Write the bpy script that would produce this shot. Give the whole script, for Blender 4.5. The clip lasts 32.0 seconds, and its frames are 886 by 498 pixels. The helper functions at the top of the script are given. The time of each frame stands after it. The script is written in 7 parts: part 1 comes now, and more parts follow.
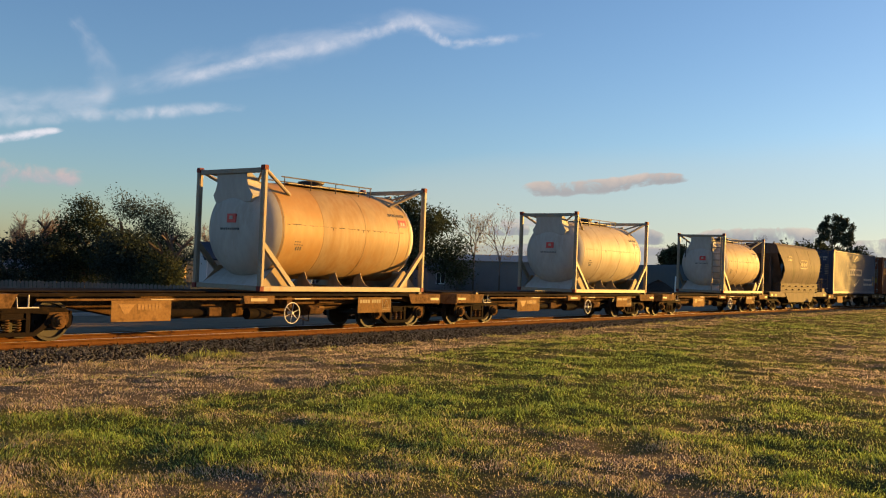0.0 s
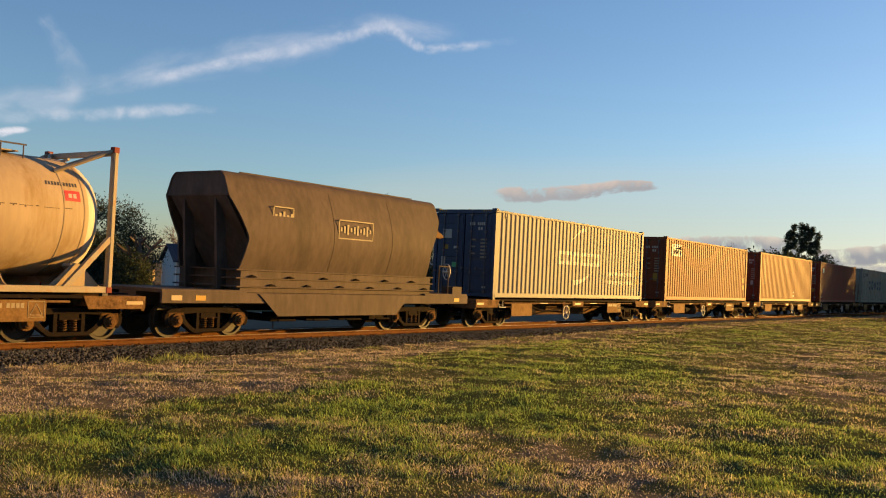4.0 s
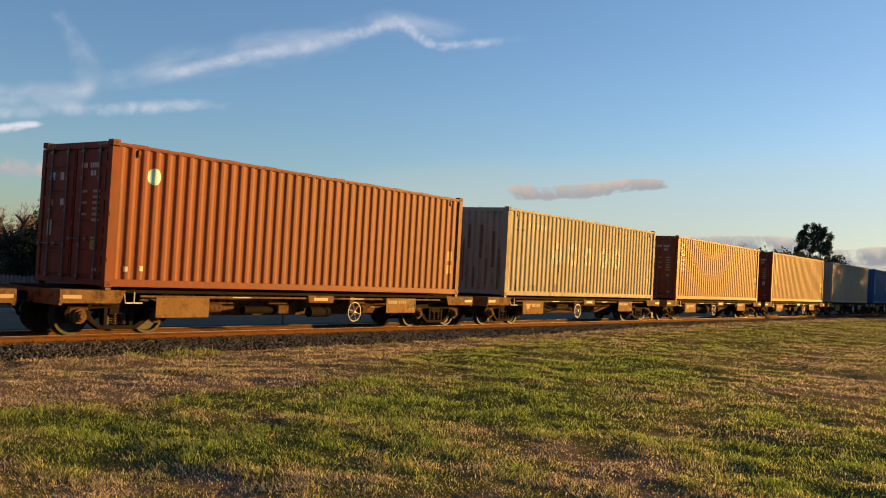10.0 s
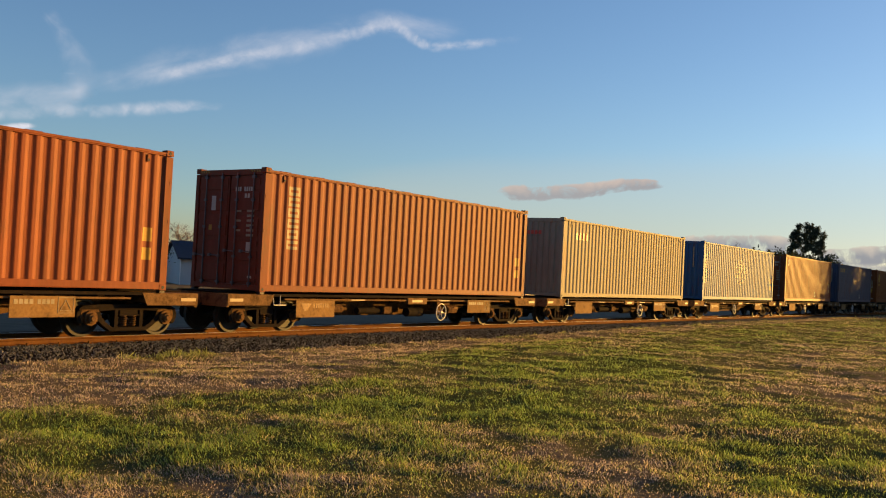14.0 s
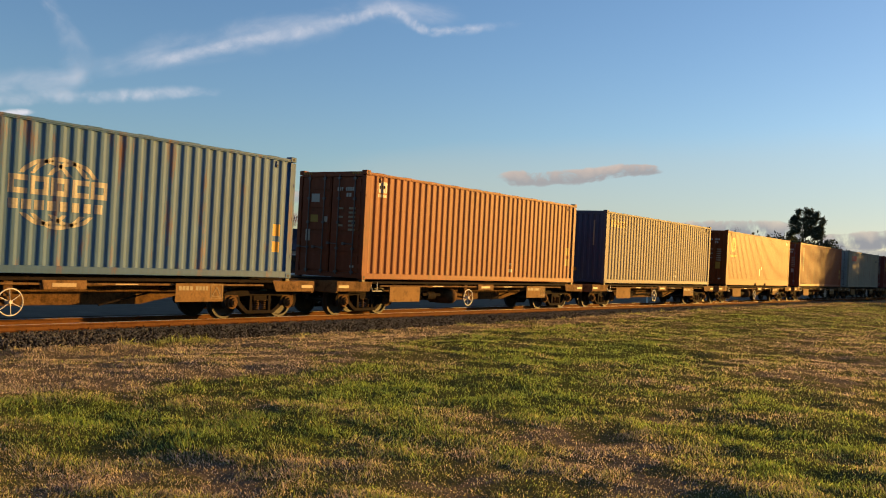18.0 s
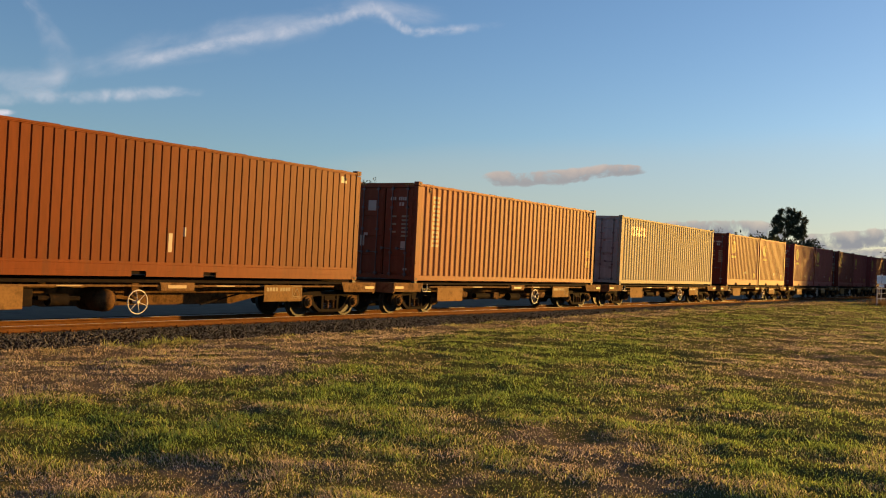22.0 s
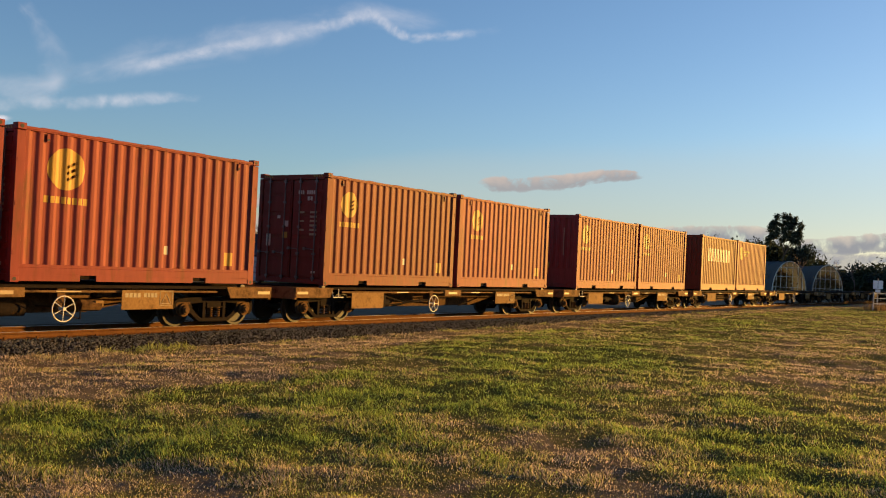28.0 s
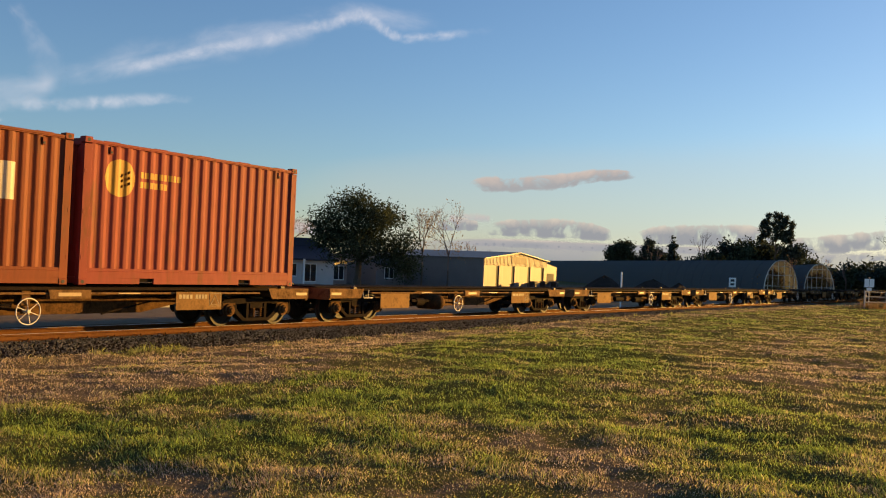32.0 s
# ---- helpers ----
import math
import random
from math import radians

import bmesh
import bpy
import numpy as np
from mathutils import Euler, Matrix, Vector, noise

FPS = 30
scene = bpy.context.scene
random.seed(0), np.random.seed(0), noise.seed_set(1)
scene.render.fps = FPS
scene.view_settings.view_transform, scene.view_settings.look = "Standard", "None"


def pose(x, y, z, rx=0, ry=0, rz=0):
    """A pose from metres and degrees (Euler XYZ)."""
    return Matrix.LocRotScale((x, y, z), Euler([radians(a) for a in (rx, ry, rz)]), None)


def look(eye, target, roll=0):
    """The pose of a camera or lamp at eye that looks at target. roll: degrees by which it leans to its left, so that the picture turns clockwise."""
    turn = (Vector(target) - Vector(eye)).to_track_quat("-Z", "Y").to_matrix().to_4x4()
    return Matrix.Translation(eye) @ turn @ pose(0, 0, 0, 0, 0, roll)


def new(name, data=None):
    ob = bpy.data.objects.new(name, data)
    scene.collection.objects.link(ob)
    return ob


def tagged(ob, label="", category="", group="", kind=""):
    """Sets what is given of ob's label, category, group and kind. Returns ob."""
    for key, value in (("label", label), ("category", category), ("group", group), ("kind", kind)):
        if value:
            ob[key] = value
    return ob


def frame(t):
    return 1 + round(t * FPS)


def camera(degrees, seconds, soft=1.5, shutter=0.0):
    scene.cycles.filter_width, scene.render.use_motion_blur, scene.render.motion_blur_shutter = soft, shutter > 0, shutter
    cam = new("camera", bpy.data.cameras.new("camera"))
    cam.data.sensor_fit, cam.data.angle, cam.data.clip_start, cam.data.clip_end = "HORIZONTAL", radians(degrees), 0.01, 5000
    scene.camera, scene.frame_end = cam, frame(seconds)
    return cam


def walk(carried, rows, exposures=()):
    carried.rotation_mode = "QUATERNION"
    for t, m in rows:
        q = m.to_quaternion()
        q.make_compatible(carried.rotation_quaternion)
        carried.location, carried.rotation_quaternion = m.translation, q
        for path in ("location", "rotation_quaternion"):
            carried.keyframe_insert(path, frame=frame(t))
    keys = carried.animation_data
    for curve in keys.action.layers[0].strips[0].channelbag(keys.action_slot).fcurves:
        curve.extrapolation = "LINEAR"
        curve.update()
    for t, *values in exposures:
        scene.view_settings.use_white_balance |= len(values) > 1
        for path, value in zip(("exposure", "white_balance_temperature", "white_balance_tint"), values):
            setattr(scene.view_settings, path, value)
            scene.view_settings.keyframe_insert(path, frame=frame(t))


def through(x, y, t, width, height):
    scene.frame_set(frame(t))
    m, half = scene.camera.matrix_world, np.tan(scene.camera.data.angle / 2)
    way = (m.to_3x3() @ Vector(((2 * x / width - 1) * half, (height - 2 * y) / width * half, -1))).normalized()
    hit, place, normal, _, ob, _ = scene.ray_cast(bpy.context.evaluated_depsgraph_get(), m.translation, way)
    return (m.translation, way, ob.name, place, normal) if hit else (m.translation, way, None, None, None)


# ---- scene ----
EYE = 1.663          # lens height over the rail heads
YT = 17.10           # the track's middle line
BED = 0.98           # where boxes stand on the wagons
PITCH = 14.8455      # from wagon to wagon
cam = camera(51.1, 32.0, soft=1.1)
walk(cam, [
    (0.0, pose(0, 0, EYE, 91.20, -2.19, -53.31)),
    (0.5, pose(0, 0, EYE, 91.19, -2.28, -53.37)),
    (1.0, pose(0, 0, EYE, 91.22, -2.38, -53.52)),
    (1.5, pose(0, 0, EYE, 91.30, -2.48, -53.77)),
    (2.0, pose(0, 0, EYE, 91.39, -2.57, -54.07)),
    (2.5, pose(0, 0, EYE, 91.48, -2.65, -54.37)),
    (3.0, pose(0, 0, EYE, 91.55, -2.69, -54.65)),
    (3.5, pose(0, 0, EYE, 91.58, -2.71, -54.91)),
    (5.5, pose(0, 0, EYE, 91.52, -2.76, -55.33)),
    (6.0, pose(0, 0, EYE, 91.50, -2.83, -55.23)),
    (6.5, pose(0, 0, EYE, 91.46, -2.89, -55.11)),
    (7.0, pose(0, 0, EYE, 91.42, -2.97, -54.96)),
    (7.5, pose(0, 0, EYE, 91.38, -3.06, -54.83)),
    (8.0, pose(0, 0, EYE, 91.36, -3.13, -54.70)),
    (8.5, pose(0, 0, EYE, 91.36, -3.16, -54.58)),
    (9.0, pose(0, 0, EYE, 91.37, -3.17, -54.51)),
    (9.5, pose(0, 0, EYE, 91.38, -3.18, -54.47)),
    (10.0, pose(0, 0, EYE, 91.37, -3.20, -54.49)),
    (10.5, pose(0, 0, EYE, 91.34, -3.24, -54.56)),
    (11.0, pose(0, 0, EYE, 91.31, -3.26, -54.64)),
    (11.5, pose(0, 0, EYE, 91.29, -3.24, -54.69)),
    (12.0, pose(0, 0, EYE, 91.28, -3.17, -54.73)),
    (12.5, pose(0, 0, EYE, 91.31, -3.11, -54.75)),
    (13.0, pose(0, 0, EYE, 91.34, -3.07, -54.77)),
    (13.5, pose(0, 0, EYE, 91.39, -3.04, -54.81)),
    (14.0, pose(0, 0, EYE, 91.43, -2.99, -54.85)),
    (14.5, pose(0, 0, EYE, 91.47, -2.94, -54.89)),
    (16.5, pose(0, 0, EYE, 90.88, -3.08, -55.01)),
    (17.0, pose(0, 0, EYE, 90.74, -3.04, -54.99)),
    (17.5, pose(0, 0, EYE, 90.63, -2.98, -54.94)),
    (18.0, pose(0, 0, EYE, 90.55, -2.90, -54.88)),
    (18.5, pose(0, 0, EYE, 90.49, -2.87, -54.88)),
    (19.0, pose(0, 0, EYE, 90.46, -2.87, -54.98)),
    (19.5, pose(0, 0, EYE, 90.45, -2.87, -55.19)),
    (20.0, pose(0, 0, EYE, 90.48, -2.88, -55.42)),
    (20.5, pose(0, 0, EYE, 90.53, -2.87, -55.61)),
    (21.0, pose(0, 0, EYE, 90.57, -2.84, -55.73)),
    (21.5, pose(0, 0, EYE, 90.59, -2.80, -55.80)),
    (22.0, pose(0, 0, EYE, 90.62, -2.76, -55.84)),
    (22.5, pose(0, 0, EYE, 90.66, -2.74, -55.86)),
    (23.0, pose(0, 0, EYE, 90.73, -2.73, -55.86)),
    (23.5, pose(0, 0, EYE, 90.82, -2.71, -55.86)),
    (24.0, pose(0, 0, EYE, 90.92, -2.72, -55.87)),
    (24.5, pose(0, 0, EYE, 90.99, -2.77, -55.87)),
    (25.0, pose(0, 0, EYE, 91.03, -2.83, -55.85)),
    (25.5, pose(0, 0, EYE, 91.05, -2.88, -55.81)),
    (27.5, pose(0, 0, EYE, 90.97, -2.75, -55.92)),
    (28.0, pose(0, 0, EYE, 90.97, -2.71, -56.04)),
    (28.5, pose(0, 0, EYE, 90.96, -2.66, -56.17)),
    (29.0, pose(0, 0, EYE, 90.94, -2.62, -56.27)),
    (29.5, pose(0, 0, EYE, 90.93, -2.59, -56.35)),
    (30.0, pose(0, 0, EYE, 90.94, -2.56, -56.42)),
    (30.5, pose(0, 0, EYE, 90.97, -2.54, -56.47)),
    (31.0, pose(0, 0, EYE, 91.00, -2.51, -56.50)),
    (31.5, pose(0, 0, EYE, 91.01, -2.48, -56.50)),
    (32.0, pose(0, 0, EYE, 91.01, -2.46, -56.49)),
], exposures=[(t, e, 6800, 18) for t, e in ((0, 0.18), (6, 0.13), (13, 0.09), (17, 0.02), (18.5, 0.11), (20, 0.14), (21, 0.12), (22, -0.02), (23, 0.06), (25, -0.04), (28, 0.08), (32, 0.12))])

# ---- light ----
SUN_AZ, SUN_EL = 118.5, 7.2      # degrees from +y towards +x, and over the horizon
world = bpy.data.worlds.new("evening_sky")
scene.world = world
world.use_nodes = True
wn, wl = world.node_tree.nodes, world.node_tree.links
sky = wn.new("ShaderNodeTexSky")
sky.sky_type = 'NISHITA'
sky.sun_disc = False
sky.sun_elevation, sky.sun_rotation = radians(SUN_EL), radians(SUN_AZ)
sky.altitude, sky.air_density, sky.dust_density, sky.ozone_density = 120, 1.0, 0.5, 3.5
wn["Background"].inputs["Strength"].default_value = 0.195
wl.new(sky.outputs["Color"], wn["Background"].inputs["Color"])
sun_data = bpy.data.lights.new("low_sun", 'SUN')
sun_data.energy, sun_data.angle, sun_data.color = 12.5, radians(0.6), (1.0, 0.560, 0.112)
sun = new("low_sun", sun_data)
_a, _e = radians(SUN_AZ), radians(SUN_EL)
sun.matrix_world = look((200 * math.sin(_a), 200 * math.cos(_a), 200 * math.tan(_e)), (0, 0, 0))

# ---- materials ----


def mat(name, col, rough=0.6, metal=0.0, vary=0.25, scale=6.0, bump=0.0, bscale=60.0, stain=None, amount=0.0,
        stretch=(1, 1, 1), coat=0.0, per_object=0.0, island=0.0, spec=0.5):
    """A surface with two scales of tone, a stain colour with a shape of its own, and fine relief."""
    m = bpy.data.materials.new(name)
    m.use_nodes = True
    n, l = m.node_tree.nodes, m.node_tree.links
    p = n["Principled BSDF"]
    p.inputs["Roughness"].default_value, p.inputs["Metallic"].default_value = rough, metal
    p.inputs["Specular IOR Level"].default_value = spec
    p.inputs["Coat Weight"].default_value = coat
    tc, mp = n.new("ShaderNodeTexCoord"), n.new("ShaderNodeMapping")
    mp.inputs["Scale"].default_value = stretch
    l.new(tc.outputs["Object"], mp.inputs["Vector"])
    big, fine = n.new("ShaderNodeTexNoise"), n.new("ShaderNodeTexNoise")
    for t, s, d in ((big, scale * 0.25, 4.0), (fine, scale * 4.0, 5.0)):
        t.inputs["Scale"].default_value, t.inputs["Detail"].default_value = s, d
        l.new(mp.outputs["Vector"], t.inputs["Vector"])
    add = n.new("ShaderNodeMath")
    add.operation = 'ADD'
    l.new(big.outputs["Fac"], add.inputs[0])
    l.new(fine.outputs["Fac"], add.inputs[1])
    rng = n.new("ShaderNodeMapRange")
    rng.inputs["From Min"].default_value, rng.inputs["From Max"].default_value = 0.6, 1.4
    rng.inputs["To Min"].default_value, rng.inputs["To Max"].default_value = 1 - vary, 1 + vary
    l.new(add.outputs[0], rng.inputs["Value"])
    val = rng.outputs["Result"]
    for weight, node, sock in ((per_object, "ShaderNodeObjectInfo", "Random"), (island, "ShaderNodeNewGeometry", "Random Per Island")):
        if weight:
            src, r2, mul = n.new(node), n.new("ShaderNodeMapRange"), n.new("ShaderNodeMath")
            r2.inputs["To Min"].default_value, r2.inputs["To Max"].default_value = 1 - weight, 1 + weight
            l.new(src.outputs[sock], r2.inputs["Value"])
            mul.operation = 'MULTIPLY'
            l.new(val, mul.inputs[0])
            l.new(r2.outputs["Result"], mul.inputs[1])
            val = mul.outputs[0]
    hsv = n.new("ShaderNodeHueSaturation")
    hsv.inputs["Color"].default_value = (*col, 1)
    l.new(val, hsv.inputs["Value"])
    out = hsv.outputs["Color"]
    if stain:
        st, ramp, mix = n.new("ShaderNodeTexNoise"), n.new("ShaderNodeMapRange"), n.new("ShaderNodeMix")
        st.inputs["Scale"].default_value, st.inputs["Detail"].default_value = scale * 0.8, 7.0
        st.inputs["Roughness"].default_value = 0.65
        l.new(mp.outputs["Vector"], st.inputs["Vector"])
        ramp.inputs["From Min"].default_value, ramp.inputs["From Max"].default_value = 0.62 - amount * 0.3, 0.72
        l.new(st.outputs["Fac"], ramp.inputs["Value"])
        mix.data_type = 'RGBA'
        mix.inputs["B"].default_value = (*stain, 1)
        l.new(ramp.outputs["Result"], mix.inputs["Factor"])
        l.new(out, mix.inputs["A"])
        out = mix.outputs["Result"]
    l.new(out, p.inputs["Base Color"])
    if bump:
        bn, bt = n.new("ShaderNodeBump"), n.new("ShaderNodeTexNoise")
        bt.inputs["Scale"].default_value, bt.inputs["Detail"].default_value = bscale, 4.0
        l.new(mp.outputs["Vector"], bt.inputs["Vector"])
        bn.inputs["Strength"].default_value, bn.inputs["Distance"].default_value = bump, 0.02
        l.new(bt.outputs["Fac"], bn.inputs["Height"])
        l.new(bn.outputs["Normal"], p.inputs["Normal"])
    return m


RUST = (0.10, 0.035, 0.015)


def paint(name, col, rough=0.6, stain=RUST, amount=0.20, vary=0.22, spec=0.17):
    return mat(name, col, rough, 0, vary, 3.0, 0.10, 7.0, stain, amount, (1, 1, 0.22), per_object=0.06, spec=spec)


M_RED = paint("oxide_red_paint", (0.125, 0.0220, 0.0150), 0.60, spec=0.13)
M_ROSE = paint("faded_red_paint", (0.170, 0.0320, 0.0280), 0.62, spec=0.13)
M_ORANGE = paint("orange_paint", (0.142, 0.0315, 0.0130), 0.63)
M_OCHRE = paint("worn_orange_red_paint", (0.165, 0.0405, 0.0155), 0.585, spec=0.135)
M_SALMON = paint("sun_faded_red_paint", (0.132, 0.034, 0.009), 0.53, spec=0.075)
M_CREAM = paint("cream_white_paint", (0.225, 0.196, 0.140), 0.68, (0.20, 0.085, 0.03), 0.10)
M_RUSTWHITE = paint("rust_streaked_white_paint", (0.225, 0.196, 0.142), 0.70, (0.13, 0.075, 0.04), 0.24)
M_GREYWHITE = paint("grey_white_paint", (0.24, 0.24, 0.225), 0.5)
M_NAVY = paint("navy_blue_paint", (0.020, 0.030, 0.062), 0.62, (0.062, 0.056, 0.052), 0.22, spec=0.45)
# the same navy as M_NAVY, with sun sheen mixed into the colour
M_DKBLUE = paint("sheen_greyed_navy_paint", (0.060, 0.051, 0.066), 0.66, spec=0.30)
M_SKYBLUE = paint("mid_blue_paint", (0.013, 0.068, 0.172), 0.62, spec=0.24)
M_WHITE = mat("white_lettering", (0.34, 0.30, 0.245), 0.60, vary=0.12)
# white lettering darkened in its colour, as gloss hides it
M_DULLW = mat("lettering_dimmed_by_gloss", (0.135, 0.090, 0.060), 0.6, vary=0.3)
M_PALEW = mat("faint_pale_blue_lettering", (0.150, 0.150, 0.155), 0.62, vary=0.35)
M_INK = mat("faded_dark_lettering", (0.030, 0.030, 0.042), 0.6, vary=0.35)
M_YEL = mat("yellow_marking", (0.30, 0.160, 0.007), 0.66, vary=0.15)
M_ORL = mat("red_orange_marking", (0.45, 0.045, 0.015), 0.5, vary=0.15)
M_OLDRUST = mat("old_rust_streak", (0.115, 0.052, 0.020), 0.8, 0, 0.4, 14, 0.2)
M_WORNBLUE = mat("worn_navy_lettering", (0.022, 0.028, 0.055), 0.6, 0, 0.4, 6, 0, 60, (0.12, 0.10, 0.08), 0.12, (1, 1, 0.2))
M_BLUEL = mat("dark_blue_marking", (0.02, 0.035, 0.12), 0.5, vary=0.15)
M_CYAN = mat("pale_blue_marking", (0.18, 0.42, 0.50), 0.5, vary=0.15)
M_ROD = mat("galvanised_rod", (0.085, 0.068, 0.066), 0.5, 0.2, 0.2, 12)
M_CAST = mat("dark_steel_fitting", (0.05, 0.035, 0.03), 0.6, 0.3, 0.3, 20, 0.2)
M_FRAME = mat("dusty_brown_steel", (0.092, 0.0500, 0.0230), 0.8, 0, 0.5, 8, 0.25, 40, (0.022, 0.0130, 0.0080), 0.45, per_object=0.12, spec=0.02)
# grimy steel, darkened further by the shade under the boxes put into its colour
M_UNDER = mat("grimy_shade_dark_steel", (0.014, 0.0105, 0.009), 0.8, 0, 0.4, 10, 0.3, 40, (0.032, 0.0195, 0.0115), 0.30, spec=0.02)
M_BOARD = mat("dusty_tan_plate", (0.185, 0.108, 0.045), 0.7, 0, 0.3, 5, 0.1, 30, (0.085, 0.050, 0.024), 0.35, per_object=0.12, spec=0.02)
M_SILL = mat("dusty_tan_brown_steel", (0.150, 0.086, 0.040), 0.75, 0, 0.35, 7, 0.2, 40, (0.045, 0.026, 0.014), 0.45, per_object=0.12, spec=0.02)
M_BOARDTXT = mat("pale_stencil", (0.24, 0.19, 0.12), 0.7, vary=0.3)
M_BOARDLOGO = mat("faded_orange_marking", (0.20, 0.098, 0.024), 0.7, vary=0.5)
M_REFL = mat("pale_reflector_strip", (0.30, 0.22, 0.13), 0.6, vary=0.15)
M_WHEELW = mat("cream_hand_wheel_paint", (0.52, 0.48, 0.42), 0.5, vary=0.15)
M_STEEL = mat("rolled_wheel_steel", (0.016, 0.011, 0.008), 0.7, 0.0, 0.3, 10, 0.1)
M_TANK = mat("cream_tank_paint", (0.280, 0.212, 0.142), 0.68, 0, 0.14, 1.8, 0.02, 5, (0.20, 0.125, 0.052), 0.38, (1.4, 1, 0.22), per_object=0.05, spec=0.25)
M_TANKGOLD = mat("stained_yellow_cream_tank_paint", (0.295, 0.205, 0.112), 0.62, 0, 0.18, 1.6, 0.02, 5, (0.25, 0.120, 0.030), 0.6, (1.2, 1, 0.25), spec=0.25)
M_TANKW = mat("chalky_white_tank_paint", (0.350, 0.292, 0.215), 0.62, 0, 0.15, 1.8, 0.02, 5, (0.23, 0.15, 0.075), 0.3, (1.4, 1, 0.22), spec=0.25)
M_TANKSTAIN = mat("orange_stained_tank_paint", (0.330, 0.205, 0.085), 0.58, 0, 0.2, 2.2, 0.02, 5, (0.33, 0.165, 0.045), 0.8, (0.8, 1, 0.35), spec=0.3)
# grey-white of the tank ends, lightened in colour because they lie in shade
M_TANKHEAD = mat("grey_white_tank_paint_lifted_in_shade", (0.37, 0.345, 0.31), 0.66, 0, 0.16, 1.8, 0.02, 5, (0.30, 0.25, 0.20), 0.22, (1, 1, 0.4), spec=0.3)
M_TANKFR = mat("cream_frame_paint", (0.235, 0.188, 0.135), 0.6, 0, 0.18, 6, 0.1, 30, (0.25, 0.12, 0.05), 0.25)
M_GRIME = mat("brown_black_grime", (0.085, 0.058, 0.038), 0.9, 0, 0.5, 14)
M_REDTAG = mat("red_label", (0.55, 0.03, 0.025), 0.45, vary=0.1)
M_HOP = mat("dusty_brown_hopper_steel", (0.074, 0.054, 0.046), 0.75, 0, 0.28, 2.0, 0.08, 25, (0.045, 0.034, 0.028), 0.5, (1, 1, 0.35), spec=0.12)
M_RAILTOP = mat("worn_bright_rail_head", (0.70, 0.67, 0.64), 0.42, 1.0, 0.1, 10)
M_RAIL = mat("rusty_rail_side", (0.112, 0.050, 0.018), 0.8, 0, 0.3, 12, 0.2, 50, (0.08, 0.032, 0.016), 0.4, spec=0.02)
M_SLEEPER = mat("weathered_sleeper", (0.095, 0.048, 0.022), 0.85, 0, 0.35, 8, 0.4, 40, per_object=0.25, spec=0.02)
M_STONE = mat("dark_ballast_stone", (0.088, 0.085, 0.082), 0.7, 0, 0.3, 14, 0.3, 60, island=0.92, spec=0.02)
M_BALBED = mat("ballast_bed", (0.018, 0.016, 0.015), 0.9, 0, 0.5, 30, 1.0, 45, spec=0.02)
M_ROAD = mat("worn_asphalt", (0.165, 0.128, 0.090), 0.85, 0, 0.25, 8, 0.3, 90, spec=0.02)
M_KERB = mat("grey_concrete_kerb", (0.30, 0.29, 0.27), 0.8, 0, 0.2, 8, 0.2, 60, spec=0.02)
M_FENCE = mat("weathered_grey_paling", (0.13, 0.125, 0.115), 0.8, 0, 0.25, 9, 0.2, 50, per_object=0.15)
M_WALLW = mat("pale_weatherboard", (0.40, 0.41, 0.42), 0.6, 0, 0.12, 4, 0.1)
M_WALLC = mat("cream_brick_wall", (0.42, 0.30, 0.18), 0.75, 0, 0.25, 10, 0.2)
M_ROOFB = mat("blue_iron_roof", (0.018, 0.026, 0.046), 0.6, 0.0, 0.15, 3, spec=0.2)
M_ROOFG = mat("grey_iron_roof", (0.095, 0.095, 0.10), 0.5, 0.2, 0.15, 3)
M_TRIM = mat("white_trim", (0.70, 0.70, 0.68), 0.5, vary=0.1)
M_GLASS = mat("dark_window_glass", (0.015, 0.018, 0.022), 0.06, 0, 0.1, 2, spec=0.8)
M_SHED = mat("cream_profiled_steel", (0.172, 0.136, 0.128), 0.6, 0, 0.1, 3, 0.05)
M_SHEDDOOR = mat("cream_roller_door", (0.150, 0.118, 0.108), 0.6, 0, 0.12, 4)
M_DARK = mat("near_black_fill", (0.02, 0.02, 0.022), 0.8, vary=0.2)
M_HOOPRIB = mat("galvanised_hoop", (0.55, 0.50, 0.42), 0.45, 0.5, 0.15, 6)
M_SOIL = mat("dark_heaped_soil", (0.035, 0.030, 0.026), 0.9, 0, 0.3, 5, 0.5, 20, spec=0.02)
M_BARK = mat("grey_brown_bark", (0.085, 0.062, 0.045), 0.9, 0, 0.35, 8, 0.5, 30)
M_BAREWOOD = mat("bare_winter_twigs", (0.15, 0.105, 0.085), 0.9, 0, 0.3, 6)
M_POSTW = mat("white_sign_face", (0.88, 0.88, 0.86), 0.5, vary=0.06)
M_PALEP = mat("pale_post", (0.42, 0.40, 0.36), 0.7, vary=0.2)


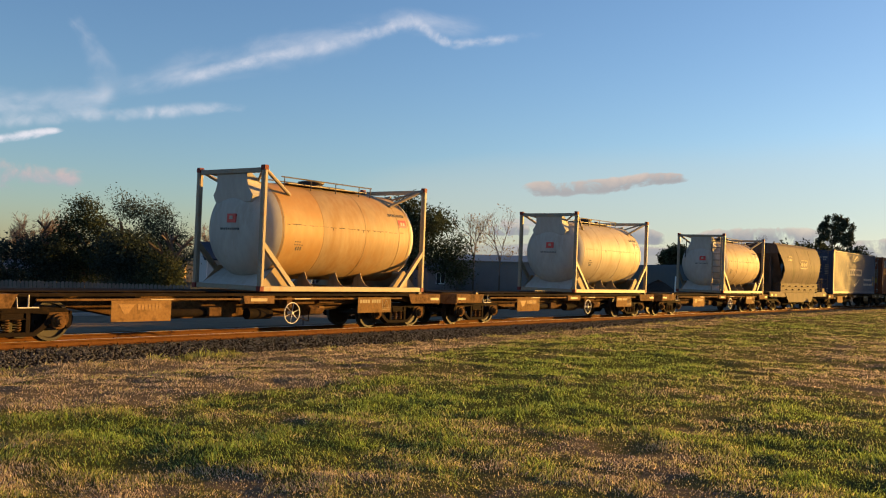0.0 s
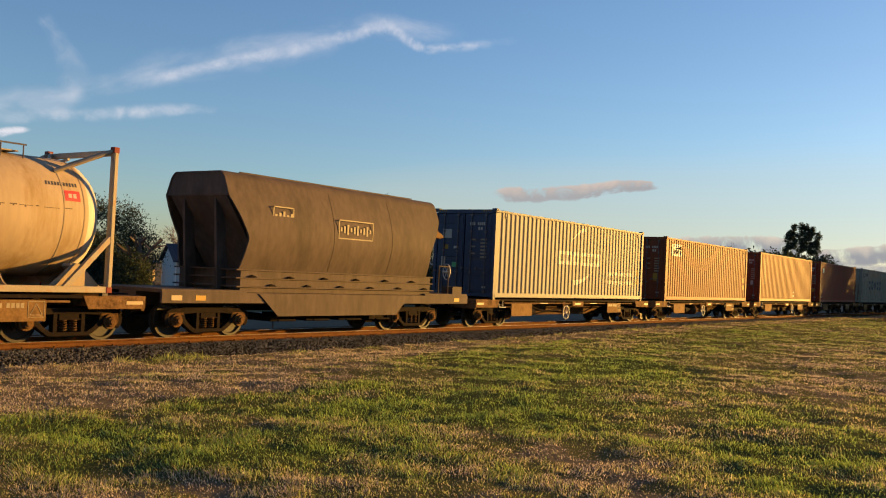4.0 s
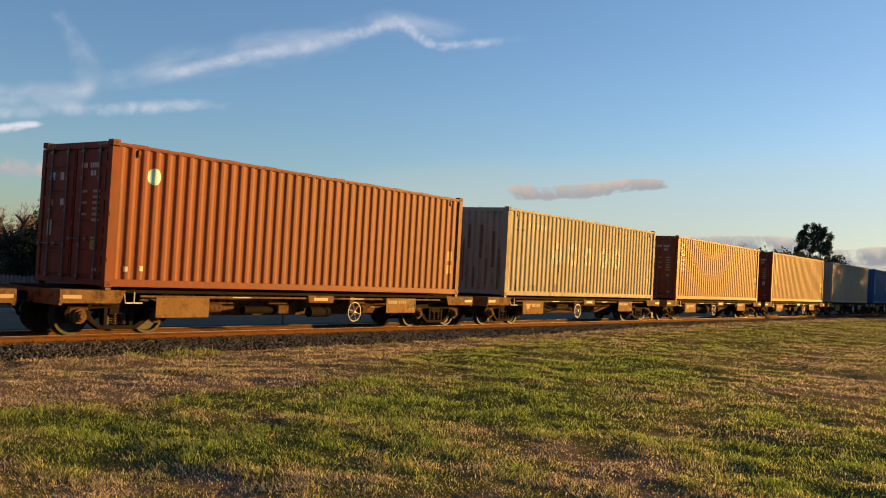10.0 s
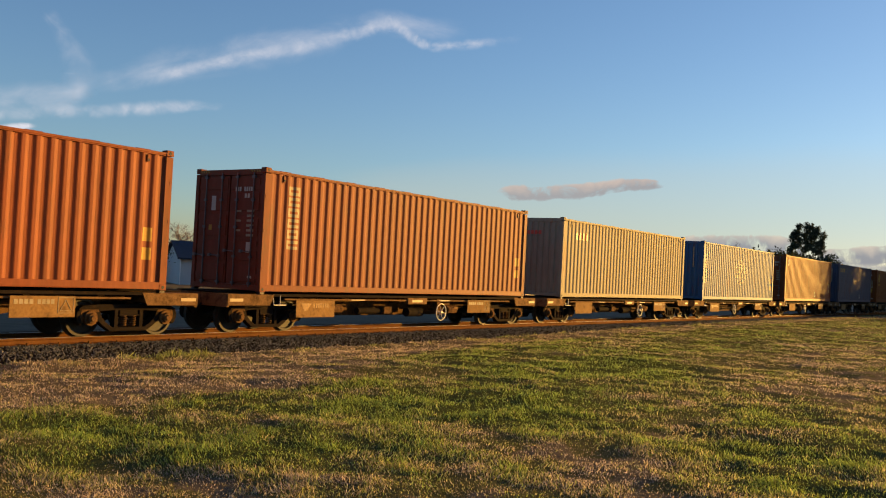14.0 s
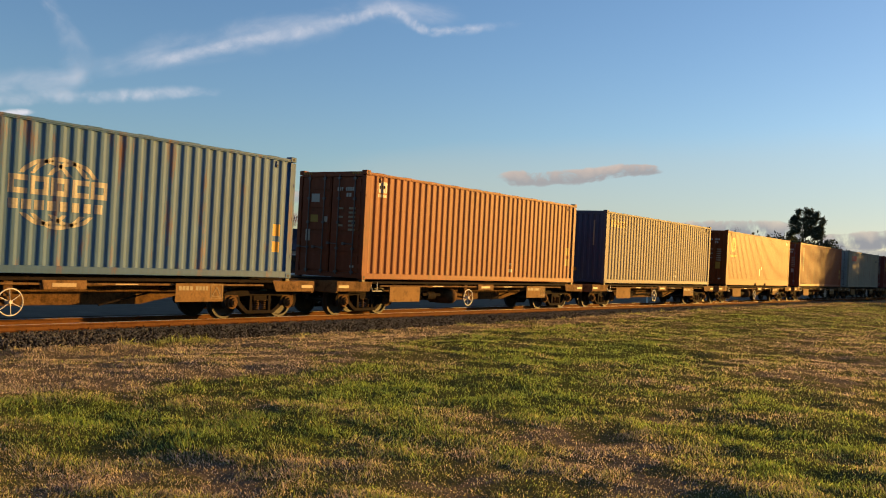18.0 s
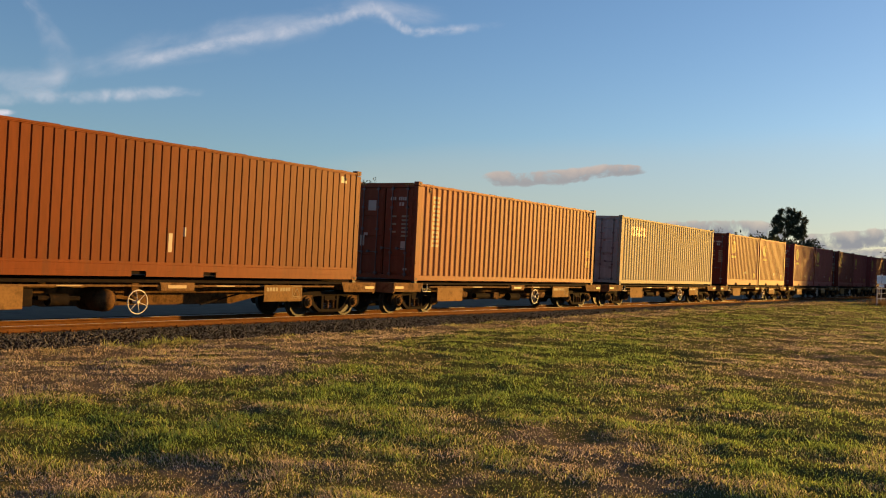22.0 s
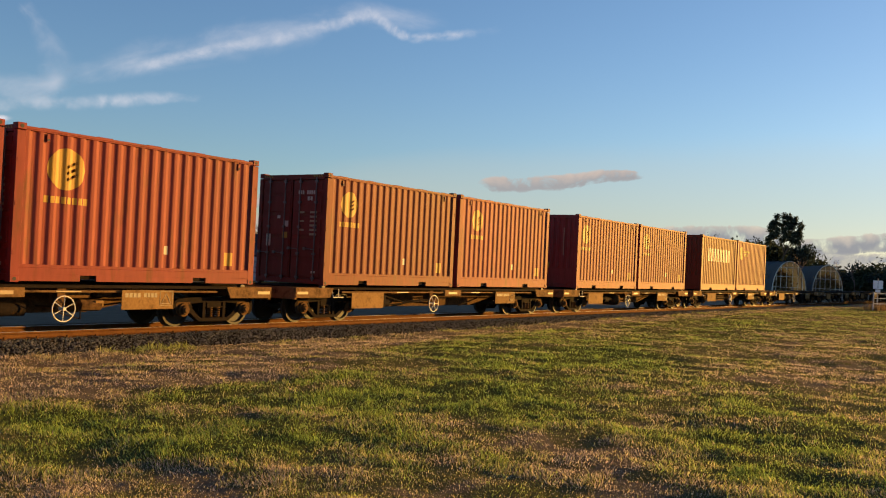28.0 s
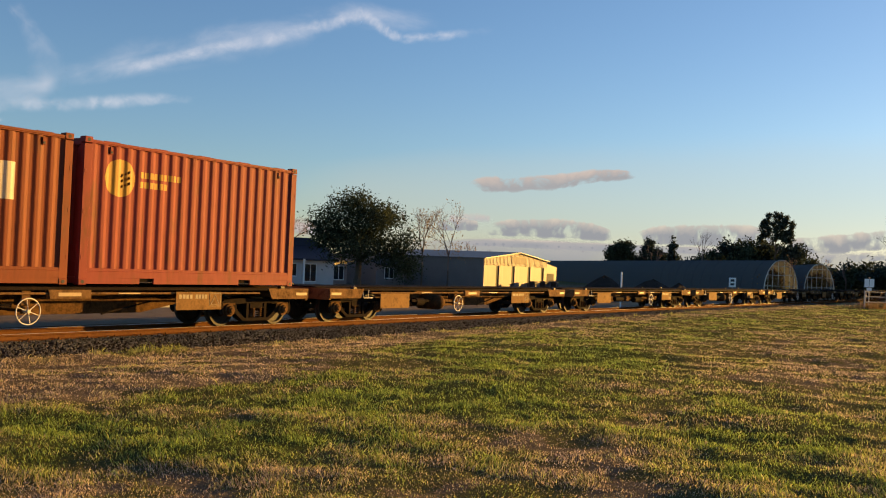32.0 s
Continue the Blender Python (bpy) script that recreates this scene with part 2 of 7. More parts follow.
def leafy(name, col, vary=0.45, through=0.35, tones=()):
    """Leaves and blades: matt, and lit through."""
    m = bpy.data.materials.new(name)
    m.use_nodes = True
    n, l = m.node_tree.nodes, m.node_tree.links
    n.remove(n["Principled BSDF"])
    geo, rng, hsv = n.new("ShaderNodeNewGeometry"), n.new("ShaderNodeMapRange"), n.new("ShaderNodeHueSaturation")
    rng.inputs["To Min"].default_value, rng.inputs["To Max"].default_value = 1 - vary, 1 + vary
    l.new(geo.outputs["Random Per Island"], rng.inputs["Value"])
    hsv.inputs["Color"].default_value = (*col, 1)
    l.new(rng.outputs["Result"], hsv.inputs["Value"])
    if tones:
        # from lush to straw by each blade's own dryness
        at, ramp = n.new("ShaderNodeAttribute"), n.new("ShaderNodeValToRGB")
        at.attribute_name = "dry"
        e = ramp.color_ramp.elements
        while len(e) < len(tones):
            e.new(0.5)
        for k, (p, c) in enumerate(tones):
            e[k].position, e[k].color = p, (*c, 1)
        l.new(at.outputs["Fac"], ramp.inputs["Fac"])
        l.new(ramp.outputs["Color"], hsv.inputs["Color"])
    d, t, mix = n.new("ShaderNodeBsdfDiffuse"), n.new("ShaderNodeBsdfTranslucent"), n.new("ShaderNodeMixShader")
    l.new(hsv.outputs["Color"], d.inputs["Color"])
    l.new(hsv.outputs["Color"], t.inputs["Color"])
    mix.inputs["Fac"].default_value = through
    l.new(d.outputs[0], mix.inputs[1])
    l.new(t.outputs[0], mix.inputs[2])
    l.new(mix.outputs[0], n["Material Output"].inputs["Surface"])
    return m


GRASS_TONES = ((0.0, (0.180, 0.268, 0.066)), (0.38, (0.273, 0.302, 0.105)), (0.66, (0.364, 0.323, 0.203)), (1.0, (0.392, 0.326, 0.273)))
M_GRASS = leafy("tufted_grass_blade", (0.2, 0.2, 0.1), 0.75, 0.5, GRASS_TONES)
M_LEAF = leafy("dark_evergreen_leaf", (0.050, 0.062, 0.036), 0.5, 0.2)
M_LEAFB = leafy("bluish_evergreen_leaf", (0.038, 0.054, 0.046), 0.5, 0.2)
M_LEAFG = leafy("olive_gum_leaf", (0.068, 0.080, 0.054), 0.5, 0.25)
M_HOOP = leafy("grey_green_tunnel_cloth", (0.105, 0.118, 0.125), 0.1, 0.25)
M_WEED = leafy("dry_weed_stalk", (0.26, 0.17, 0.07), 0.4)


def ground_material():
    m = bpy.data.materials.new("patchy_winter_turf")
    m.use_nodes = True
    n, l = m.node_tree.nodes, m.node_tree.links
    p = n["Principled BSDF"]
    p.inputs["Roughness"].default_value = 0.95
    p.inputs["Specular IOR Level"].default_value = 0.02
    tc = n.new("ShaderNodeTexCoord")
    at = n.new("ShaderNodeAttribute")
    at.attribute_name = "dry"
    fine, mid = n.new("ShaderNodeTexNoise"), n.new("ShaderNodeTexNoise")
    for t, s in ((fine, 26.0), (mid, 1.7)):
        t.inputs["Scale"].default_value, t.inputs["Detail"].default_value = s, 6.0
        l.new(tc.outputs["Object"], t.inputs["Vector"])
    a1, a2 = n.new("ShaderNodeMath"), n.new("ShaderNodeMath")
    a1.operation = a2.operation = 'MULTIPLY_ADD'
    a1.inputs[1].default_value = 0.7
    l.new(mid.outputs["Fac"], a1.inputs[0])
    l.new(at.outputs["Fac"], a1.inputs[2])
    a2.inputs[1].default_value = 0.35
    l.new(fine.outputs["Fac"], a2.inputs[0])
    l.new(a1.outputs[0], a2.inputs[2])
    ramp = n.new("ShaderNodeValToRGB")
    e = ramp.color_ramp.elements
    e[0].position, e[0].color = 0.55, (0.048, 0.062, 0.018, 1)
    e[1].position, e[1].color = 1.35, (0.125, 0.102, 0.068, 1)
    mid_e = ramp.color_ramp.elements.new(0.95)
    mid_e.color = (0.086, 0.082, 0.036, 1)
    sc = n.new("ShaderNodeMath")
    sc.operation = 'MULTIPLY'
    sc.inputs[1].default_value = 0.72
    e[0].position, mid_e.position, e[1].position = 0.40, 0.66, 0.95
    l.new(a2.outputs[0], sc.inputs[0])
    l.new(sc.outputs[0], ramp.inputs["Fac"])
    l.new(ramp.outputs["Color"], p.inputs["Base Color"])
    b = n.new("ShaderNodeBump")
    b.inputs["Strength"].default_value, b.inputs["Distance"].default_value = 1.0, 0.05
    l.new(fine.outputs["Fac"], b.inputs["Height"])
    l.new(b.outputs["Normal"], p.inputs["Normal"])
    return m


M_TURF = ground_material()


def cloud_material(name, light, shade, nscale, lo, hi, edge=1.0, dense=1.0, power=1.0, shift=0.0, rise=0.55, off=-0.75):
    """A far, sunlit cloud: noise over the sheet's own u, v; bright above, shaded below."""
    m = bpy.data.materials.new(name)
    m.use_nodes = True
    n, l = m.node_tree.nodes, m.node_tree.links
    n.remove(n["Principled BSDF"])
    uv, mp, sep = n.new("ShaderNodeUVMap"), n.new("ShaderNodeMapping"), n.new("ShaderNodeSeparateXYZ")
    mp.inputs["Scale"].default_value = (*nscale, 1)
    mp.inputs["Location"].default_value = (shift, shift * 0.7, 0)
    l.new(uv.outputs["UV"], mp.inputs["Vector"])
    l.new(uv.outputs["UV"], sep.inputs[0])
    ns = n.new("ShaderNodeTexNoise")
    ns.inputs["Scale"].default_value, ns.inputs["Detail"].default_value, ns.inputs["Roughness"].default_value = 1.0, 7.0, 0.58
    ns.inputs["Distortion"].default_value = 0.35
    l.new(mp.outputs["Vector"], ns.inputs["Vector"])

    def bell(sock, gain):
        # 4 x (1 - x): zero at both edges
        a, b = n.new("ShaderNodeMath"), n.new("ShaderNodeMath")
        a.operation, a.inputs[0].default_value = 'SUBTRACT', 1.0
        l.new(sock, a.inputs[1])
        b.operation = 'MULTIPLY'
        l.new(sock, b.inputs[0])
        l.new(a.outputs[0], b.inputs[1])
        c = n.new("ShaderNodeMath")
        c.operation, c.use_clamp = 'MULTIPLY', True
        c.inputs[1].default_value = gain
        l.new(b.outputs[0], c.inputs[0])
        return c.outputs[0]

    bu, bv = bell(sep.outputs["X"], 9.0), bell(sep.outputs["Y"], 4.0 * edge)
    mul = n.new("ShaderNodeMath")
    mul.operation = 'MULTIPLY'
    l.new(bu, mul.inputs[0])
    l.new(bv, mul.inputs[1])
    ad = n.new("ShaderNodeMath")
    ad.operation = 'MULTIPLY_ADD'
    ad.inputs[1].default_value = 0.55
    l.new(mul.outputs[0], ad.inputs[0])
    l.new(ns.outputs["Fac"], ad.inputs[2])
    rg = n.new("ShaderNodeMapRange")
    rg.interpolation_type = 'SMOOTHSTEP'
    rg.inputs["From Min"].default_value, rg.inputs["From Max"].default_value = lo + 0.55, hi + 0.55
    rg.inputs["To Max"].default_value = dense
    l.new(ad.outputs[0], rg.inputs["Value"])
    al = n.new("ShaderNodeMath")
    al.operation = 'MULTIPLY'
    l.new(rg.outputs["Result"], al.inputs[0])
    l.new(mul.outputs[0], al.inputs[1])
    tone = n.new("ShaderNodeMath")
    tone.operation, tone.use_clamp = 'MULTIPLY_ADD', True
    tone.inputs[1].default_value, tone.inputs[2].default_value = 1.6, off
    sm = n.new("ShaderNodeMath")
    sm.operation = 'ADD'
    half = n.new("ShaderNodeMath")
    half.operation, half.inputs[1].default_value = 'MULTIPLY', rise
    l.new(sep.outputs["Y"], half.inputs[0])
    l.new(half.outputs[0], sm.inputs[0])
    l.new(ns.outputs["Fac"], sm.inputs[1])
    l.new(sm.outputs[0], tone.inputs[0])
    mx = n.new("ShaderNodeMix")
    mx.data_type = 'RGBA'
    mx.inputs["A"].default_value, mx.inputs["B"].default_value = (*shade, 1), (*light, 1)
    l.new(tone.outputs[0], mx.inputs["Factor"])
    em, tr, ms = n.new("ShaderNodeEmission"), n.new("ShaderNodeBsdfTransparent"), n.new("ShaderNodeMixShader")
    em.inputs["Strength"].default_value = power
    l.new(mx.outputs["Result"], em.inputs["Color"])
    l.new(al.outputs[0], ms.inputs["Fac"])
    l.new(tr.outputs[0], ms.inputs[1])
    l.new(em.outputs[0], ms.inputs[2])
    l.new(ms.outputs[0], n["Material Output"].inputs["Surface"])
    return m


# ---- tools for building ----
MESHES = {}


def box(bm, x0, x1, y0, y1, z0, z1):
    v = [bm.verts.new((x, y, z)) for x in (x0, x1) for y in (y0, y1) for z in (z0, z1)]
    for f in ((0, 1, 3, 2), (4, 6, 7, 5), (0, 4, 5, 1), (2, 3, 7, 6), (0, 2, 6, 4), (1, 5, 7, 3)):
        bm.faces.new([v[i] for i in f])
    return bm


def prism(bm, pts, a, b, axis="y"):
    """A flat outline pushed from a to b along an axis; pts are the two other coordinates, in order."""
    def at(p, d):
        return {"x": (d, p[0], p[1]), "y": (p[0], d, p[1]), "z": (p[0], p[1], d)}[axis]
    lo, hi = [bm.verts.new(at(p, a)) for p in pts], [bm.verts.new(at(p, b)) for p in pts]
    bm.faces.new(lo)
    bm.faces.new(hi[::-1])
    k = len(pts)
    for i in range(k):
        bm.faces.new((lo[i], hi[i], hi[(i + 1) % k], lo[(i + 1) % k]))
    return bm


def tube(bm, p, q, r0, r1=None, seg=10, cap=True):
    p, q = Vector(p), Vector(q)
    r1 = r0 if r1 is None else r1
    d = (q - p).normalized()
    u = d.orthogonal().normalized()
    w = d.cross(u)
    ring = []
    for c, r in ((p, r0), (q, r1)):
        ring.append([bm.verts.new(c + r * (math.cos(2 * math.pi * i / seg) * u + math.sin(2 * math.pi * i / seg) * w)) for i in range(seg)])
    for i in range(seg):
        j = (i + 1) % seg
        bm.faces.new((ring[0][i], ring[0][j], ring[1][j], ring[1][i]))
    if cap:
        bm.faces.new(ring[0][::-1])
        bm.faces.new(ring[1])
    return bm


def lathe(bm, prof, seg=24, axis="x", at=(0, 0, 0)):
    """Turns a profile of (along, radius) round an axis."""
    rings = []
    for s, r in prof:
        if r < 1e-5:
            rings.append([(s, 0, 0)])
        else:
            rings.append([(s, r * math.cos(2 * math.pi * i / seg), r * math.sin(2 * math.pi * i / seg)) for i in range(seg)])
    def put(c):
        s, a, b = c
        q = {"x": (s, a, b), "y": (a, s, b), "z": (a, b, s)}[axis]
        return bm.verts.new((q[0] + at[0], q[1] + at[1], q[2] + at[2]))
    vs = [[put(c) for c in r] for r in rings]
    for a, b in zip(vs, vs[1:]):
        if len(a) == 1 and len(b) == 1:
            continue
        for i in range(seg):
            j = (i + 1) % seg
            f = [a[0]] if len(a) == 1 else [a[i], a[j]]
            f += [b[0]] if len(b) == 1 else [b[j], b[i]]
            bm.faces.new(f)
    return bm


def ring(bm, r, tr, at=(0, 0, 0), axis="y", seg=28, ts=6):
    prof = [(tr * math.sin(2 * math.pi * i / ts), r + tr * math.cos(2 * math.pi * i / ts)) for i in range(ts + 1)]
    return lathe(bm, prof, seg, axis, at)


def mesh_of(key, build, bevel=0.0, smooth=False):
    """A mesh made once and shared by all that look alike."""
    if key in MESHES:
        return MESHES[key]
    bm = bmesh.new()
    build(bm)
    bmesh.ops.remove_doubles(bm, verts=bm.verts, dist=1e-5)
    bmesh.ops.recalc_face_normals(bm, faces=bm.faces)
    if bevel:
        bmesh.ops.bevel(bm, geom=bm.edges[:], offset=bevel, segments=1, affect='EDGES', clamp_overlap=True)
    me = bpy.data.meshes.new(key)
    bm.to_mesh(me)
    bm.free()
    if smooth:
        me.polygons.foreach_set("use_smooth", [True] * len(me.polygons))
        me.set_sharp_from_angle(angle=radians(38))
    me.materials.append(None)
    MESHES[key] = me
    return me


def part(name, me, material, parent=None, label="", at=(0, 0, 0), turn=None):
    ob = new(name, me)
    if not me.materials:
        me.materials.append(None)
    ob.material_slots[0].link = 'OBJECT'
    ob.material_slots[0].material = material
    if parent is not None:
        ob.parent = parent
    ob.location = at
    if turn:
        ob.rotation_euler = [radians(a) for a in turn]
    return tagged(ob, label)


def raw_mesh(name, verts, faces_n, smooth=False):
    """A mesh from arrays: verts (N, 3), and faces of one size given in running order."""
    verts = np.asarray(verts, np.float32)
    faces = np.asarray(faces_n, np.int32)
    me = bpy.data.meshes.new(name)
    me.vertices.add(len(verts))
    me.vertices.foreach_set("co", verts.ravel())
    k = faces.shape[1]
    me.loops.add(faces.size)
    me.loops.foreach_set("vertex_index", faces.ravel())
    me.polygons.add(len(faces))
    me.polygons.foreach_set("loop_start", np.arange(0, faces.size, k, dtype=np.int32))
    if smooth:
        me.polygons.foreach_set("use_smooth", np.ones(len(faces), bool))
    me.update(calc_edges=True)
    me.validate()
    return me


def thing(name, label, category, group="", kind="", at=(0, 0, 0)):
    ob = new(name)
    ob.empty_display_size = 0.3
    ob.location = at
    return tagged(ob, label, category, group, kind)


def polar(az, d, z=0.0):
    return (d * math.sin(radians(az)), d * math.cos(radians(az)), z)


def lattice(x, y, seed=0):
    """Smooth noise from 0 to 1 on arrays."""
    xi, yi = np.floor(x).astype(np.int64), np.floor(y).astype(np.int64)
    fx, fy = x - xi, y - yi
    fx, fy = fx * fx * (3 - 2 * fx), fy * fy * (3 - 2 * fy)

    def h(a, b):
        v = np.sin(a * 127.1 + b * 311.7 + seed * 74.7) * 43758.5453
        return v - np.floor(v)
    top = h(xi, yi) * (1 - fx) + h(xi + 1, yi) * fx
    bot = h(xi, yi + 1) * (1 - fx) + h(xi + 1, yi + 1) * fx
    return top * (1 - fy) + bot * fy


# broad patches of the field: x, y, reach outwards, reach across, drier (+) or greener (-)
PATCHES = ((4.8, 7.8, 1.1, 1.5, -0.65), (8.3, 7.2, 1.7, 2.2, -0.50), (10.6, 6.7, 1.9, 1.8, -0.45), (15.0, 7.7, 3.6, 2.2, -0.55), (17.8, 7.2, 3.2, 1.8, -0.35),
           (34.0, 10.0, 10.0, 3.2, -0.45), (19.2, 4.9, 4.2, 2.2, 0.50), (30.0, 6.9, 6.5, 2.2, 0.35), (14.3, 4.5, 2.6, 1.5, 0.32), (8.8, 3.6, 1.5, 1.0, 0.36),
           (6.8, 3.5, 1.2, 0.9, 0.42), (8.2, 4.5, 0.8, 0.9, 0.30), (4.7, 5.8, 0.7, 1.1, 0.32), (6.1, 4.1, 0.7, 0.6, -0.25), (8.8, 2.5, 1.0, 1.0, -0.18), (5.9, 5.7, 0.6, 0.9, -0.15))


def dryness(x, y):
    """0 lush, 1 dry: the verge by the stones is dry, the middle green, with patches."""
    n = 0.32 * lattice(x * 0.30, y * 0.55, 1) + 0.36 * lattice(x * 1.1, y * 1.5, 2) + 0.32 * lattice(x * 2.9, y * 3.2, 3)
    rim_y = np.interp(x, [0, 10, 13, 17, 22], [8.6, 9.4, 10.3, 11.8, 12.7]) + 1.3 * (lattice(x * 0.55, y * 0.3, 8) - 0.5)
    out = (n - 0.5) * 1.8 + 0.48 + smooth(-0.5, 0.9, y - rim_y) * 0.55
    for px, py, r0, r1, amount in PATCHES:
        d = math.hypot(px, py)
        u = ((x - px) * px + (y - py) * py) / d / r0
        v = ((x - px) * py - (y - py) * px) / d / r1
        out = out + 0.72 * amount * np.exp(-(u * u + v * v))
    return np.clip(out, 0, 1)


def smooth(a, b, v):
    t = np.clip((v - a) / (b - a), 0, 1)
    return t * t * (3 - 2 * t)


def land(x, y):
    """Height of the ground."""
    x, y = np.asarray(x, float), np.asarray(y, float)
    left = -0.21 * (1 - 0.75 * smooth(16, 48, x)) * smooth(9.5, 14.2, y) * (1 - smooth(20, 22, y))
    bed = -0.46 * smooth(14.45, 15.25, y) * (1 - smooth(18.6, 19.6, y))
    back = -0.35 * smooth(18.6, 20.5, y) - 0.45 * smooth(28, 55, y)
    rough = (lattice(x * 0.7, y * 0.8, 5) - 0.5) * 0.065 + (lattice(x * 2.1, y * 2.3, 6) - 0.5) * 0.050
    rough = rough * (1 - smooth(14.0, 15.0, y) * (1 - smooth(28, 32, y)))
    return left + bed + back + rough

# ---- ground, track and road ----


def axis_steps(lo, hi, step, far, growth=1.35):
    mid = list(np.arange(lo, hi + 1e-6, step))
    up, d, v = [], step, hi
    while v < far:
        d *= growth
        v += d
        up.append(v)
    dn, d, v = [], step, lo
    while v > -far:
        d *= growth
        v -= d
        dn.append(v)
    return np.array(dn[::-1] + mid + up)


def make_ground():
    xs, ys = axis_steps(0, 46, 0.13, 3200), axis_steps(0, 21, 0.13, 3200)
    gx, gy = np.meshgrid(xs, ys)
    gz = land(gx, gy)
    verts = np.stack([gx, gy, gz], -1).reshape(-1, 3)
    nx, ny = len(xs), len(ys)
    i = (np.arange(ny - 1)[:, None] * nx + np.arange(nx - 1)[None, :]).ravel()
    me = raw_mesh("ground", verts, np.stack([i, i + 1, i + nx + 1, i + nx], -1), True)
    a = me.attributes.new("dry", 'FLOAT', 'POINT')
    a.data.foreach_set("value", dryness(gx, gy).ravel().astype(np.float32))
    tagged(part("ground", me, M_TURF), "patchy green and dry winter grass field beside the line", "grass field", kind="structure")


make_ground()


def blades(label, count, seed, a0=16, a1=94, near=3.4, far=120):
    """Short blades in tufts, denser and finer near the place where one stands."""
    r = np.random.default_rng(seed)
    d = near * (far / near) ** (r.random(count) ** 1.12)
    az = np.radians(r.uniform(a0, a1, count))
    x, y = d * np.sin(az), d * np.cos(az)
    edge = 14.72 + 0.35 * (lattice(x * 1.7, y * 0, 9) - 0.5)
    tuft = np.clip(0.55 * lattice(x * 2.2, y * 2.2, 11) + 0.45 * lattice(x * 6.1, y * 6.1, 12) * 1.1 - 0.05, 0, 1)
    # thinning towards the inner and outer edges of the sown sector
    deg = np.degrees(az)
    thin = np.clip((d / near - 0.95) / 0.6, 0, 1) * np.clip(np.minimum(deg - a0, a1 - deg) / 7.0 + 0.15, 0, 1)
    keep = (y < edge) & (r.random(count) < (0.42 + 0.70 * smooth(0.22, 0.72, tuft)) * thin)
    x, y, d, tuft = x[keep], y[keep], d[keep], tuft[keep]
    n = len(x)
    dry = dryness(x, y)
    straw = np.clip(dry * 1.1 - 0.05 + r.normal(0, 0.26, n) + 0.35 * (lattice(x * 4.1, y * 4.1, 13) - 0.5), 0, 1)
    z = land(x, y) - 0.008
    h = (0.014 + 0.036 * r.random(n) ** 1.7) * (0.62 + 1.00 * smooth(0.2, 0.85, tuft)) * (1.12 - 0.42 * straw)
    h *= np.where(r.random(n) < 0.03, 1.7, 1.0)
    verge = np.clip((y - 11.5) / 2.0, 0, 1)
    h *= 1 + verge * (0.2 + 1.1 * np.clip(tuft - 0.45, 0, 1))
    weedy = np.clip((y - 13.6) / 0.6, 0, 1) * smooth(0.52, 0.8, lattice(x * 1.3, y * 2.0, 15))
    h *= 1 + 1.0 * weedy
    straw = straw * (1 - 0.6 * weedy)
    w = 0.0018 * (0.9 + d / 8.0) * r.uniform(0.7, 1.3, n)
    t = r.uniform(0, 2 * np.pi, n)
    lean = h * r.uniform(0.10, 0.95, n)
    lt = r.normal(0, 1.1, n) + 6.28 * lattice(x * 3.0, y * 3.0, 14)
    cx, sx = np.cos(t) * w, np.sin(t) * w
    lx, ly = np.cos(lt) * lean, np.sin(lt) * lean
    v = np.empty((n, 4, 3), np.float32)
    v[:, 0] = np.stack([x - cx * 0.6, y - sx * 0.6, z], -1)
    v[:, 1] = np.stack([x + cx + lx * 0.3, y + sx + ly * 0.3, z + h * 0.55], -1)
    v[:, 2] = np.stack([x + lx, y + ly, z + h], -1)
    v[:, 3] = np.stack([x - cx + lx * 0.3, y - sx + ly * 0.3, z + h * 0.5], -1)
    b = (np.arange(n) * 4)[:, None]
    tri = np.concatenate([b + [0, 1, 3], b + [1, 2, 3]], 1).reshape(-1, 3)
    me = raw_mesh("grass", v.reshape(-1, 3), tri)
    a = me.attributes.new("dry", 'FLOAT', 'POINT')
    a.data.foreach_set("value", np.repeat(straw, 4).astype(np.float32))
    tagged(part("grass", me, M_GRASS), label, "grass", kind="stuff")


blades("short tufted grass, green mixed with dry straw", 1300000, 21)
blades("short tufted grass further round the field", 60000, 23, 94, 376, 0.6, 60)
blades("short tufted grass underfoot", 60000, 25, 12, 98, 0.5, 5.6)

TRACK_A, TRACK_B = -180.0, 420.0


def rail_profile():
    return [(-0.066, -0.137), (0.066, -0.137), (0.066, -0.124), (0.012, -0.108), (0.010, -0.045), (0.033, -0.032),
            (0.033, -0.004), (0.028, -0.001), (-0.028, -0.001), (-0.033, -0.004), (-0.033, -0.032), (-0.010, -0.045), (-0.012, -0.108), (-0.066, -0.124)]


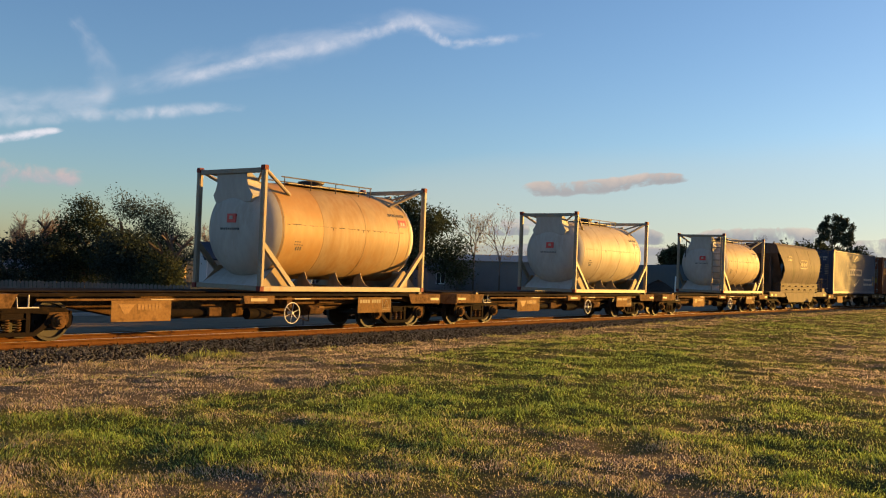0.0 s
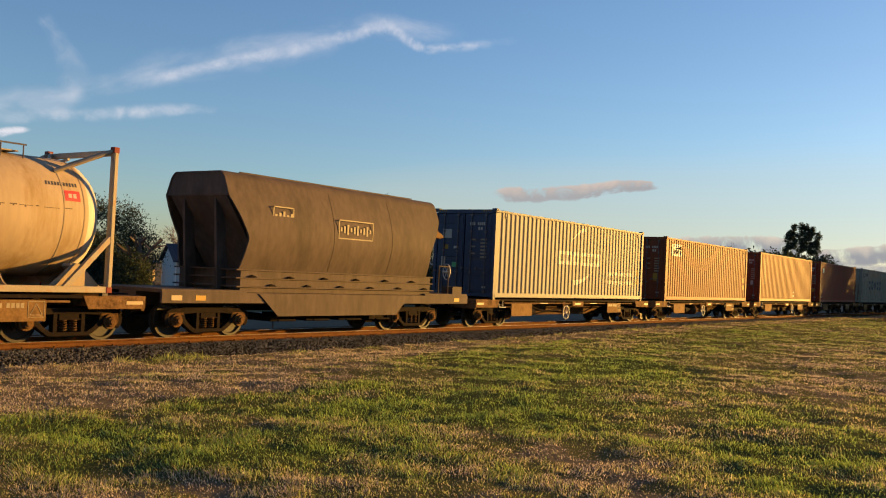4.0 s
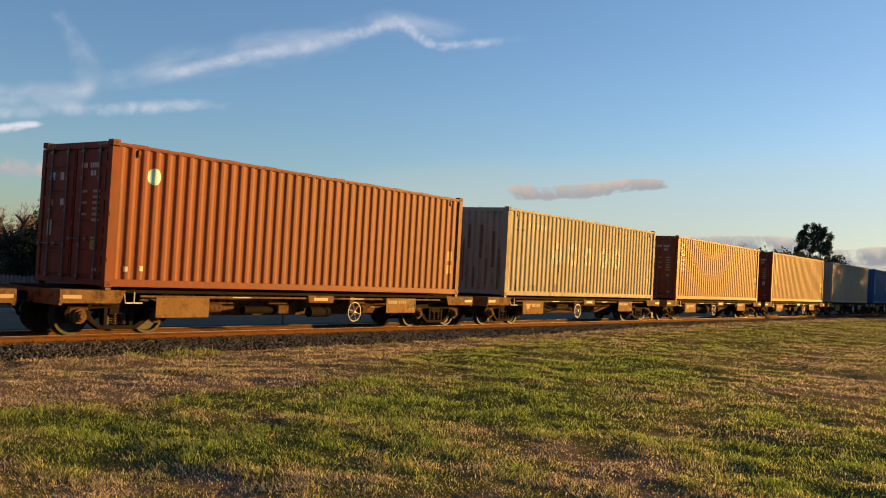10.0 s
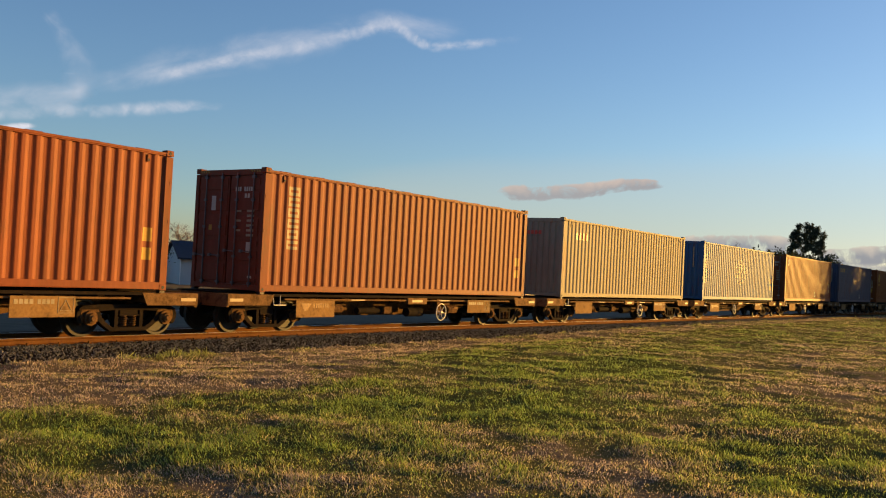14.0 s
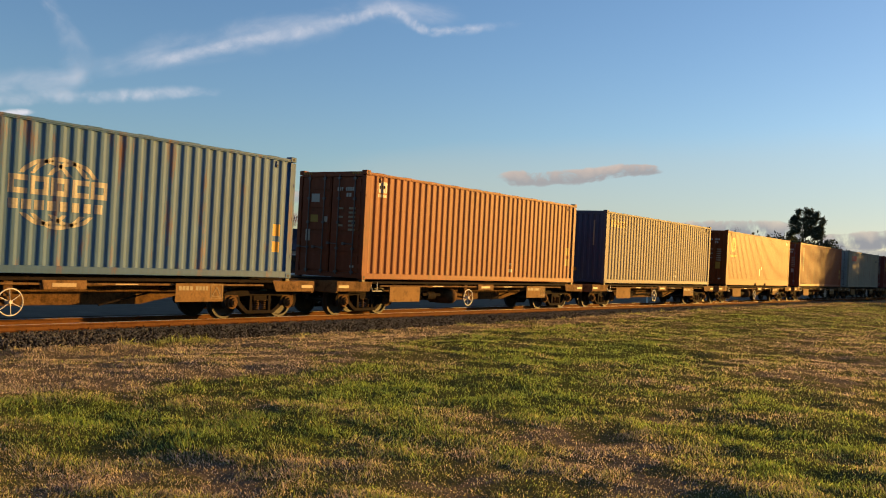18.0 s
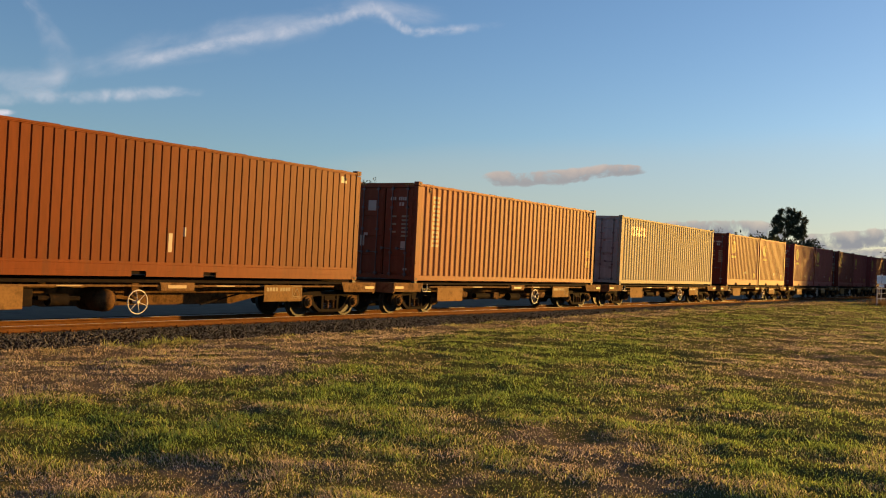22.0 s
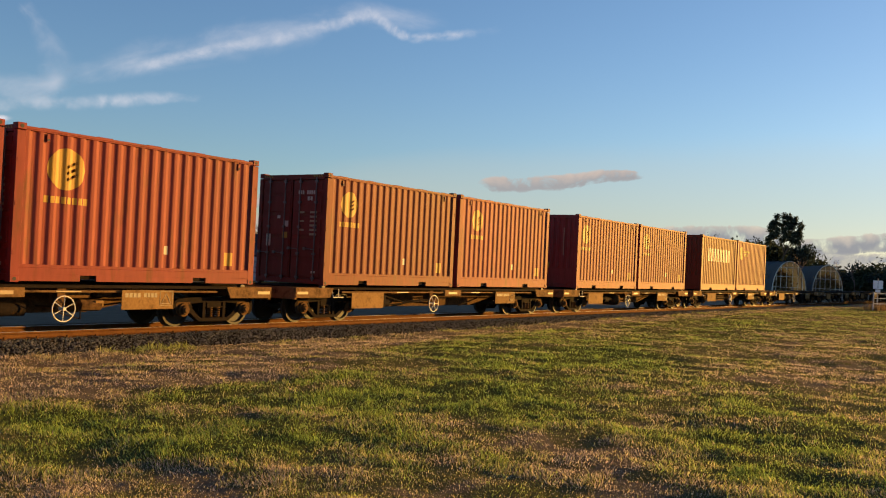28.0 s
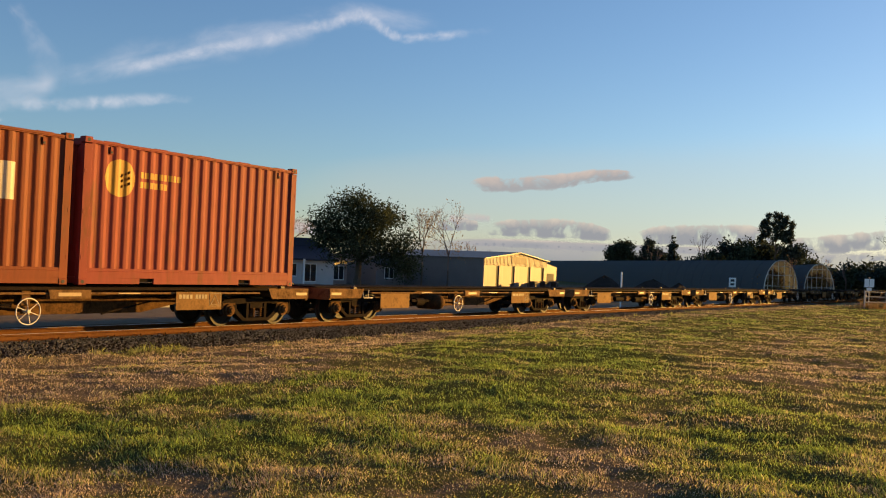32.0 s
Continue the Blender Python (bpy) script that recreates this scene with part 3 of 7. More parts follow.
def make_track():
    tr = thing("railway_track", "straight single railway track on dark ballast with rusty rails", "railway track", kind="structure", at=(0, YT, 0))
    me = mesh_of("rail", lambda bm: prism(bm, rail_profile(), TRACK_A, TRACK_B, "x"))
    head = mesh_of("running_surface", lambda bm: prism(bm, [(-0.022, -0.001), (0.022, -0.001), (0.020, 0.0022), (-0.020, 0.0022)], TRACK_A, TRACK_B, "x"))
    for y in (-0.567, 0.567):
        r = part("rail", me, M_RAIL, tr, "rust-brown steel rail", (0, y, -0.002))
        part("running_surface", head, M_RAILTOP, r, "bright worn top of the rail")
    sl = mesh_of("sleeper", lambda bm: box(bm, -0.115, 0.115, -1.07, 1.07, -0.28, -0.14), 0.012)
    pl = mesh_of("tie_plate", lambda bm: (box(bm, -0.09, 0.09, -0.15, 0.15, -0.140, -0.128), box(bm, -0.02, 0.02, -0.115, -0.072, -0.128, -0.085),
                                          box(bm, -0.02, 0.02, 0.072, 0.115, -0.128, -0.085)))
    for i in range(150):
        s = part("sleeper", sl, M_SLEEPER, tr, "", (-4 + i * 0.66, 0, 0), (0, 0, random.uniform(-0.6, 0.6)))
        if i < 120:
            for y in (-0.567, 0.567):
                part("tie_plate", pl, M_RAIL, s, "", (0, y, 0))
    def rest(bm):
        for i in range(40):
            box(bm, -4 - (i + 1) * 0.66 - 0.11, -4 - (i + 1) * 0.66 + 0.11, -1.07, 1.07, -0.28, -0.14)
        for i in range(480):
            box(bm, 95 + i * 0.66 - 0.11, 95 + i * 0.66 + 0.11, -1.07, 1.07, -0.28, -0.14)
    tagged(part("far_sleepers", mesh_of("far_sleepers", rest), M_SLEEPER, tr, "weathered sleepers further along the line"), kind="stuff")
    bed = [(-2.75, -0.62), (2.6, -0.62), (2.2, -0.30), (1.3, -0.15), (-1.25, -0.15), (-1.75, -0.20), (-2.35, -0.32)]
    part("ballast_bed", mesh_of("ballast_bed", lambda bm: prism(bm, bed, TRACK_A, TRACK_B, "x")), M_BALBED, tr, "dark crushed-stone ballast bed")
    r = np.random.default_rng(5)
    n = 50000
    x = 3 + 75 * r.random(n) ** 1.8
    yy = np.where(r.random(n) < 0.86, r.uniform(-2.5, -0.65, n), r.uniform(-0.5, 0.5, n))
    top = np.interp(yy, [-2.6, -2.35, -1.75, -1.25, 1.3], [-0.46, -0.32, -0.20, -0.142, -0.142])
    s = r.uniform(0.010, 0.025, n) * (1 + x / 60)
    base = np.array([[1, 0, 0], [-1, 0, 0], [0, 1, 0], [0, -1, 0], [0, 0, 1], [0, 0, -1]], float)
    tri = np.array([[0, 2, 4], [2, 1, 4], [1, 3, 4], [3, 0, 4], [2, 0, 5], [1, 2, 5], [3, 1, 5], [0, 3, 5]])
    a = r.uniform(0, 6.28, n)
    b = r.uniform(0, 6.28, n)
    v = base[None] * r.uniform(0.6, 1.25, (n, 6, 1))
    ca, sa, cb, sb = np.cos(a)[:, None], np.sin(a)[:, None], np.cos(b)[:, None], np.sin(b)[:, None]
    vx, vy, vz = v[..., 0], v[..., 1], v[..., 2]
    vx, vy = vx * ca - vy * sa, vx * sa + vy * ca
    vy, vz = vy * cb - vz * sb, vy * sb + vz * cb
    v = np.stack([vx, vy, vz], -1) * s[:, None, None] + np.stack([x, yy, top + 0.008], -1)[:, None]
    me = raw_mesh("ballast_stones", v.reshape(-1, 3), (np.arange(n)[:, None, None] * 6 + tri[None]).reshape(-1, 3))
    tagged(part("ballast_stones", me, M_STONE, tr, "loose dark grey ballast stones"), kind="stuff")


make_track()


def make_road():
    rd = part("road", mesh_of("road", lambda bm: box(bm, -300, 104, 21.2, 27.0, -0.55, -0.30)), M_ROAD)
    tagged(rd, "shaded grey asphalt street behind the railway line", "road", kind="structure")
    kb = part("kerb", mesh_of("kerb", lambda bm: box(bm, -300, 104, 27.0, 27.18, -0.55, -0.20), 0.015), M_KERB)
    tagged(kb, "low grey concrete kerb along the street", "kerb", kind="structure")


make_road()

# ---- wagons ----


def handwheel_mesh(bm):
    ring(bm, 0.245, 0.0135, seg=26)


def make_hand_wheel(parent, at, turn, label):
    w = part("hand_brake_wheel", mesh_of("hand_brake_wheel", handwheel_mesh, smooth=True), M_WHEELW, parent, label, at, turn)
    part("hub", mesh_of("wheel_hub", lambda bm: tube(bm, (0, -0.03, 0), (0, 0.14, 0), 0.035, seg=8), smooth=True), M_WHEELW, w)
    for i in range(6):
        part("spoke", mesh_of("wheel_spoke", lambda bm: tube(bm, (0.03, 0, 0), (0.24, 0, 0), 0.009, seg=5), smooth=True), M_WHEELW, w, "", (0, 0, 0), (0, 60 * i, 0))
    return w


def wheelset_mesh(bm):
    prof = [(0.470, 0.0), (0.470, 0.10), (0.500, 0.11), (0.505, 0.31), (0.475, 0.335), (0.475, 0.418), (0.502, 0.420), (0.510, 0.393), (0.605, 0.386), (0.605, 0.335), (0.560, 0.31), (0.552, 0.13), (0.600, 0.10), (0.600, 0.0)]
    for s in (1, -1):
        lathe(bm, [(s * a, r) for a, r in prof], 26, "y")
    tube(bm, (0, -0.74, 0), (0, 0.74, 0), 0.065, seg=10)


def side_frame_mesh(bm):
    half = [(0.38, 0.545), (0.74, 0.52), (0.84, 0.49), (1.00, 0.47), (1.05, 0.40), (1.06, 0.27), (1.12, 0.25), (1.19, 0.33), (1.21, 0.46), (1.17, 0.57), (1.06, 0.635), (0.62, 0.665)]
    prism(bm, half + [(-x, z) for x, z in half[::-1]], -0.065, 0.065)
    sling = [(0.84, 0.50), (0.78, 0.38), (0.62, 0.24), (0.44, 0.12)]
    inner = [(0.38, 0.20), (0.52, 0.29), (0.64, 0.41), (0.67, 0.52)]
    prism(bm, sling + [(-x, z) for x, z in sling[::-1]] + [(-x, z) for x, z in inner[::-1]] + inner, -0.075, 0.075)
    for s in (1, -1):
        box(bm, s * 0.30 - 0.045, s * 0.30 + 0.045, -0.07, 0.07, 0.19, 0.56)
        tube(bm, (s * 1.14, -0.085, 0.56), (s * 1.14, 0.085, 0.56), 0.03, seg=8)


def spring_mesh(bm):
    """One coil, wound upwards."""
    prev = None
    for i in range(5 * 12 + 1):
        a = 2 * math.pi * i / 12
        c = Vector((0.064 * math.cos(a), 0.064 * math.sin(a), 0.205 + 0.23 * i / 60))
        o = Vector((math.cos(a), math.sin(a), 0))
        now = [bm.verts.new(c + 0.014 * (math.cos(2 * math.pi * k / 5) * o + Vector((0, 0, math.sin(2 * math.pi * k / 5))))) for k in range(5)]
        if prev:
            for k in range(5):
                bm.faces.new((prev[k], prev[(k + 1) % 5], now[(k + 1) % 5], now[k]))
        prev = now


def axle_box_mesh(bm):
    lathe(bm, [(0.0, 0.155), (-0.07, 0.15), (-0.075, 0.105), (-0.13, 0.095), (-0.14, 0.06), (-0.165, 0.055), (-0.17, 0.0)], 16, "y")
    prism(bm, [(-0.19, 0.17), (0.19, 0.17), (0.22, 0.02), (0.17, -0.09), (0.15, 0.10), (-0.15, 0.10), (-0.17, -0.09), (-0.22, 0.02)], -0.03, 0.03)


WHEELSETS = []


def make_bogie(parent, x):
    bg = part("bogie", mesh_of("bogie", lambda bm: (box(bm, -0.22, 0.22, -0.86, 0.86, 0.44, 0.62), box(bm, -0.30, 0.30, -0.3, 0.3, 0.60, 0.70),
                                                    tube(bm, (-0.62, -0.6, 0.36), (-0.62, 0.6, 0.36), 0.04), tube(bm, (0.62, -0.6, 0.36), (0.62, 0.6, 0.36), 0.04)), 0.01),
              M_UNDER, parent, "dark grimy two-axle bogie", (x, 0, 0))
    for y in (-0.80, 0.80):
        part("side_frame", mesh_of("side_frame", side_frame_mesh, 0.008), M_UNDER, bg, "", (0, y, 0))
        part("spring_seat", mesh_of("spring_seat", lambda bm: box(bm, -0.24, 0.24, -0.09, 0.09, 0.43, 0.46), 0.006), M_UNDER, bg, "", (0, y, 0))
        for xx in (-0.11, 0.11):
            part("coil_spring", mesh_of("coil_spring", spring_mesh, smooth=True), M_FRAME, bg, "", (xx, y + (-0.03 if y < 0 else 0.03), 0))
        for xx in (-0.90, 0.90):
            part("axle_box", mesh_of("axle_box", axle_box_mesh, smooth=True), M_FRAME, bg, "", (xx, y + (-0.04 if y < 0 else 0.04), 0.39), (0, 0, 0 if y < 0 else 180))
    for i, xx in enumerate((-0.90, 0.90)):
        w = part("wheelset", mesh_of("wheelset", wheelset_mesh, smooth=True), M_STEEL, bg, "", (xx, 0, 0.387))
        WHEELSETS.append((i, w))
    return bg


def sill_outline():
    return [(-0.85, 0.93), (-0.85, 0.66), (2.1, 0.62), (3.6, 0.34), (8.6, 0.34), (10.1, 0.62), (13.05, 0.66), (13.05, 0.93)]


def end_sill_mesh(bm):
    prism(bm, [(-0.90, 0.92), (0.55, 0.92), (0.42, 0.66), (-0.90, 0.66)], -1.17, -1.14)
    prism(bm, [(-0.90, 0.92), (0.55, 0.92), (0.42, 0.66), (-0.90, 0.66)], 1.14, 1.17)
    box(bm, -0.90, 0.50, -1.14, 1.14, 0.86, 0.92)
    box(bm, -0.90, -0.82, -1.14, 1.14, 0.62, 0.86)
    prism(bm, [(-0.45, 0.86), (0.35, 0.86), (0.30, 0.70), (-0.40, 0.70)], -0.9, 0.9)


def coupler_mesh(bm):
    box(bm, -0.42, 0.0, -0.09, 0.09, 0.66, 0.84)
    prism(bm, [(-0.62, -0.16), (-0.40, -0.20), (-0.36, 0.20), (-0.56, 0.18), (-0.64, 0.05)], 0.63, 0.87, "z")
    tube(bm, (-0.05, -0.35, 0.68), (-0.30, -0.38, 0.40), 0.022, seg=6)
    tube(bm, (-0.30, -0.38, 0.40), (-0.46, -0.34, 0.60), 0.022, seg=6)


def board_face(bm, x0, x1, z0, z1):
    box(bm, x0, x1, -1.205, -1.19, z0, z1)


def bars(bm, x, z, w, h, n, y, gap=0.25):
    step = w / n
    for i in range(n):
        box(bm, x + i * step, x + (i + 1 - gap) * step, y - 0.003, y, z, z + h)


def num_mesh(bm):
    bars(bm, 8.88, 0.69, 0.40, 0.09, 4, -1.206)
    bars(bm, 9.34, 0.69, 0.36, 0.09, 4, -1.206)
    for p, q in (((9.80, 0.56), (9.92, 0.77)), ((9.92, 0.77), (10.04, 0.56)), ((9.80, 0.56), (10.04, 0.56))):
        tube(bm, (p[0], -1.207, p[1]), (q[0], -1.207, q[1]), 0.007, seg=4)
    for p, q in (((9.76, 0.52), (10.08, 0.52)), ((10.08, 0.52), (10.08, 0.81)), ((10.08, 0.81), (9.76, 0.81)), ((9.76, 0.81), (9.76, 0.52))):
        tube(bm, (p[0], -1.207, p[1]), (q[0], -1.207, q[1]), 0.006, seg=4)


def make_wagon(k, wheel, tank, logo, empty=False, shift=(0.0, 0.0)):
    w = thing("container_wagon", "dusty brown skeletal container flat wagon" + (", running empty" if empty else ", carrying freight"), "rail wagon", "wagons of the train")
    part("centre_sill", mesh_of("centre_sill", lambda bm: (prism(bm, sill_outline(), -0.30, -0.26), prism(bm, sill_outline(), 0.26, 0.30),
                                box(bm, -0.85, 13.05, -0.26, 0.26, 0.90, 0.93)), 0.006), M_FRAME, w, "deep fish-bellied centre sill")
    # deck and side angles near-black: the gap's shade is in their colour
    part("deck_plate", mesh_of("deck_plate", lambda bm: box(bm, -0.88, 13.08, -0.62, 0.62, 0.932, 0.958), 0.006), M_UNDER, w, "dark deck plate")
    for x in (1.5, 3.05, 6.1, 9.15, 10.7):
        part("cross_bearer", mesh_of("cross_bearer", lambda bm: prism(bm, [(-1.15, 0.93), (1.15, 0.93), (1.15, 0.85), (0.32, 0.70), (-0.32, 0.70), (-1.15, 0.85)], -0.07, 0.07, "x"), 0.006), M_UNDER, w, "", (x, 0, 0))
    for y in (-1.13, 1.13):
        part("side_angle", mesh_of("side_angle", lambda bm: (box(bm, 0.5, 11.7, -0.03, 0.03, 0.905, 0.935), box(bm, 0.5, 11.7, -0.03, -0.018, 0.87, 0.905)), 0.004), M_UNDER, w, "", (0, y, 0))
        part("pipe_rail", mesh_of("pipe_rail", lambda bm: box(bm, 0.9, 11.4, -0.02, 0.02, 0.785, 0.828), 0.008), M_SILL, w, "", (0, y, 0))
        for xr in (3.35, 7.35):
            part("reflector", mesh_of("pipe_reflector", lambda bm: box(bm, 0.0, 0.55, -0.026, 0.026, 0.792, 0.821), 0.003), M_REFL, w, "", (xr, y, 0))
    for x, turn in ((0, 0), (12.2, 180)):
        e = part("end_sill", mesh_of("end_sill", end_sill_mesh, 0.006), M_SILL, w, "", (x, 0, 0), (0, 0, turn))
        part("coupler", mesh_of("coupler", coupler_mesh, 0.01), M_UNDER, e, "dark automatic coupler with air hose", (-0.9, 0, 0))
        yy = -1.17 if turn == 0 else 1.17
        part("reflector", mesh_of("reflector", lambda bm: box(bm, -0.84, -0.44, -0.004, 0.004, 0.75, 0.82)), M_REFL, e, "", (0, yy, 0))
        for y in (-1.15, 1.15):
            part("twist_lock", mesh_of("twist_lock", lambda bm: (box(bm, 0.03, 0.16, -0.06, 0.06, 0.92, 0.975), lathe(bm, [(0.975, 0.05), (1.0, 0.03), (1.02, 0.0)], 8, "z", (0.09, 0, 0))), 0.004), M_CAST, e, "", (0, y, 0))
        part("foot_step", mesh_of("foot_step", lambda bm: (tube(bm, (0.75, -1.16, 0.90), (0.75, -1.16, 0.68), 0.014, seg=6), tube(bm, (0.55, -1.16, 0.67), (0.95, -1.16, 0.67), 0.014, seg=6),
                                                         tube(bm, (0.55, -1.16, 0.67), (0.55, -1.10, 0.90), 0.010, seg=6)), smooth=True), M_WHEELW, e)
    for x in (5.75, ):
        b = part("stake_box", mesh_of("stake_box", lambda bm: prism(bm, [(0, 0.88), (0.95, 0.88), (0.95, 0.70), (0.05, 0.70)], -1.18, -1.05), 0.008), M_SILL, w, "", (x, 0, 0))
        part("reflector", mesh_of("mid_reflector", lambda bm: box(bm, 0.22, 0.72, -1.186, -1.178, 0.755, 0.825)), M_REFL, b)
    b1 = part("panel_board", mesh_of("panel_board", lambda bm: board_face(bm, 1.26, 2.66, 0.37, 0.79), 0.004), M_BOARD, w, "dusty tan plate with worn markings", (shift[0], 0, 0))
    if logo:
        part("worn_marking", mesh_of("worn_marking", lambda bm: (prism(bm, [(1.42, 0.72), (1.80, 0.72), (1.66, 0.55), (1.55, 0.52)], -1.209, -1.2055), bars(bm, 1.86, 0.61, 0.58, 0.11, 7, -1.206))), M_BOARDLOGO, b1)["kind"] = "stuff"
    b2 = part("number_board", mesh_of("number_board", lambda bm: board_face(bm, 8.80, 10.12, 0.44, 0.84), 0.004), M_BOARD, w, "dusty tan plate with pale stencilled bars", (shift[1], 0, 0))
    tagged(part("stencil", mesh_of("stencil", num_mesh), M_BOARDTXT, b2), kind="stuff")
    make_hand_wheel(w, (wheel, -1.20, 0.475), (0, random.uniform(0, 60), 0), "cream-white six-spoked hand wheel")
    part("wheel_bracket", mesh_of("wheel_bracket", lambda bm: (box(bm, -0.09, 0.09, -1.10, -0.85, 0.58, 0.90), tube(bm, (0, -1.1, 0.475), (0, -0.3, 0.475), 0.03, seg=8), box(bm, -0.05, 0.05, -1.07, -1.0, 0.42, 0.62)), 0.008), M_FRAME, w, "", (wheel, 0, 0))
    def rod(name, p, q, r, m=M_UNDER, seg=6):
        part(name, mesh_of("%s_%s_%s" % (name, p, q), lambda bm: tube(bm, p, q, r, seg=seg), smooth=True), m, w)

    def lump(name, lims, m=M_UNDER):
        part(name, mesh_of("%s_%s" % (name, lims), lambda bm: box(bm, *lims), 0.012), m, w)
    if tank:
        part("air_reservoir", mesh_of("air_reservoir", lambda bm: lathe(bm, [(-1.12, 0), (-1.11, 0.08), (-1.07, 0.16), (-0.99, 0.215), (-0.90, 0.235), (-0.20, 0.235), (-0.12, 0.18), (-0.08, 0)], 26, "y"), smooth=True), M_FRAME, w, "dusty rounded air reservoir", (4.62, 0, 0.50))
        rod("slack_adjuster", (3.1, -0.95, 0.56), (4.0, -0.95, 0.54), 0.05)
        rod("brake_cylinder", (3.35, -0.9, 0.52), (3.75, -0.9, 0.52), 0.12, M_UNDER, 12)
        rod("brake_rod", (2.7, -0.8, 0.58), (3.65, -0.86, 0.52), 0.025)
        rod("brake_rod", (4.8, -0.86, 0.50), (5.2, -0.95, 0.48), 0.022)
        lump("valve_box", (2.72, 2.98, -1.0, -0.8, 0.40, 0.74))
        rod("brake_rod", (8.6, -0.6, 0.60), (7.3, -0.7, 0.36), 0.02)
    elif wheel < 6:
        rod("brake_cylinder", (2.7, -1.0, 0.50), (3.1, -1.0, 0.50), 0.11, M_UNDER, 12)
        rod("brace_rod", (2.8, -1.0, 0.72), (3.9, -0.95, 0.52), 0.022)
        rod("brace_rod", (3.9, -0.95, 0.52), (5.1, -1.05, 0.60), 0.022)
        rod("brake_rod", (2.8, -1.0, 0.42), (5.1, -1.05, 0.56), 0.018)
        rod("brake_rod", (8.6, -0.6, 0.60), (7.3, -0.7, 0.36), 0.02)
        lump("valve_box", (2.66, 2.9, -1.1, -0.9, 0.38, 0.74))
    else:
        rod("small_reservoir", (2.75, -0.98, 0.56), (3.15, -0.98, 0.56), 0.10, M_FRAME, 12)
        lump("valve_box", (5.0, 5.35, -0.95, -0.6, 0.42, 0.62), M_FRAME)
        rod("brake_cylinder", (4.0, -0.8, 0.50), (5.0, -0.8, 0.50), 0.09, M_UNDER, 12)
        rod("slack_adjuster", (8.0, -0.95, 0.52), (8.45, -0.95, 0.52), 0.12, M_FRAME, 6)
        rod("air_tank", (6.2, -0.8, 0.45), (6.9, -0.8, 0.45), 0.13, M_UNDER, 14)
        rod("hanger", (8.0, -1.0, 0.5), (8.0, -1.0, 0.25), 0.015)
        rod("brake_rod", (8.25, -0.96, 0.5), (9.2, -0.9, 0.58), 0.02)
        rod("chain_link", (7.45, -1.05, 0.40), (8.0, -0.98, 0.26), 0.012)
        lump("lever_plate", (8.3, 8.5, -1.05, -0.98, 0.5, 0.62), M_BOARD)
        lump("equipment_box", (7.6, 8.3, -0.9, -0.5, 0.66, 0.84), M_FRAME)
        lump("equipment_box", (8.45, 9.4, -0.9, -0.5, 0.68, 0.84), M_FRAME)
    for x in (0.62, 11.58):
        make_bogie(w, x)
    return w

# ---- freight containers ----
HC, LC20 = 2.896, 6.058


def corr(L, shallow=False):
    """The side's plan outline: (x, depth) of the pressed sheet between the corner posts, its bends rounded."""
    a, b = 0.17, L - 0.17
    n = round((b - a) / (0.289 if not shallow else 0.229))
    p = (b - a) / n
    turns = []
    for i in range(n):
        s = a + i * p
        if shallow:
            turns += [(s, 0.004), (s + p * 0.84, 0.004), (s + p * 0.88, 0.026), (s + p * 0.95, 0.026)]
        else:
            turns += [(s, 0.004), (s + p * 0.27, 0.004), (s + p * 0.51, 0.0365), (s + p * 0.76, 0.0365)]
    turns.append((b, 0.004))
    out = [turns[0]]
    for (x0, d0), (x1, d1), (x2, d2) in zip(turns, turns[1:], turns[2:]):
        for (xa, da), k in (((x0, d0), 0), ((x2, d2), 1)):
            f = min(0.3, (0.003 if shallow else 0.010) / abs(xa - x1))
            out.append((x1 + (xa - x1) * f, d1 + (da - d1) * f))
    return out + [turns[-1]]


def depth_at(L, shallow, x):
    pr = corr(L, shallow)
    return float(np.interp(x, [p[0] for p in pr], [p[1] for p in pr]))


def side_mesh(L, z0, shallow):
    def build(bm):
        pr = corr(L, shallow)
        for za, zb in ((z0, HC - 0.07),):
            lo = [bm.verts.new((x, -1.219 + 0.012 + d, za)) for x, d in pr]
            hi = [bm.verts.new((x, -1.219 + 0.012 + d, zb)) for x, d in pr]
            li = [bm.verts.new((x, -1.219 + 0.016 + d, za)) for x, d in pr]
            hii = [bm.verts.new((x, -1.219 + 0.016 + d, zb)) for x, d in pr]
            for i in range(len(pr) - 1):
                bm.faces.new((lo[i], lo[i + 1], hi[i + 1], hi[i]))
                bm.faces.new((li[i + 1], li[i], hii[i], hii[i + 1]))
                bm.faces.new((lo[i + 1], lo[i], li[i], li[i + 1]))
                bm.faces.new((hi[i], hi[i + 1], hii[i + 1], hii[i]))
    return mesh_of("side_wall_%d_%d_%d" % (L * 10, z0 * 100, shallow), build)


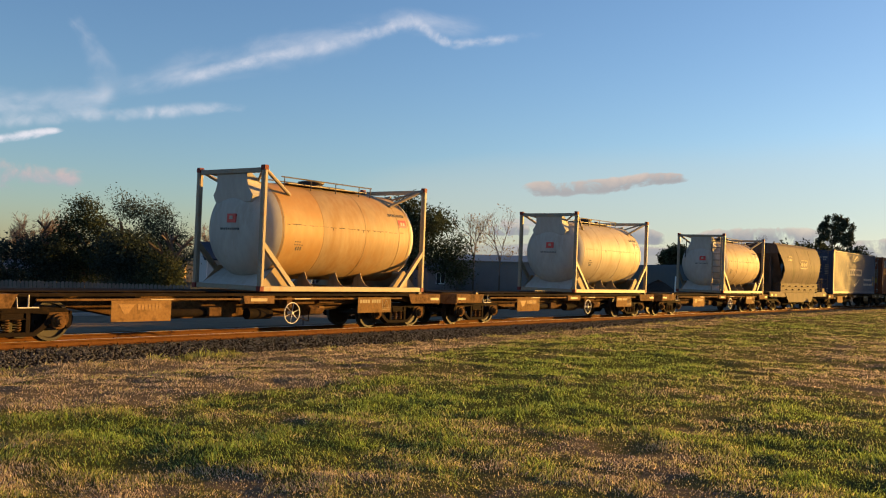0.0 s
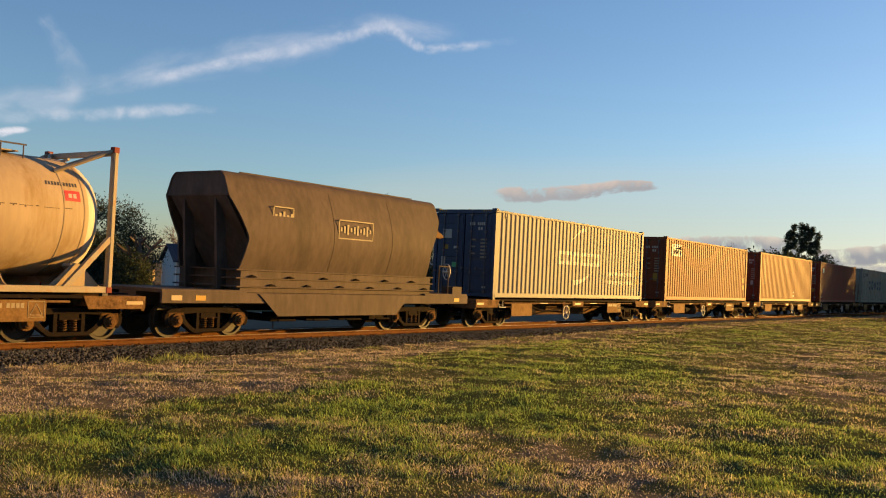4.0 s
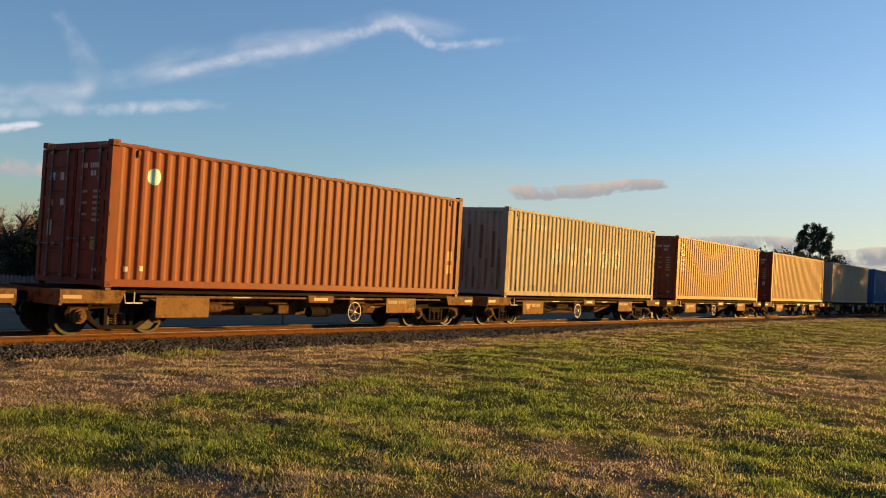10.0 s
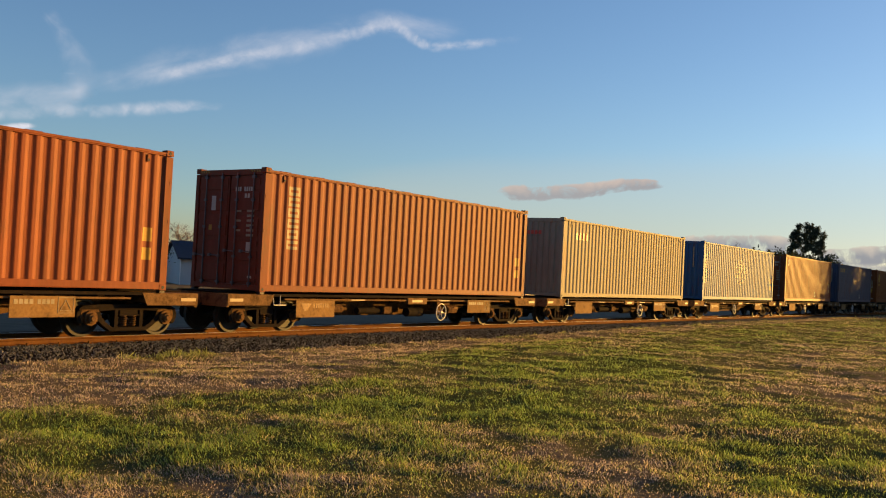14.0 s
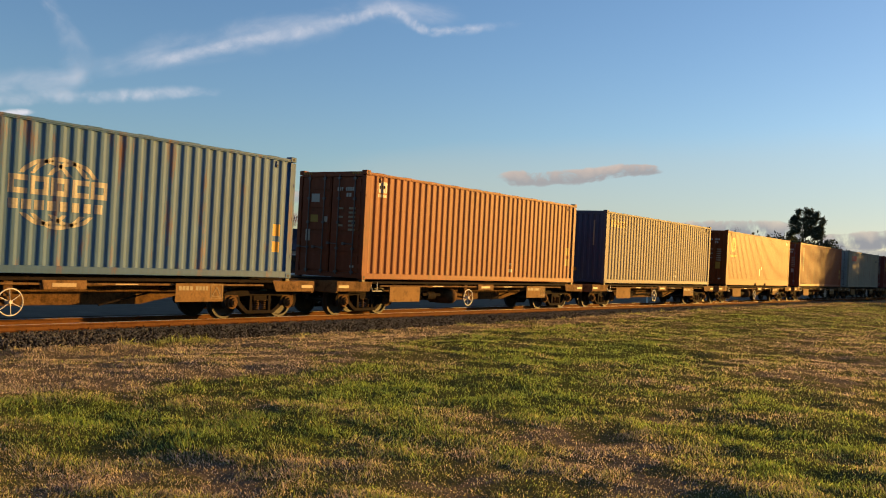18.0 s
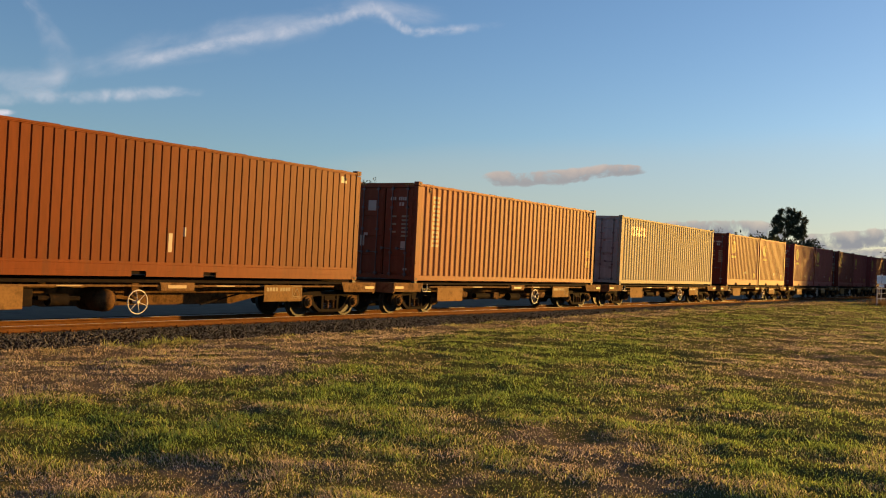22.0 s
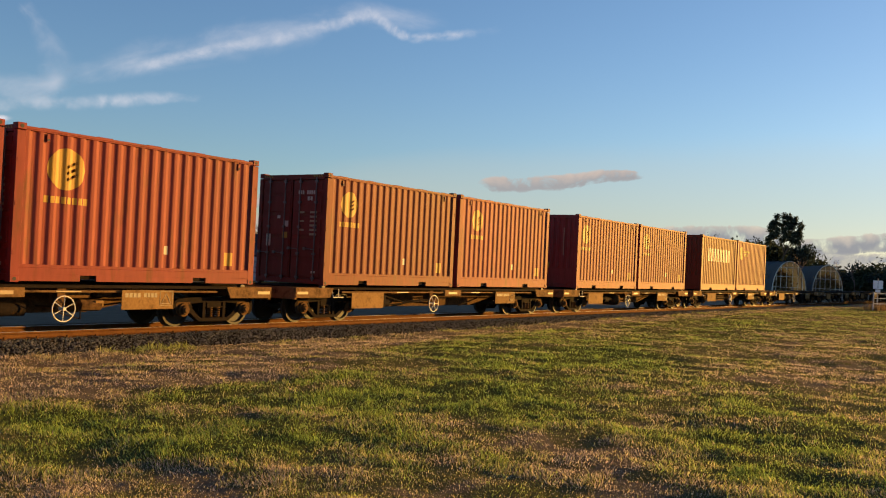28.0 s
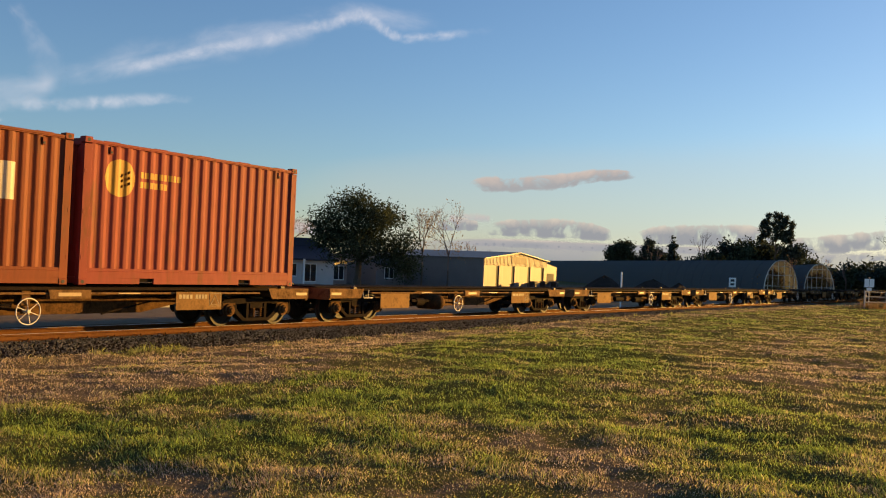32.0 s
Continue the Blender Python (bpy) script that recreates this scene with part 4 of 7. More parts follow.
def decal(L, shallow, spans):
    """Paint on the pressed side: spans are (x0, x1, function of x giving the z ranges)."""
    def build(bm):
        pr = [p[0] for p in corr(L, shallow)]
        for x0, x1, fn in spans:
            n = max(2, int((x1 - x0) / 0.04))
            xs = sorted(set([x0, x1] + [x0 + (x1 - x0) * i / n for i in range(n + 1)] + [x for x in pr if x0 < x < x1]))
            for a, b in zip(xs, xs[1:]):
                da, db = depth_at(L, shallow, a), depth_at(L, shallow, b)
                mid, fa, fb = fn((a + b) / 2), fn(a + 1e-4), fn(b - 1e-4)
                if not len(fa) == len(mid) == len(fb):
                    fa = fb = mid
                for (za, zb), (zc, zd) in zip(fa, fb):
                    if zb - za < 0.003 and zd - zc < 0.003:
                        continue
                    q = [(a, da, za), (b, db, zc), (b, db, zd), (a, da, max(zb, za + 0.001))]
                    bm.faces.new([bm.verts.new((x, -1.219 + 0.012 + d - 0.004, z)) for x, d, z in q])
    bm = bmesh.new()
    build(bm)
    bmesh.ops.remove_doubles(bm, verts=bm.verts, dist=0.003)
    me = bpy.data.meshes.new("marking")
    bm.to_mesh(me)
    bm.free()
    return me


def block(x0, x1, z0, z1):
    return [(x0, x1, lambda x: [(z0, z1)])]


def hollow(x0, x1, z0, z1, t, open_right=False):
    """A plain open block, as broad as a big painted character."""
    def fn(x):
        if x < x0 + t or (x > x1 - t and not open_right):
            return [(z0, z0 + t), (z0 + t, z1 - t), (z1 - t, z1)]
        return [(z0, z0 + t), (z1 - t, z1)]
    return [(x0, x1, fn)]


def disc(cx, cz, r, r_in=0.0):
    def fn(x):
        h = math.sqrt(max(0, r * r - (x - cx) ** 2))
        if abs(x - cx) < r_in:
            k = math.sqrt(r_in * r_in - (x - cx) ** 2)
            return [(cz - h, cz - k), (cz + k, cz + h)]
        return [(cz - h, cz + h)]
    return [(cx - r, cx + r, fn)]


def row(x, z, w, h, n, gap=0.25):
    st = w / n
    out = []
    for i in range(n):
        out += block(x + i * st, x + (i + 1 - gap) * st, z, z + h)
    return out


def stack(x, z, w, h, n, gap=0.18):
    """A word that reads downwards, as plain open blocks."""
    st = h / n
    out = []
    for i in range(n):
        out += hollow(x, x + w, z - (i + 1) * st + gap * st, z - i * st, 0.075, i % 2 == 1)
    return out


def door_leaf(bm):
    box(bm, -0.030, 0.0, 0.02, 1.075, 0.15, HC - 0.16)


def door_panel(bm):
    for a, b in ((0.06, 1.04),):
        prism(bm, [(a, -0.20), (b, -0.20), (b, 0.20), (a, 0.20)], -0.052, -0.029, "x")


def rod_mesh(bm):
    tube(bm, (-0.075, 0, 0.10), (-0.075, 0, HC - 0.10), 0.017, seg=8)
    for z in (0.18, 0.80, 1.5, 2.15, HC - 0.2):
        box(bm, -0.10, -0.045, -0.045, 0.045, z - 0.03, z + 0.03)


def handle_mesh(bm):
    tube(bm, (-0.10, 0, 0), (-0.10, 0.36, 0.02), 0.012, seg=6)
    box(bm, -0.11, -0.05, 0.30, 0.38, -0.02, 0.05)


def end_ribs(bm):
    n, a, b = 9, -1.10, 1.10
    p = (b - a) / n
    pts = []
    for i in range(n):
        s = a + i * p
        pts += [(s, 0.0), (s + p * 0.35, 0.0), (s + p * 0.5, 0.045), (s + p * 0.85, 0.045)]
    pts.append((b, 0.0))
    lo, hi = [bm.verts.new((0.01 + d, y, 0.15)) for y, d in pts], [bm.verts.new((0.01 + d, y, HC - 0.1)) for y, d in pts]
    for i in range(len(pts) - 1):
        bm.faces.new((lo[i + 1], lo[i], hi[i], hi[i + 1]))


def casting(bm):
    box(bm, -0.004, 0.178, -0.006, 0.162, 0, 0.122)


# flat disc set on the casting; its near-black imitates the shade in a hole
def slot(bm):
    lathe(bm, [(0, 0.0), (0, 0.036), (0.003, 0.036)], 10, "y")


def bottom_rail(L, tall, pockets):
    def build(bm):
        a, b = 0.17, L - 0.17
        if not tall:
            box(bm, a, b, -1.215, -1.17, 0.02, 0.165)
            box(bm, a, b, -1.215, -1.15, 0.02, 0.035)
        else:
            box(bm, a, b, -1.215, -1.17, 0.14, 0.27)
            box(bm, a, b, -1.210, -1.175, 0.27, 0.33)
            cuts = sorted(pockets)
            s = a
            for c in cuts:
                box(bm, s, c, -1.215, -1.17, 0.02, 0.14)
                s = c + 0.36
            box(bm, s, b, -1.215, -1.17, 0.02, 0.14)
    return mesh_of("bottom_rail_%d_%d_%d" % (L * 10, tall, len(pockets)), build, 0.004)


def make_container(name, label, L, paint_m, end, x, marks=(), plates=(), tall=False, shallow=False, end_m=None, mirror=False):
    """A steel box: origin at its near-end floor corner line. marks: (spans, material, part name); plates: door stickers."""
    c = thing(name, label, "shipping container", "containers on the train")
    end_m = end_m or paint_m
    z0 = 0.33 if tall else 0.165
    pockets = [] if not tall else ([1.45, 4.25] if L < 7 else [5.0, 6.9])
    for s in (0, 180):
        h = part("side_wall", side_mesh(L, z0, shallow), paint_m, c, "", (L if s else 0, 0, 0), (0, 0, s))
        if s == 0:
            for spans, m, nm in marks:
                for sp in spans:
                    part(nm, decal(L, shallow, [sp]), m, h)
        for xv in (0.62, L - 0.62):
            v = part("vent", mesh_of("vent", lambda bm: box(bm, -0.035, 0.035, -0.014, 0.02, -0.075, 0.075), 0.006), paint_m, h, "", (xv, -1.212, HC - 0.20))
            # near-black strip on the vent, painted as the shade inside its slot
            part("vent_slot", mesh_of("vent_slot", lambda bm: box(bm, -0.02, 0.02, -0.017, -0.012, -0.055, -0.01)), M_DARK, v)
        part("bottom_rail", bottom_rail(L, tall, pockets), paint_m, c, "", (L if s else 0, 0, 0), (0, 0, s))
        part("top_rail", mesh_of("top_rail_%d" % (L * 10), lambda bm: (box(bm, 0.17, L - 0.17, -1.215, -1.155, HC - 0.075, HC - 0.028), box(bm, 0.17, L - 0.17, -1.213, -1.19, HC - 0.10, HC - 0.075)), 0.005), paint_m, c, "", (L if s else 0, 0, 0), (0, 0, s))
    post = mesh_of("corner_post", lambda bm: (box(bm, 0.0, 0.175, -1.216, -1.10, 0.118, HC - 0.118), box(bm, 0.02, 0.06, -1.222, -1.216, 0.5, 0.58), box(bm, 0.02, 0.06, -1.222, -1.216, 1.4, 1.48), box(bm, 0.02, 0.06, -1.222, -1.216, 2.2, 2.28)), 0.006)
    cst = mesh_of("corner_casting", casting, 0.008)
    hole = mesh_of("casting_hole", slot)
    for ex, s in ((0, 0), (L, 180)):
        part("corner_post", post, paint_m, c, "", (ex, 0, 0), (0, 0, s))
        p2 = part("corner_post", post, paint_m, c, "", (ex, 0, 0), (0, 0, s))
        p2.scale = (1, -1, 1)
        for y in (-1.219, 1.219 - 0.162):
            for z in (0, HC - 0.118):
                k = part("corner_casting", cst, paint_m, c, "", (0 if ex == 0 else L - 0.174, y, z if z == 0 else z + 0.018))
                if y < 0:
                    part("casting_hole", hole, M_DARK, k, "", (0.087, -0.0095, 0.06))
    part("roof", mesh_of("roof_%d" % (L * 10), lambda bm: box(bm, 0.1, L - 0.1, -1.16, 1.16, HC - 0.06, HC - 0.03)), paint_m, c)
    for i in range(int(L / 1.2)):
        part("roof_rib", mesh_of("roof_rib", lambda bm: box(bm, 0, 0.35, -1.19, 1.15, -0.012, 0.012), 0.005), paint_m, c, "", (0.5 + i * 1.2, 0, HC - 0.026))
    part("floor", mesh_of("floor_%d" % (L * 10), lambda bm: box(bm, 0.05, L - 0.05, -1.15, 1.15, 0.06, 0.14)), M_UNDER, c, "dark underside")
    part("end_wall", mesh_of("end_ribs", end_ribs), paint_m, c, "", (L, 0, 0), (0, 0, 180))
    part("end_header", mesh_of("end_header", lambda bm: box(bm, 0.0, 0.12, -1.10, 1.10, HC - 0.15, HC - 0.015), 0.006), end_m, c)
    part("end_threshold", mesh_of("end_threshold", lambda bm: box(bm, 0.0, 0.12, -1.10, 1.10, 0.02, 0.145), 0.006), end_m, c)
    if end == "doors":
        for i in range(4):
            for y in (-1.04, 0.74):
                part("caution_mark", mesh_of("caution_mark", lambda bm: prism(bm, [(0.0, 0.0), (0.035, 0.0), (0.06, 0.05), (0.025, 0.05)], -0.004, 0.0, "x")), M_YEL, c, "", (-0.001, y + i * 0.085, HC - 0.085))
        for s in (0, 1):
            d = part("door", mesh_of("door", door_leaf, 0.006), end_m, c, "closed ribbed steel door", (0.055, -1.096 if s == 0 else 0.0, 0))
            for z, sz in ((0.41, 1.0), (0.95, 1.2), (1.54, 1.25), (2.11, 1.1), (2.54, 0.7)):
                pn = part("door_panel", mesh_of("door_panel", door_panel, 0.008), end_m, d, "", (0, 0, z))
                pn.scale = (1, 1, sz)
            for y in (0.24, 0.80):
                part("locking_rod", mesh_of("locking_rod", rod_mesh, smooth=True), M_ROD, d, "", (0, y, 0))
                part("rod_handle", mesh_of("rod_handle", handle_mesh, smooth=True), M_ROD, d, "", (0, y - 0.02, 0.92 - 0.12 * s))
            for z in (0.35, 1.0, 1.75, 2.45):
                part("hinge", mesh_of("hinge", lambda bm: box(bm, -0.05, 0.0, -0.03, 0.10, -0.05, 0.05), 0.006), end_m, d, "", (0, 0.0 if s == 0 else 0.98, z))
        face = 0.0
    else:
        part("ribbed_end_wall", mesh_of("end_ribs", end_ribs), end_m, c)
        if L < 7:
            part("kick_plate", mesh_of("kick_plate", lambda bm: (box(bm, -0.004, 0.010, -1.09, 1.09, 0.15, 0.78), box(bm, -0.02, 0.0, -1.09, 1.09, 0.44, 0.46)), 0.003), end_m, c)
        face = 0.0
    for y0, y1, z0_, z1_, m, nm in plates:
        part(nm, mesh_of("plate_%d_%d_%d_%d" % tuple(int(round(v * 100)) for v in (y0, y1, z0_, z1_)), lambda bm: box(bm, -0.004, 0.0, y0, y1, z0_, z1_)), m, c, "", (0.0 - (0.001 if end == "doors" else 0.0), 0, 0))
    return c


def id_plates(extra=()):
    """The painted identity lines of an end: plain bars."""
    out = []
    for y0, y1, z, h in ((-0.42, -0.20, 2.36, 0.10), (-0.80, -0.50, 2.36, 0.10), (-0.72, -0.52, 2.20, 0.10)):
        n = max(2, int((y1 - y0) / 0.07))
        for i in range(n):
            out.append((y0 + i * (y1 - y0) / n, y0 + (i + 0.7) * (y1 - y0) / n, z, z + h, M_WHITE, "stencil_bar"))
    for i in range(6):
        z = 1.86 - i * 0.115
        out.append((-0.90, -0.66, z, z + 0.055, M_BOARDTXT, "stencil_bar"))
        if i % 2 == 0:
            out.append((-0.46, -0.28, z, z + 0.05, M_BOARDTXT, "stencil_bar"))
    out.append((-0.92, -0.78, 0.30, 0.36, M_WHITE, "stencil_bar"))
    return out + list(extra)

# ---- the train ----
MOVING = []      # object, offset along the train, height


TZ, TR = 1.44, 1.175     # the barrel's middle height and radius


def tank_barrel(bm):
    lathe(bm, [(0.62, TR - 0.02), (0.70, TR), (5.40, TR), (5.48, TR - 0.02)], 64, "x")


def tank_head(bm):
    """A dished end, from its middle out to the barrel."""
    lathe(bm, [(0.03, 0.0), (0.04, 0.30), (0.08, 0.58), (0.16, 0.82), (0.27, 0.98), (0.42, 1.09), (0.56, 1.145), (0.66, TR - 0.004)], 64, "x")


def tank_collar(bm):
    """The upright plate that ties the dished end to the top beam, hollowed at its sides."""
    side = [(0.56, HC - 0.06), (0.53, 2.66), (0.54, 2.50), (0.60, 2.36), (0.70, 2.22), (0.62, 2.06)]
    front = side + [(-y, z) for y, z in side[::-1]]
    lo = [bm.verts.new((0.05 + 0.10 * (HC - z), y, z)) for y, z in front]
    hi = [bm.verts.new((0.55, y, min(z, 2.52))) for y, z in front]
    bm.faces.new(lo)
    bm.faces.new(hi[::-1])
    for i in range(len(front)):
        j = (i + 1) % len(front)
        bm.faces.new((lo[i], hi[i], hi[j], lo[j]))


def on_barrel(y):
    return TZ - math.sqrt(TR * TR - y * y)


def on_skin(bm, x0, x1, z0, z1, n=4, out=0.004):
    """A thin plate bent round the barrel's near side; heights from the barrel's middle."""
    rows = []
    for r in (TR + out, TR - 0.01):
        for k in range(n + 1):
            z = z0 + (z1 - z0) * k / n
            y = -math.sqrt(TR * TR - z * z) / TR * r
            rows.append((bm.verts.new((x0, y, z / TR * r)), bm.verts.new((x1, y, z / TR * r))))
    for k in range(n):
        bm.faces.new((rows[k][0], rows[k][1], rows[k + 1][1], rows[k + 1][0]))
        for j in (0, 1):
            bm.faces.new((rows[k][j], rows[k + 1][j], rows[n + 2 + k][j], rows[n + 1 + k][j]))


def skin_bars(bm, x, z, w, h, n, gap=0.4):
    for i in range(n):
        on_skin(bm, x + i * w / n, x + (i + 1 - gap) * w / n, z, z + h, 1)


def seam_mesh(bm):
    """A grimy broken line where two sheets meet."""
    r = random.Random(4)
    x = 0.8
    while x < 5.1:
        w = r.uniform(0.05, 0.34)
        z = 0.14 + r.uniform(-0.006, 0.006)
        on_skin(bm, x, x + w, z, z + r.uniform(0.006, 0.022), 1, 0.0025)
        if r.random() < 0.5:
            on_skin(bm, x + w * 0.4, x + w * 0.4 + 0.03, z - r.uniform(0.02, 0.06), z, 1, 0.0025)
        x += w + r.uniform(0.01, 0.12)


def make_tank(x, ladder, tone):
    c = thing("tank_container", "cream-painted tank container in an open steel frame" + (" with an end ladder" if ladder else ""), "tank container", "tank containers on the train")
    fr = M_TANKFR
    body = part("barrel", mesh_of("barrel", tank_barrel, smooth=True), tone, c, "streaked cream round tank barrel", (0, 0, TZ))
    part("dished_head", mesh_of("dished_head", tank_head, smooth=True), M_TANKHEAD, body, "grey-white dished head, colour lightened against its shade")
    part("dished_head", mesh_of("dished_head", tank_head, smooth=True), M_TANKHEAD, body, "grey-white dished head, colour lightened against its shade", (6.06, 0, 0), (0, 0, 180))
    if tone == M_TANKGOLD:
        part("stained_course", mesh_of("stained_course", lambda bm: lathe(bm, [(0.735, TR - 0.01), (0.74, TR + 0.003), (2.03, TR + 0.003), (2.035, TR - 0.01)], 64, "x"), smooth=True), M_TANKSTAIN, body, "first course of the barrel stained orange")
    for xx in (0.72, 2.05, 3.60, 4.95, 5.38):
        part("weld_band", mesh_of("weld_band", lambda bm: lathe(bm, [(-0.016, TR - 0.002), (-0.011, TR + 0.005), (0.011, TR + 0.005), (0.016, TR - 0.002)], 64, "x"), smooth=True), tone, body, "", (xx, 0, 0))
    tagged(part("dirt_seam", mesh_of("dirt_seam", seam_mesh), M_GRIME, body, "grimy seam along the barrel"), kind="stuff")
    for z in (0.06, HC - 0.12):
        part("end_beam", mesh_of("tank_end_beam", lambda bm: box(bm, 0.02, 0.12, -1.06, 1.06, -0.05, 0.06), 0.006), fr, c, "", (0, 0, z))
        part("end_beam", mesh_of("tank_end_beam", None), fr, c, "", (LC20 - 0.14, 0, z))
    for xx in (0.0, LC20 - 0.13):
        for y in (-1.21, 1.08):
            part("corner_post", mesh_of("tank_post", lambda bm: (box(bm, 0.01, 0.12, 0.01, 0.12, 0.11, HC - 0.11), box(bm, 0.03, 0.10, 0.0, 0.02, 0.11, HC - 0.11)), 0.006), fr, c, "", (xx, y, 0))
            for z in (0, HC - 0.118):
                part("corner_casting", mesh_of("tank_casting", lambda bm: box(bm, 0, 0.13, 0, 0.13, 0, 0.118), 0.008), M_ROSE, c, "dull red corner casting", (xx, y, z))
    for s in (-1, 1):
        part("bottom_rail", mesh_of("tank_bottom_rail", lambda bm: box(bm, 0.12, LC20 - 0.12, -0.05, 0.05, 0.0, 0.125), 0.008), fr, c, "", (0, s * 1.15, 0))
        for x0, x1 in ((0.09, 1.05), (LC20 - 0.09, LC20 - 1.0)):
            part("lower_brace", mesh_of("lower_brace_%d" % (x0 * 100), lambda bm: prism(bm, [(x0, 1.15), (x0, 0.99), (x1 - (0.08 if x1 > x0 else -0.08), 0.115), (x1 + (0.08 if x1 > x0 else -0.08), 0.115)], -0.045, 0.045), 0.006), fr, c, "", (0, s * 1.16, 0))
            part("upper_brace", mesh_of("upper_brace_%d_%d" % (x0 * 100, s), lambda bm: tube(bm, (x0, s * 1.13, HC - 0.08), (x1 + (0.15 if x1 > x0 else -0.15), s * 0.80, 2.30), 0.045, seg=8)), fr, c)
        for x0, x1, x2 in ((0.14, 1.25, 0.62), (LC20 - 0.14, LC20 - 1.25, LC20 - 0.62)):
            part("saddle_skirt", mesh_of("skirt_%d_%d" % (x0 * 100, s), lambda bm: prism(bm, [(x0, 0.12), (x1, 0.12), (x2 + (x1 - x0) * 0.12, 0.56), (x2, 0.56)], s * 1.00, s * 0.985)), M_TANK, c, "sloping cream skirt plate")
        for xx in (1.95, 3.05, 4.0):
            arc = [(s * y, on_barrel(y) + 0.004) for y in (0.66, 0.56, 0.45)]
            part("support_fin", mesh_of("fin_%d" % s, lambda bm: prism(bm, [(s * 0.40, 0.10), (s * 1.02, 0.10), (s * 0.86, 0.17), (s * 0.74, 0.29)] + arc, -0.012, 0.012, "x")), M_TANK, c, "thin curved support plate", (xx, 0, 0))
    for x0, sgn in ((0.06, 1), (LC20 - 0.06, -1)):
        if sgn > 0:
            part("end_collar", mesh_of("tank_collar", tank_collar, 0.01), M_TANKHEAD, c, "pale collar plate tying the head to the top beam")
        part("end_cross_brace", mesh_of("cross_brace_%d" % (x0 * 10), lambda bm: (tube(bm, (x0, -1.1, HC - 0.06), (x0 + sgn * 0.5, -0.35, 2.52), 0.03, seg=6), tube(bm, (x0 + sgn * 0.5, 0.35, 2.62), (x0, 1.1, HC - 0.06), 0.04, seg=6), tube(bm, (x0 + sgn * 0.5, -0.35, 2.62), (x0 + sgn * 0.5, 0.35, 2.52), 0.03, seg=6))), fr, c)
        part("end_apron", mesh_of("apron_%d" % (x0 * 10), lambda bm: prism(bm, [(x0, 0.10), (x0 + sgn * 0.75, 0.55), (x0 + sgn * 0.75, 0.50), (x0, 0.06)], -0.95, 0.95)), M_TANKHEAD, c)
    wk = part("top_walkway", mesh_of("top_walkway", lambda bm: box(bm, 1.5, 4.4, -0.42, 0.42, 2.62, 2.645), 0.005), fr, c)
    part("manhole", mesh_of("manhole", lambda bm: lathe(bm, [(2.56, 0.30), (2.72, 0.30), (2.74, 0.34), (2.77, 0.34), (2.80, 0.2), (2.81, 0.0)], 20, "z", (2.7, 0, 0)), smooth=True), M_CAST, c)
    part("walkway_rail", mesh_of("walkway_rail", lambda bm: (tube(bm, (1.2, -0.5, 2.76), (4.5, -0.5, 2.76), 0.016, seg=6), [tube(bm, (xx, -0.5, 2.48), (xx, -0.5, 2.76), 0.014, seg=6) for xx in (1.3, 2.2, 3.1, 4.0, 4.45)],
                                                            tube(bm, (1.2, 0.5, 2.76), (4.5, 0.5, 2.76), 0.016, seg=6)), smooth=True), M_ROD, wk)
    tag = part("side_tag", mesh_of("side_tag", lambda bm: on_skin(bm, 4.98, 5.30, 0.30, 0.50)), M_REDTAG, body, "small red label")
    part("tag_marking", mesh_of("tag_marking", lambda bm: (on_skin(bm, 5.05, 5.12, 0.36, 0.44, 1, 0.007), on_skin(bm, 5.15, 5.22, 0.36, 0.44, 1, 0.007))), M_WHITE, tag)
    tagged(part("id_bars", mesh_of("tank_id", lambda bm: skin_bars(bm, 4.62, 0.58, 0.68, 0.07, 11)), M_INK, body), kind="stuff")
    part("end_tag", mesh_of("end_tag", lambda bm: (box(bm, 0.020, 0.060, -0.26, 0.04, 0.13, 0.34))), M_REDTAG, body, "small red label")
    part("end_tag_marking", mesh_of("end_tag_marking", lambda bm: (box(bm, 0.014, 0.022, -0.16, -0.05, 0.21, 0.29))), M_WHITE, body)
    part("end_id", mesh_of("end_id", lambda bm: [box(bm, 0.022, 0.060, -0.36 + i * 0.066, -0.33 + i * 0.066, -0.04, 0.01) for i in range(10)]), M_INK, body)["kind"] = "stuff"
    tagged(part("stencil_mark", mesh_of("stencil_mark", lambda bm: (skin_bars(bm, 1.10, -0.27, 0.22, 0.025, 3), skin_bars(bm, 1.10, -0.34, 0.30, 0.025, 4), skin_bars(bm, 1.16, -0.46, 0.22, 0.09, 3, 0.5))), M_INK, body), kind="stuff")
    if ladder:
        ld = part("ladder", mesh_of("ladder", lambda bm: ([box(bm, -0.025, 0.025, y - 0.025, y + 0.025, 0.1, HC - 0.1) for y in (-1.04, -0.62)], [box(bm, -0.02, 0.02, -1.02, -0.64, z - 0.02, z + 0.02) for z in np.arange(0.4, 2.8, 0.3)]), 0.003), fr, c)
        part("hose_bracket", mesh_of("hose_bracket", lambda bm: (tube(bm, (0.1, 0.75, 2.6), (0.2, 0.85, 1.7), 0.025, seg=6), tube(bm, (0.1, -0.5, 2.4), (0.2, -0.5, 1.75), 0.025, seg=6)), smooth=True), M_CAST, c)
    MOVING.append((c, x, BED))
    return c


def tank_beam():
    mesh_of("tank_end_beam", lambda bm: box(bm, 0.02, 0.12, -1.06, 1.06, -0.05, 0.06), 0.006)


tank_beam()
for tx, lad in ((-50.0, False), (-35.2, False), (-20.35, True)):
    w = make_wagon(0, 7.25, False, tx > -51, shift=(1.15, 0.75))
    MOVING.append((w, tx - 6.2, 0))
    make_tank(tx, lad, M_TANKGOLD if tx < -45 else M_TANKW if tx < -30 else M_TANK)


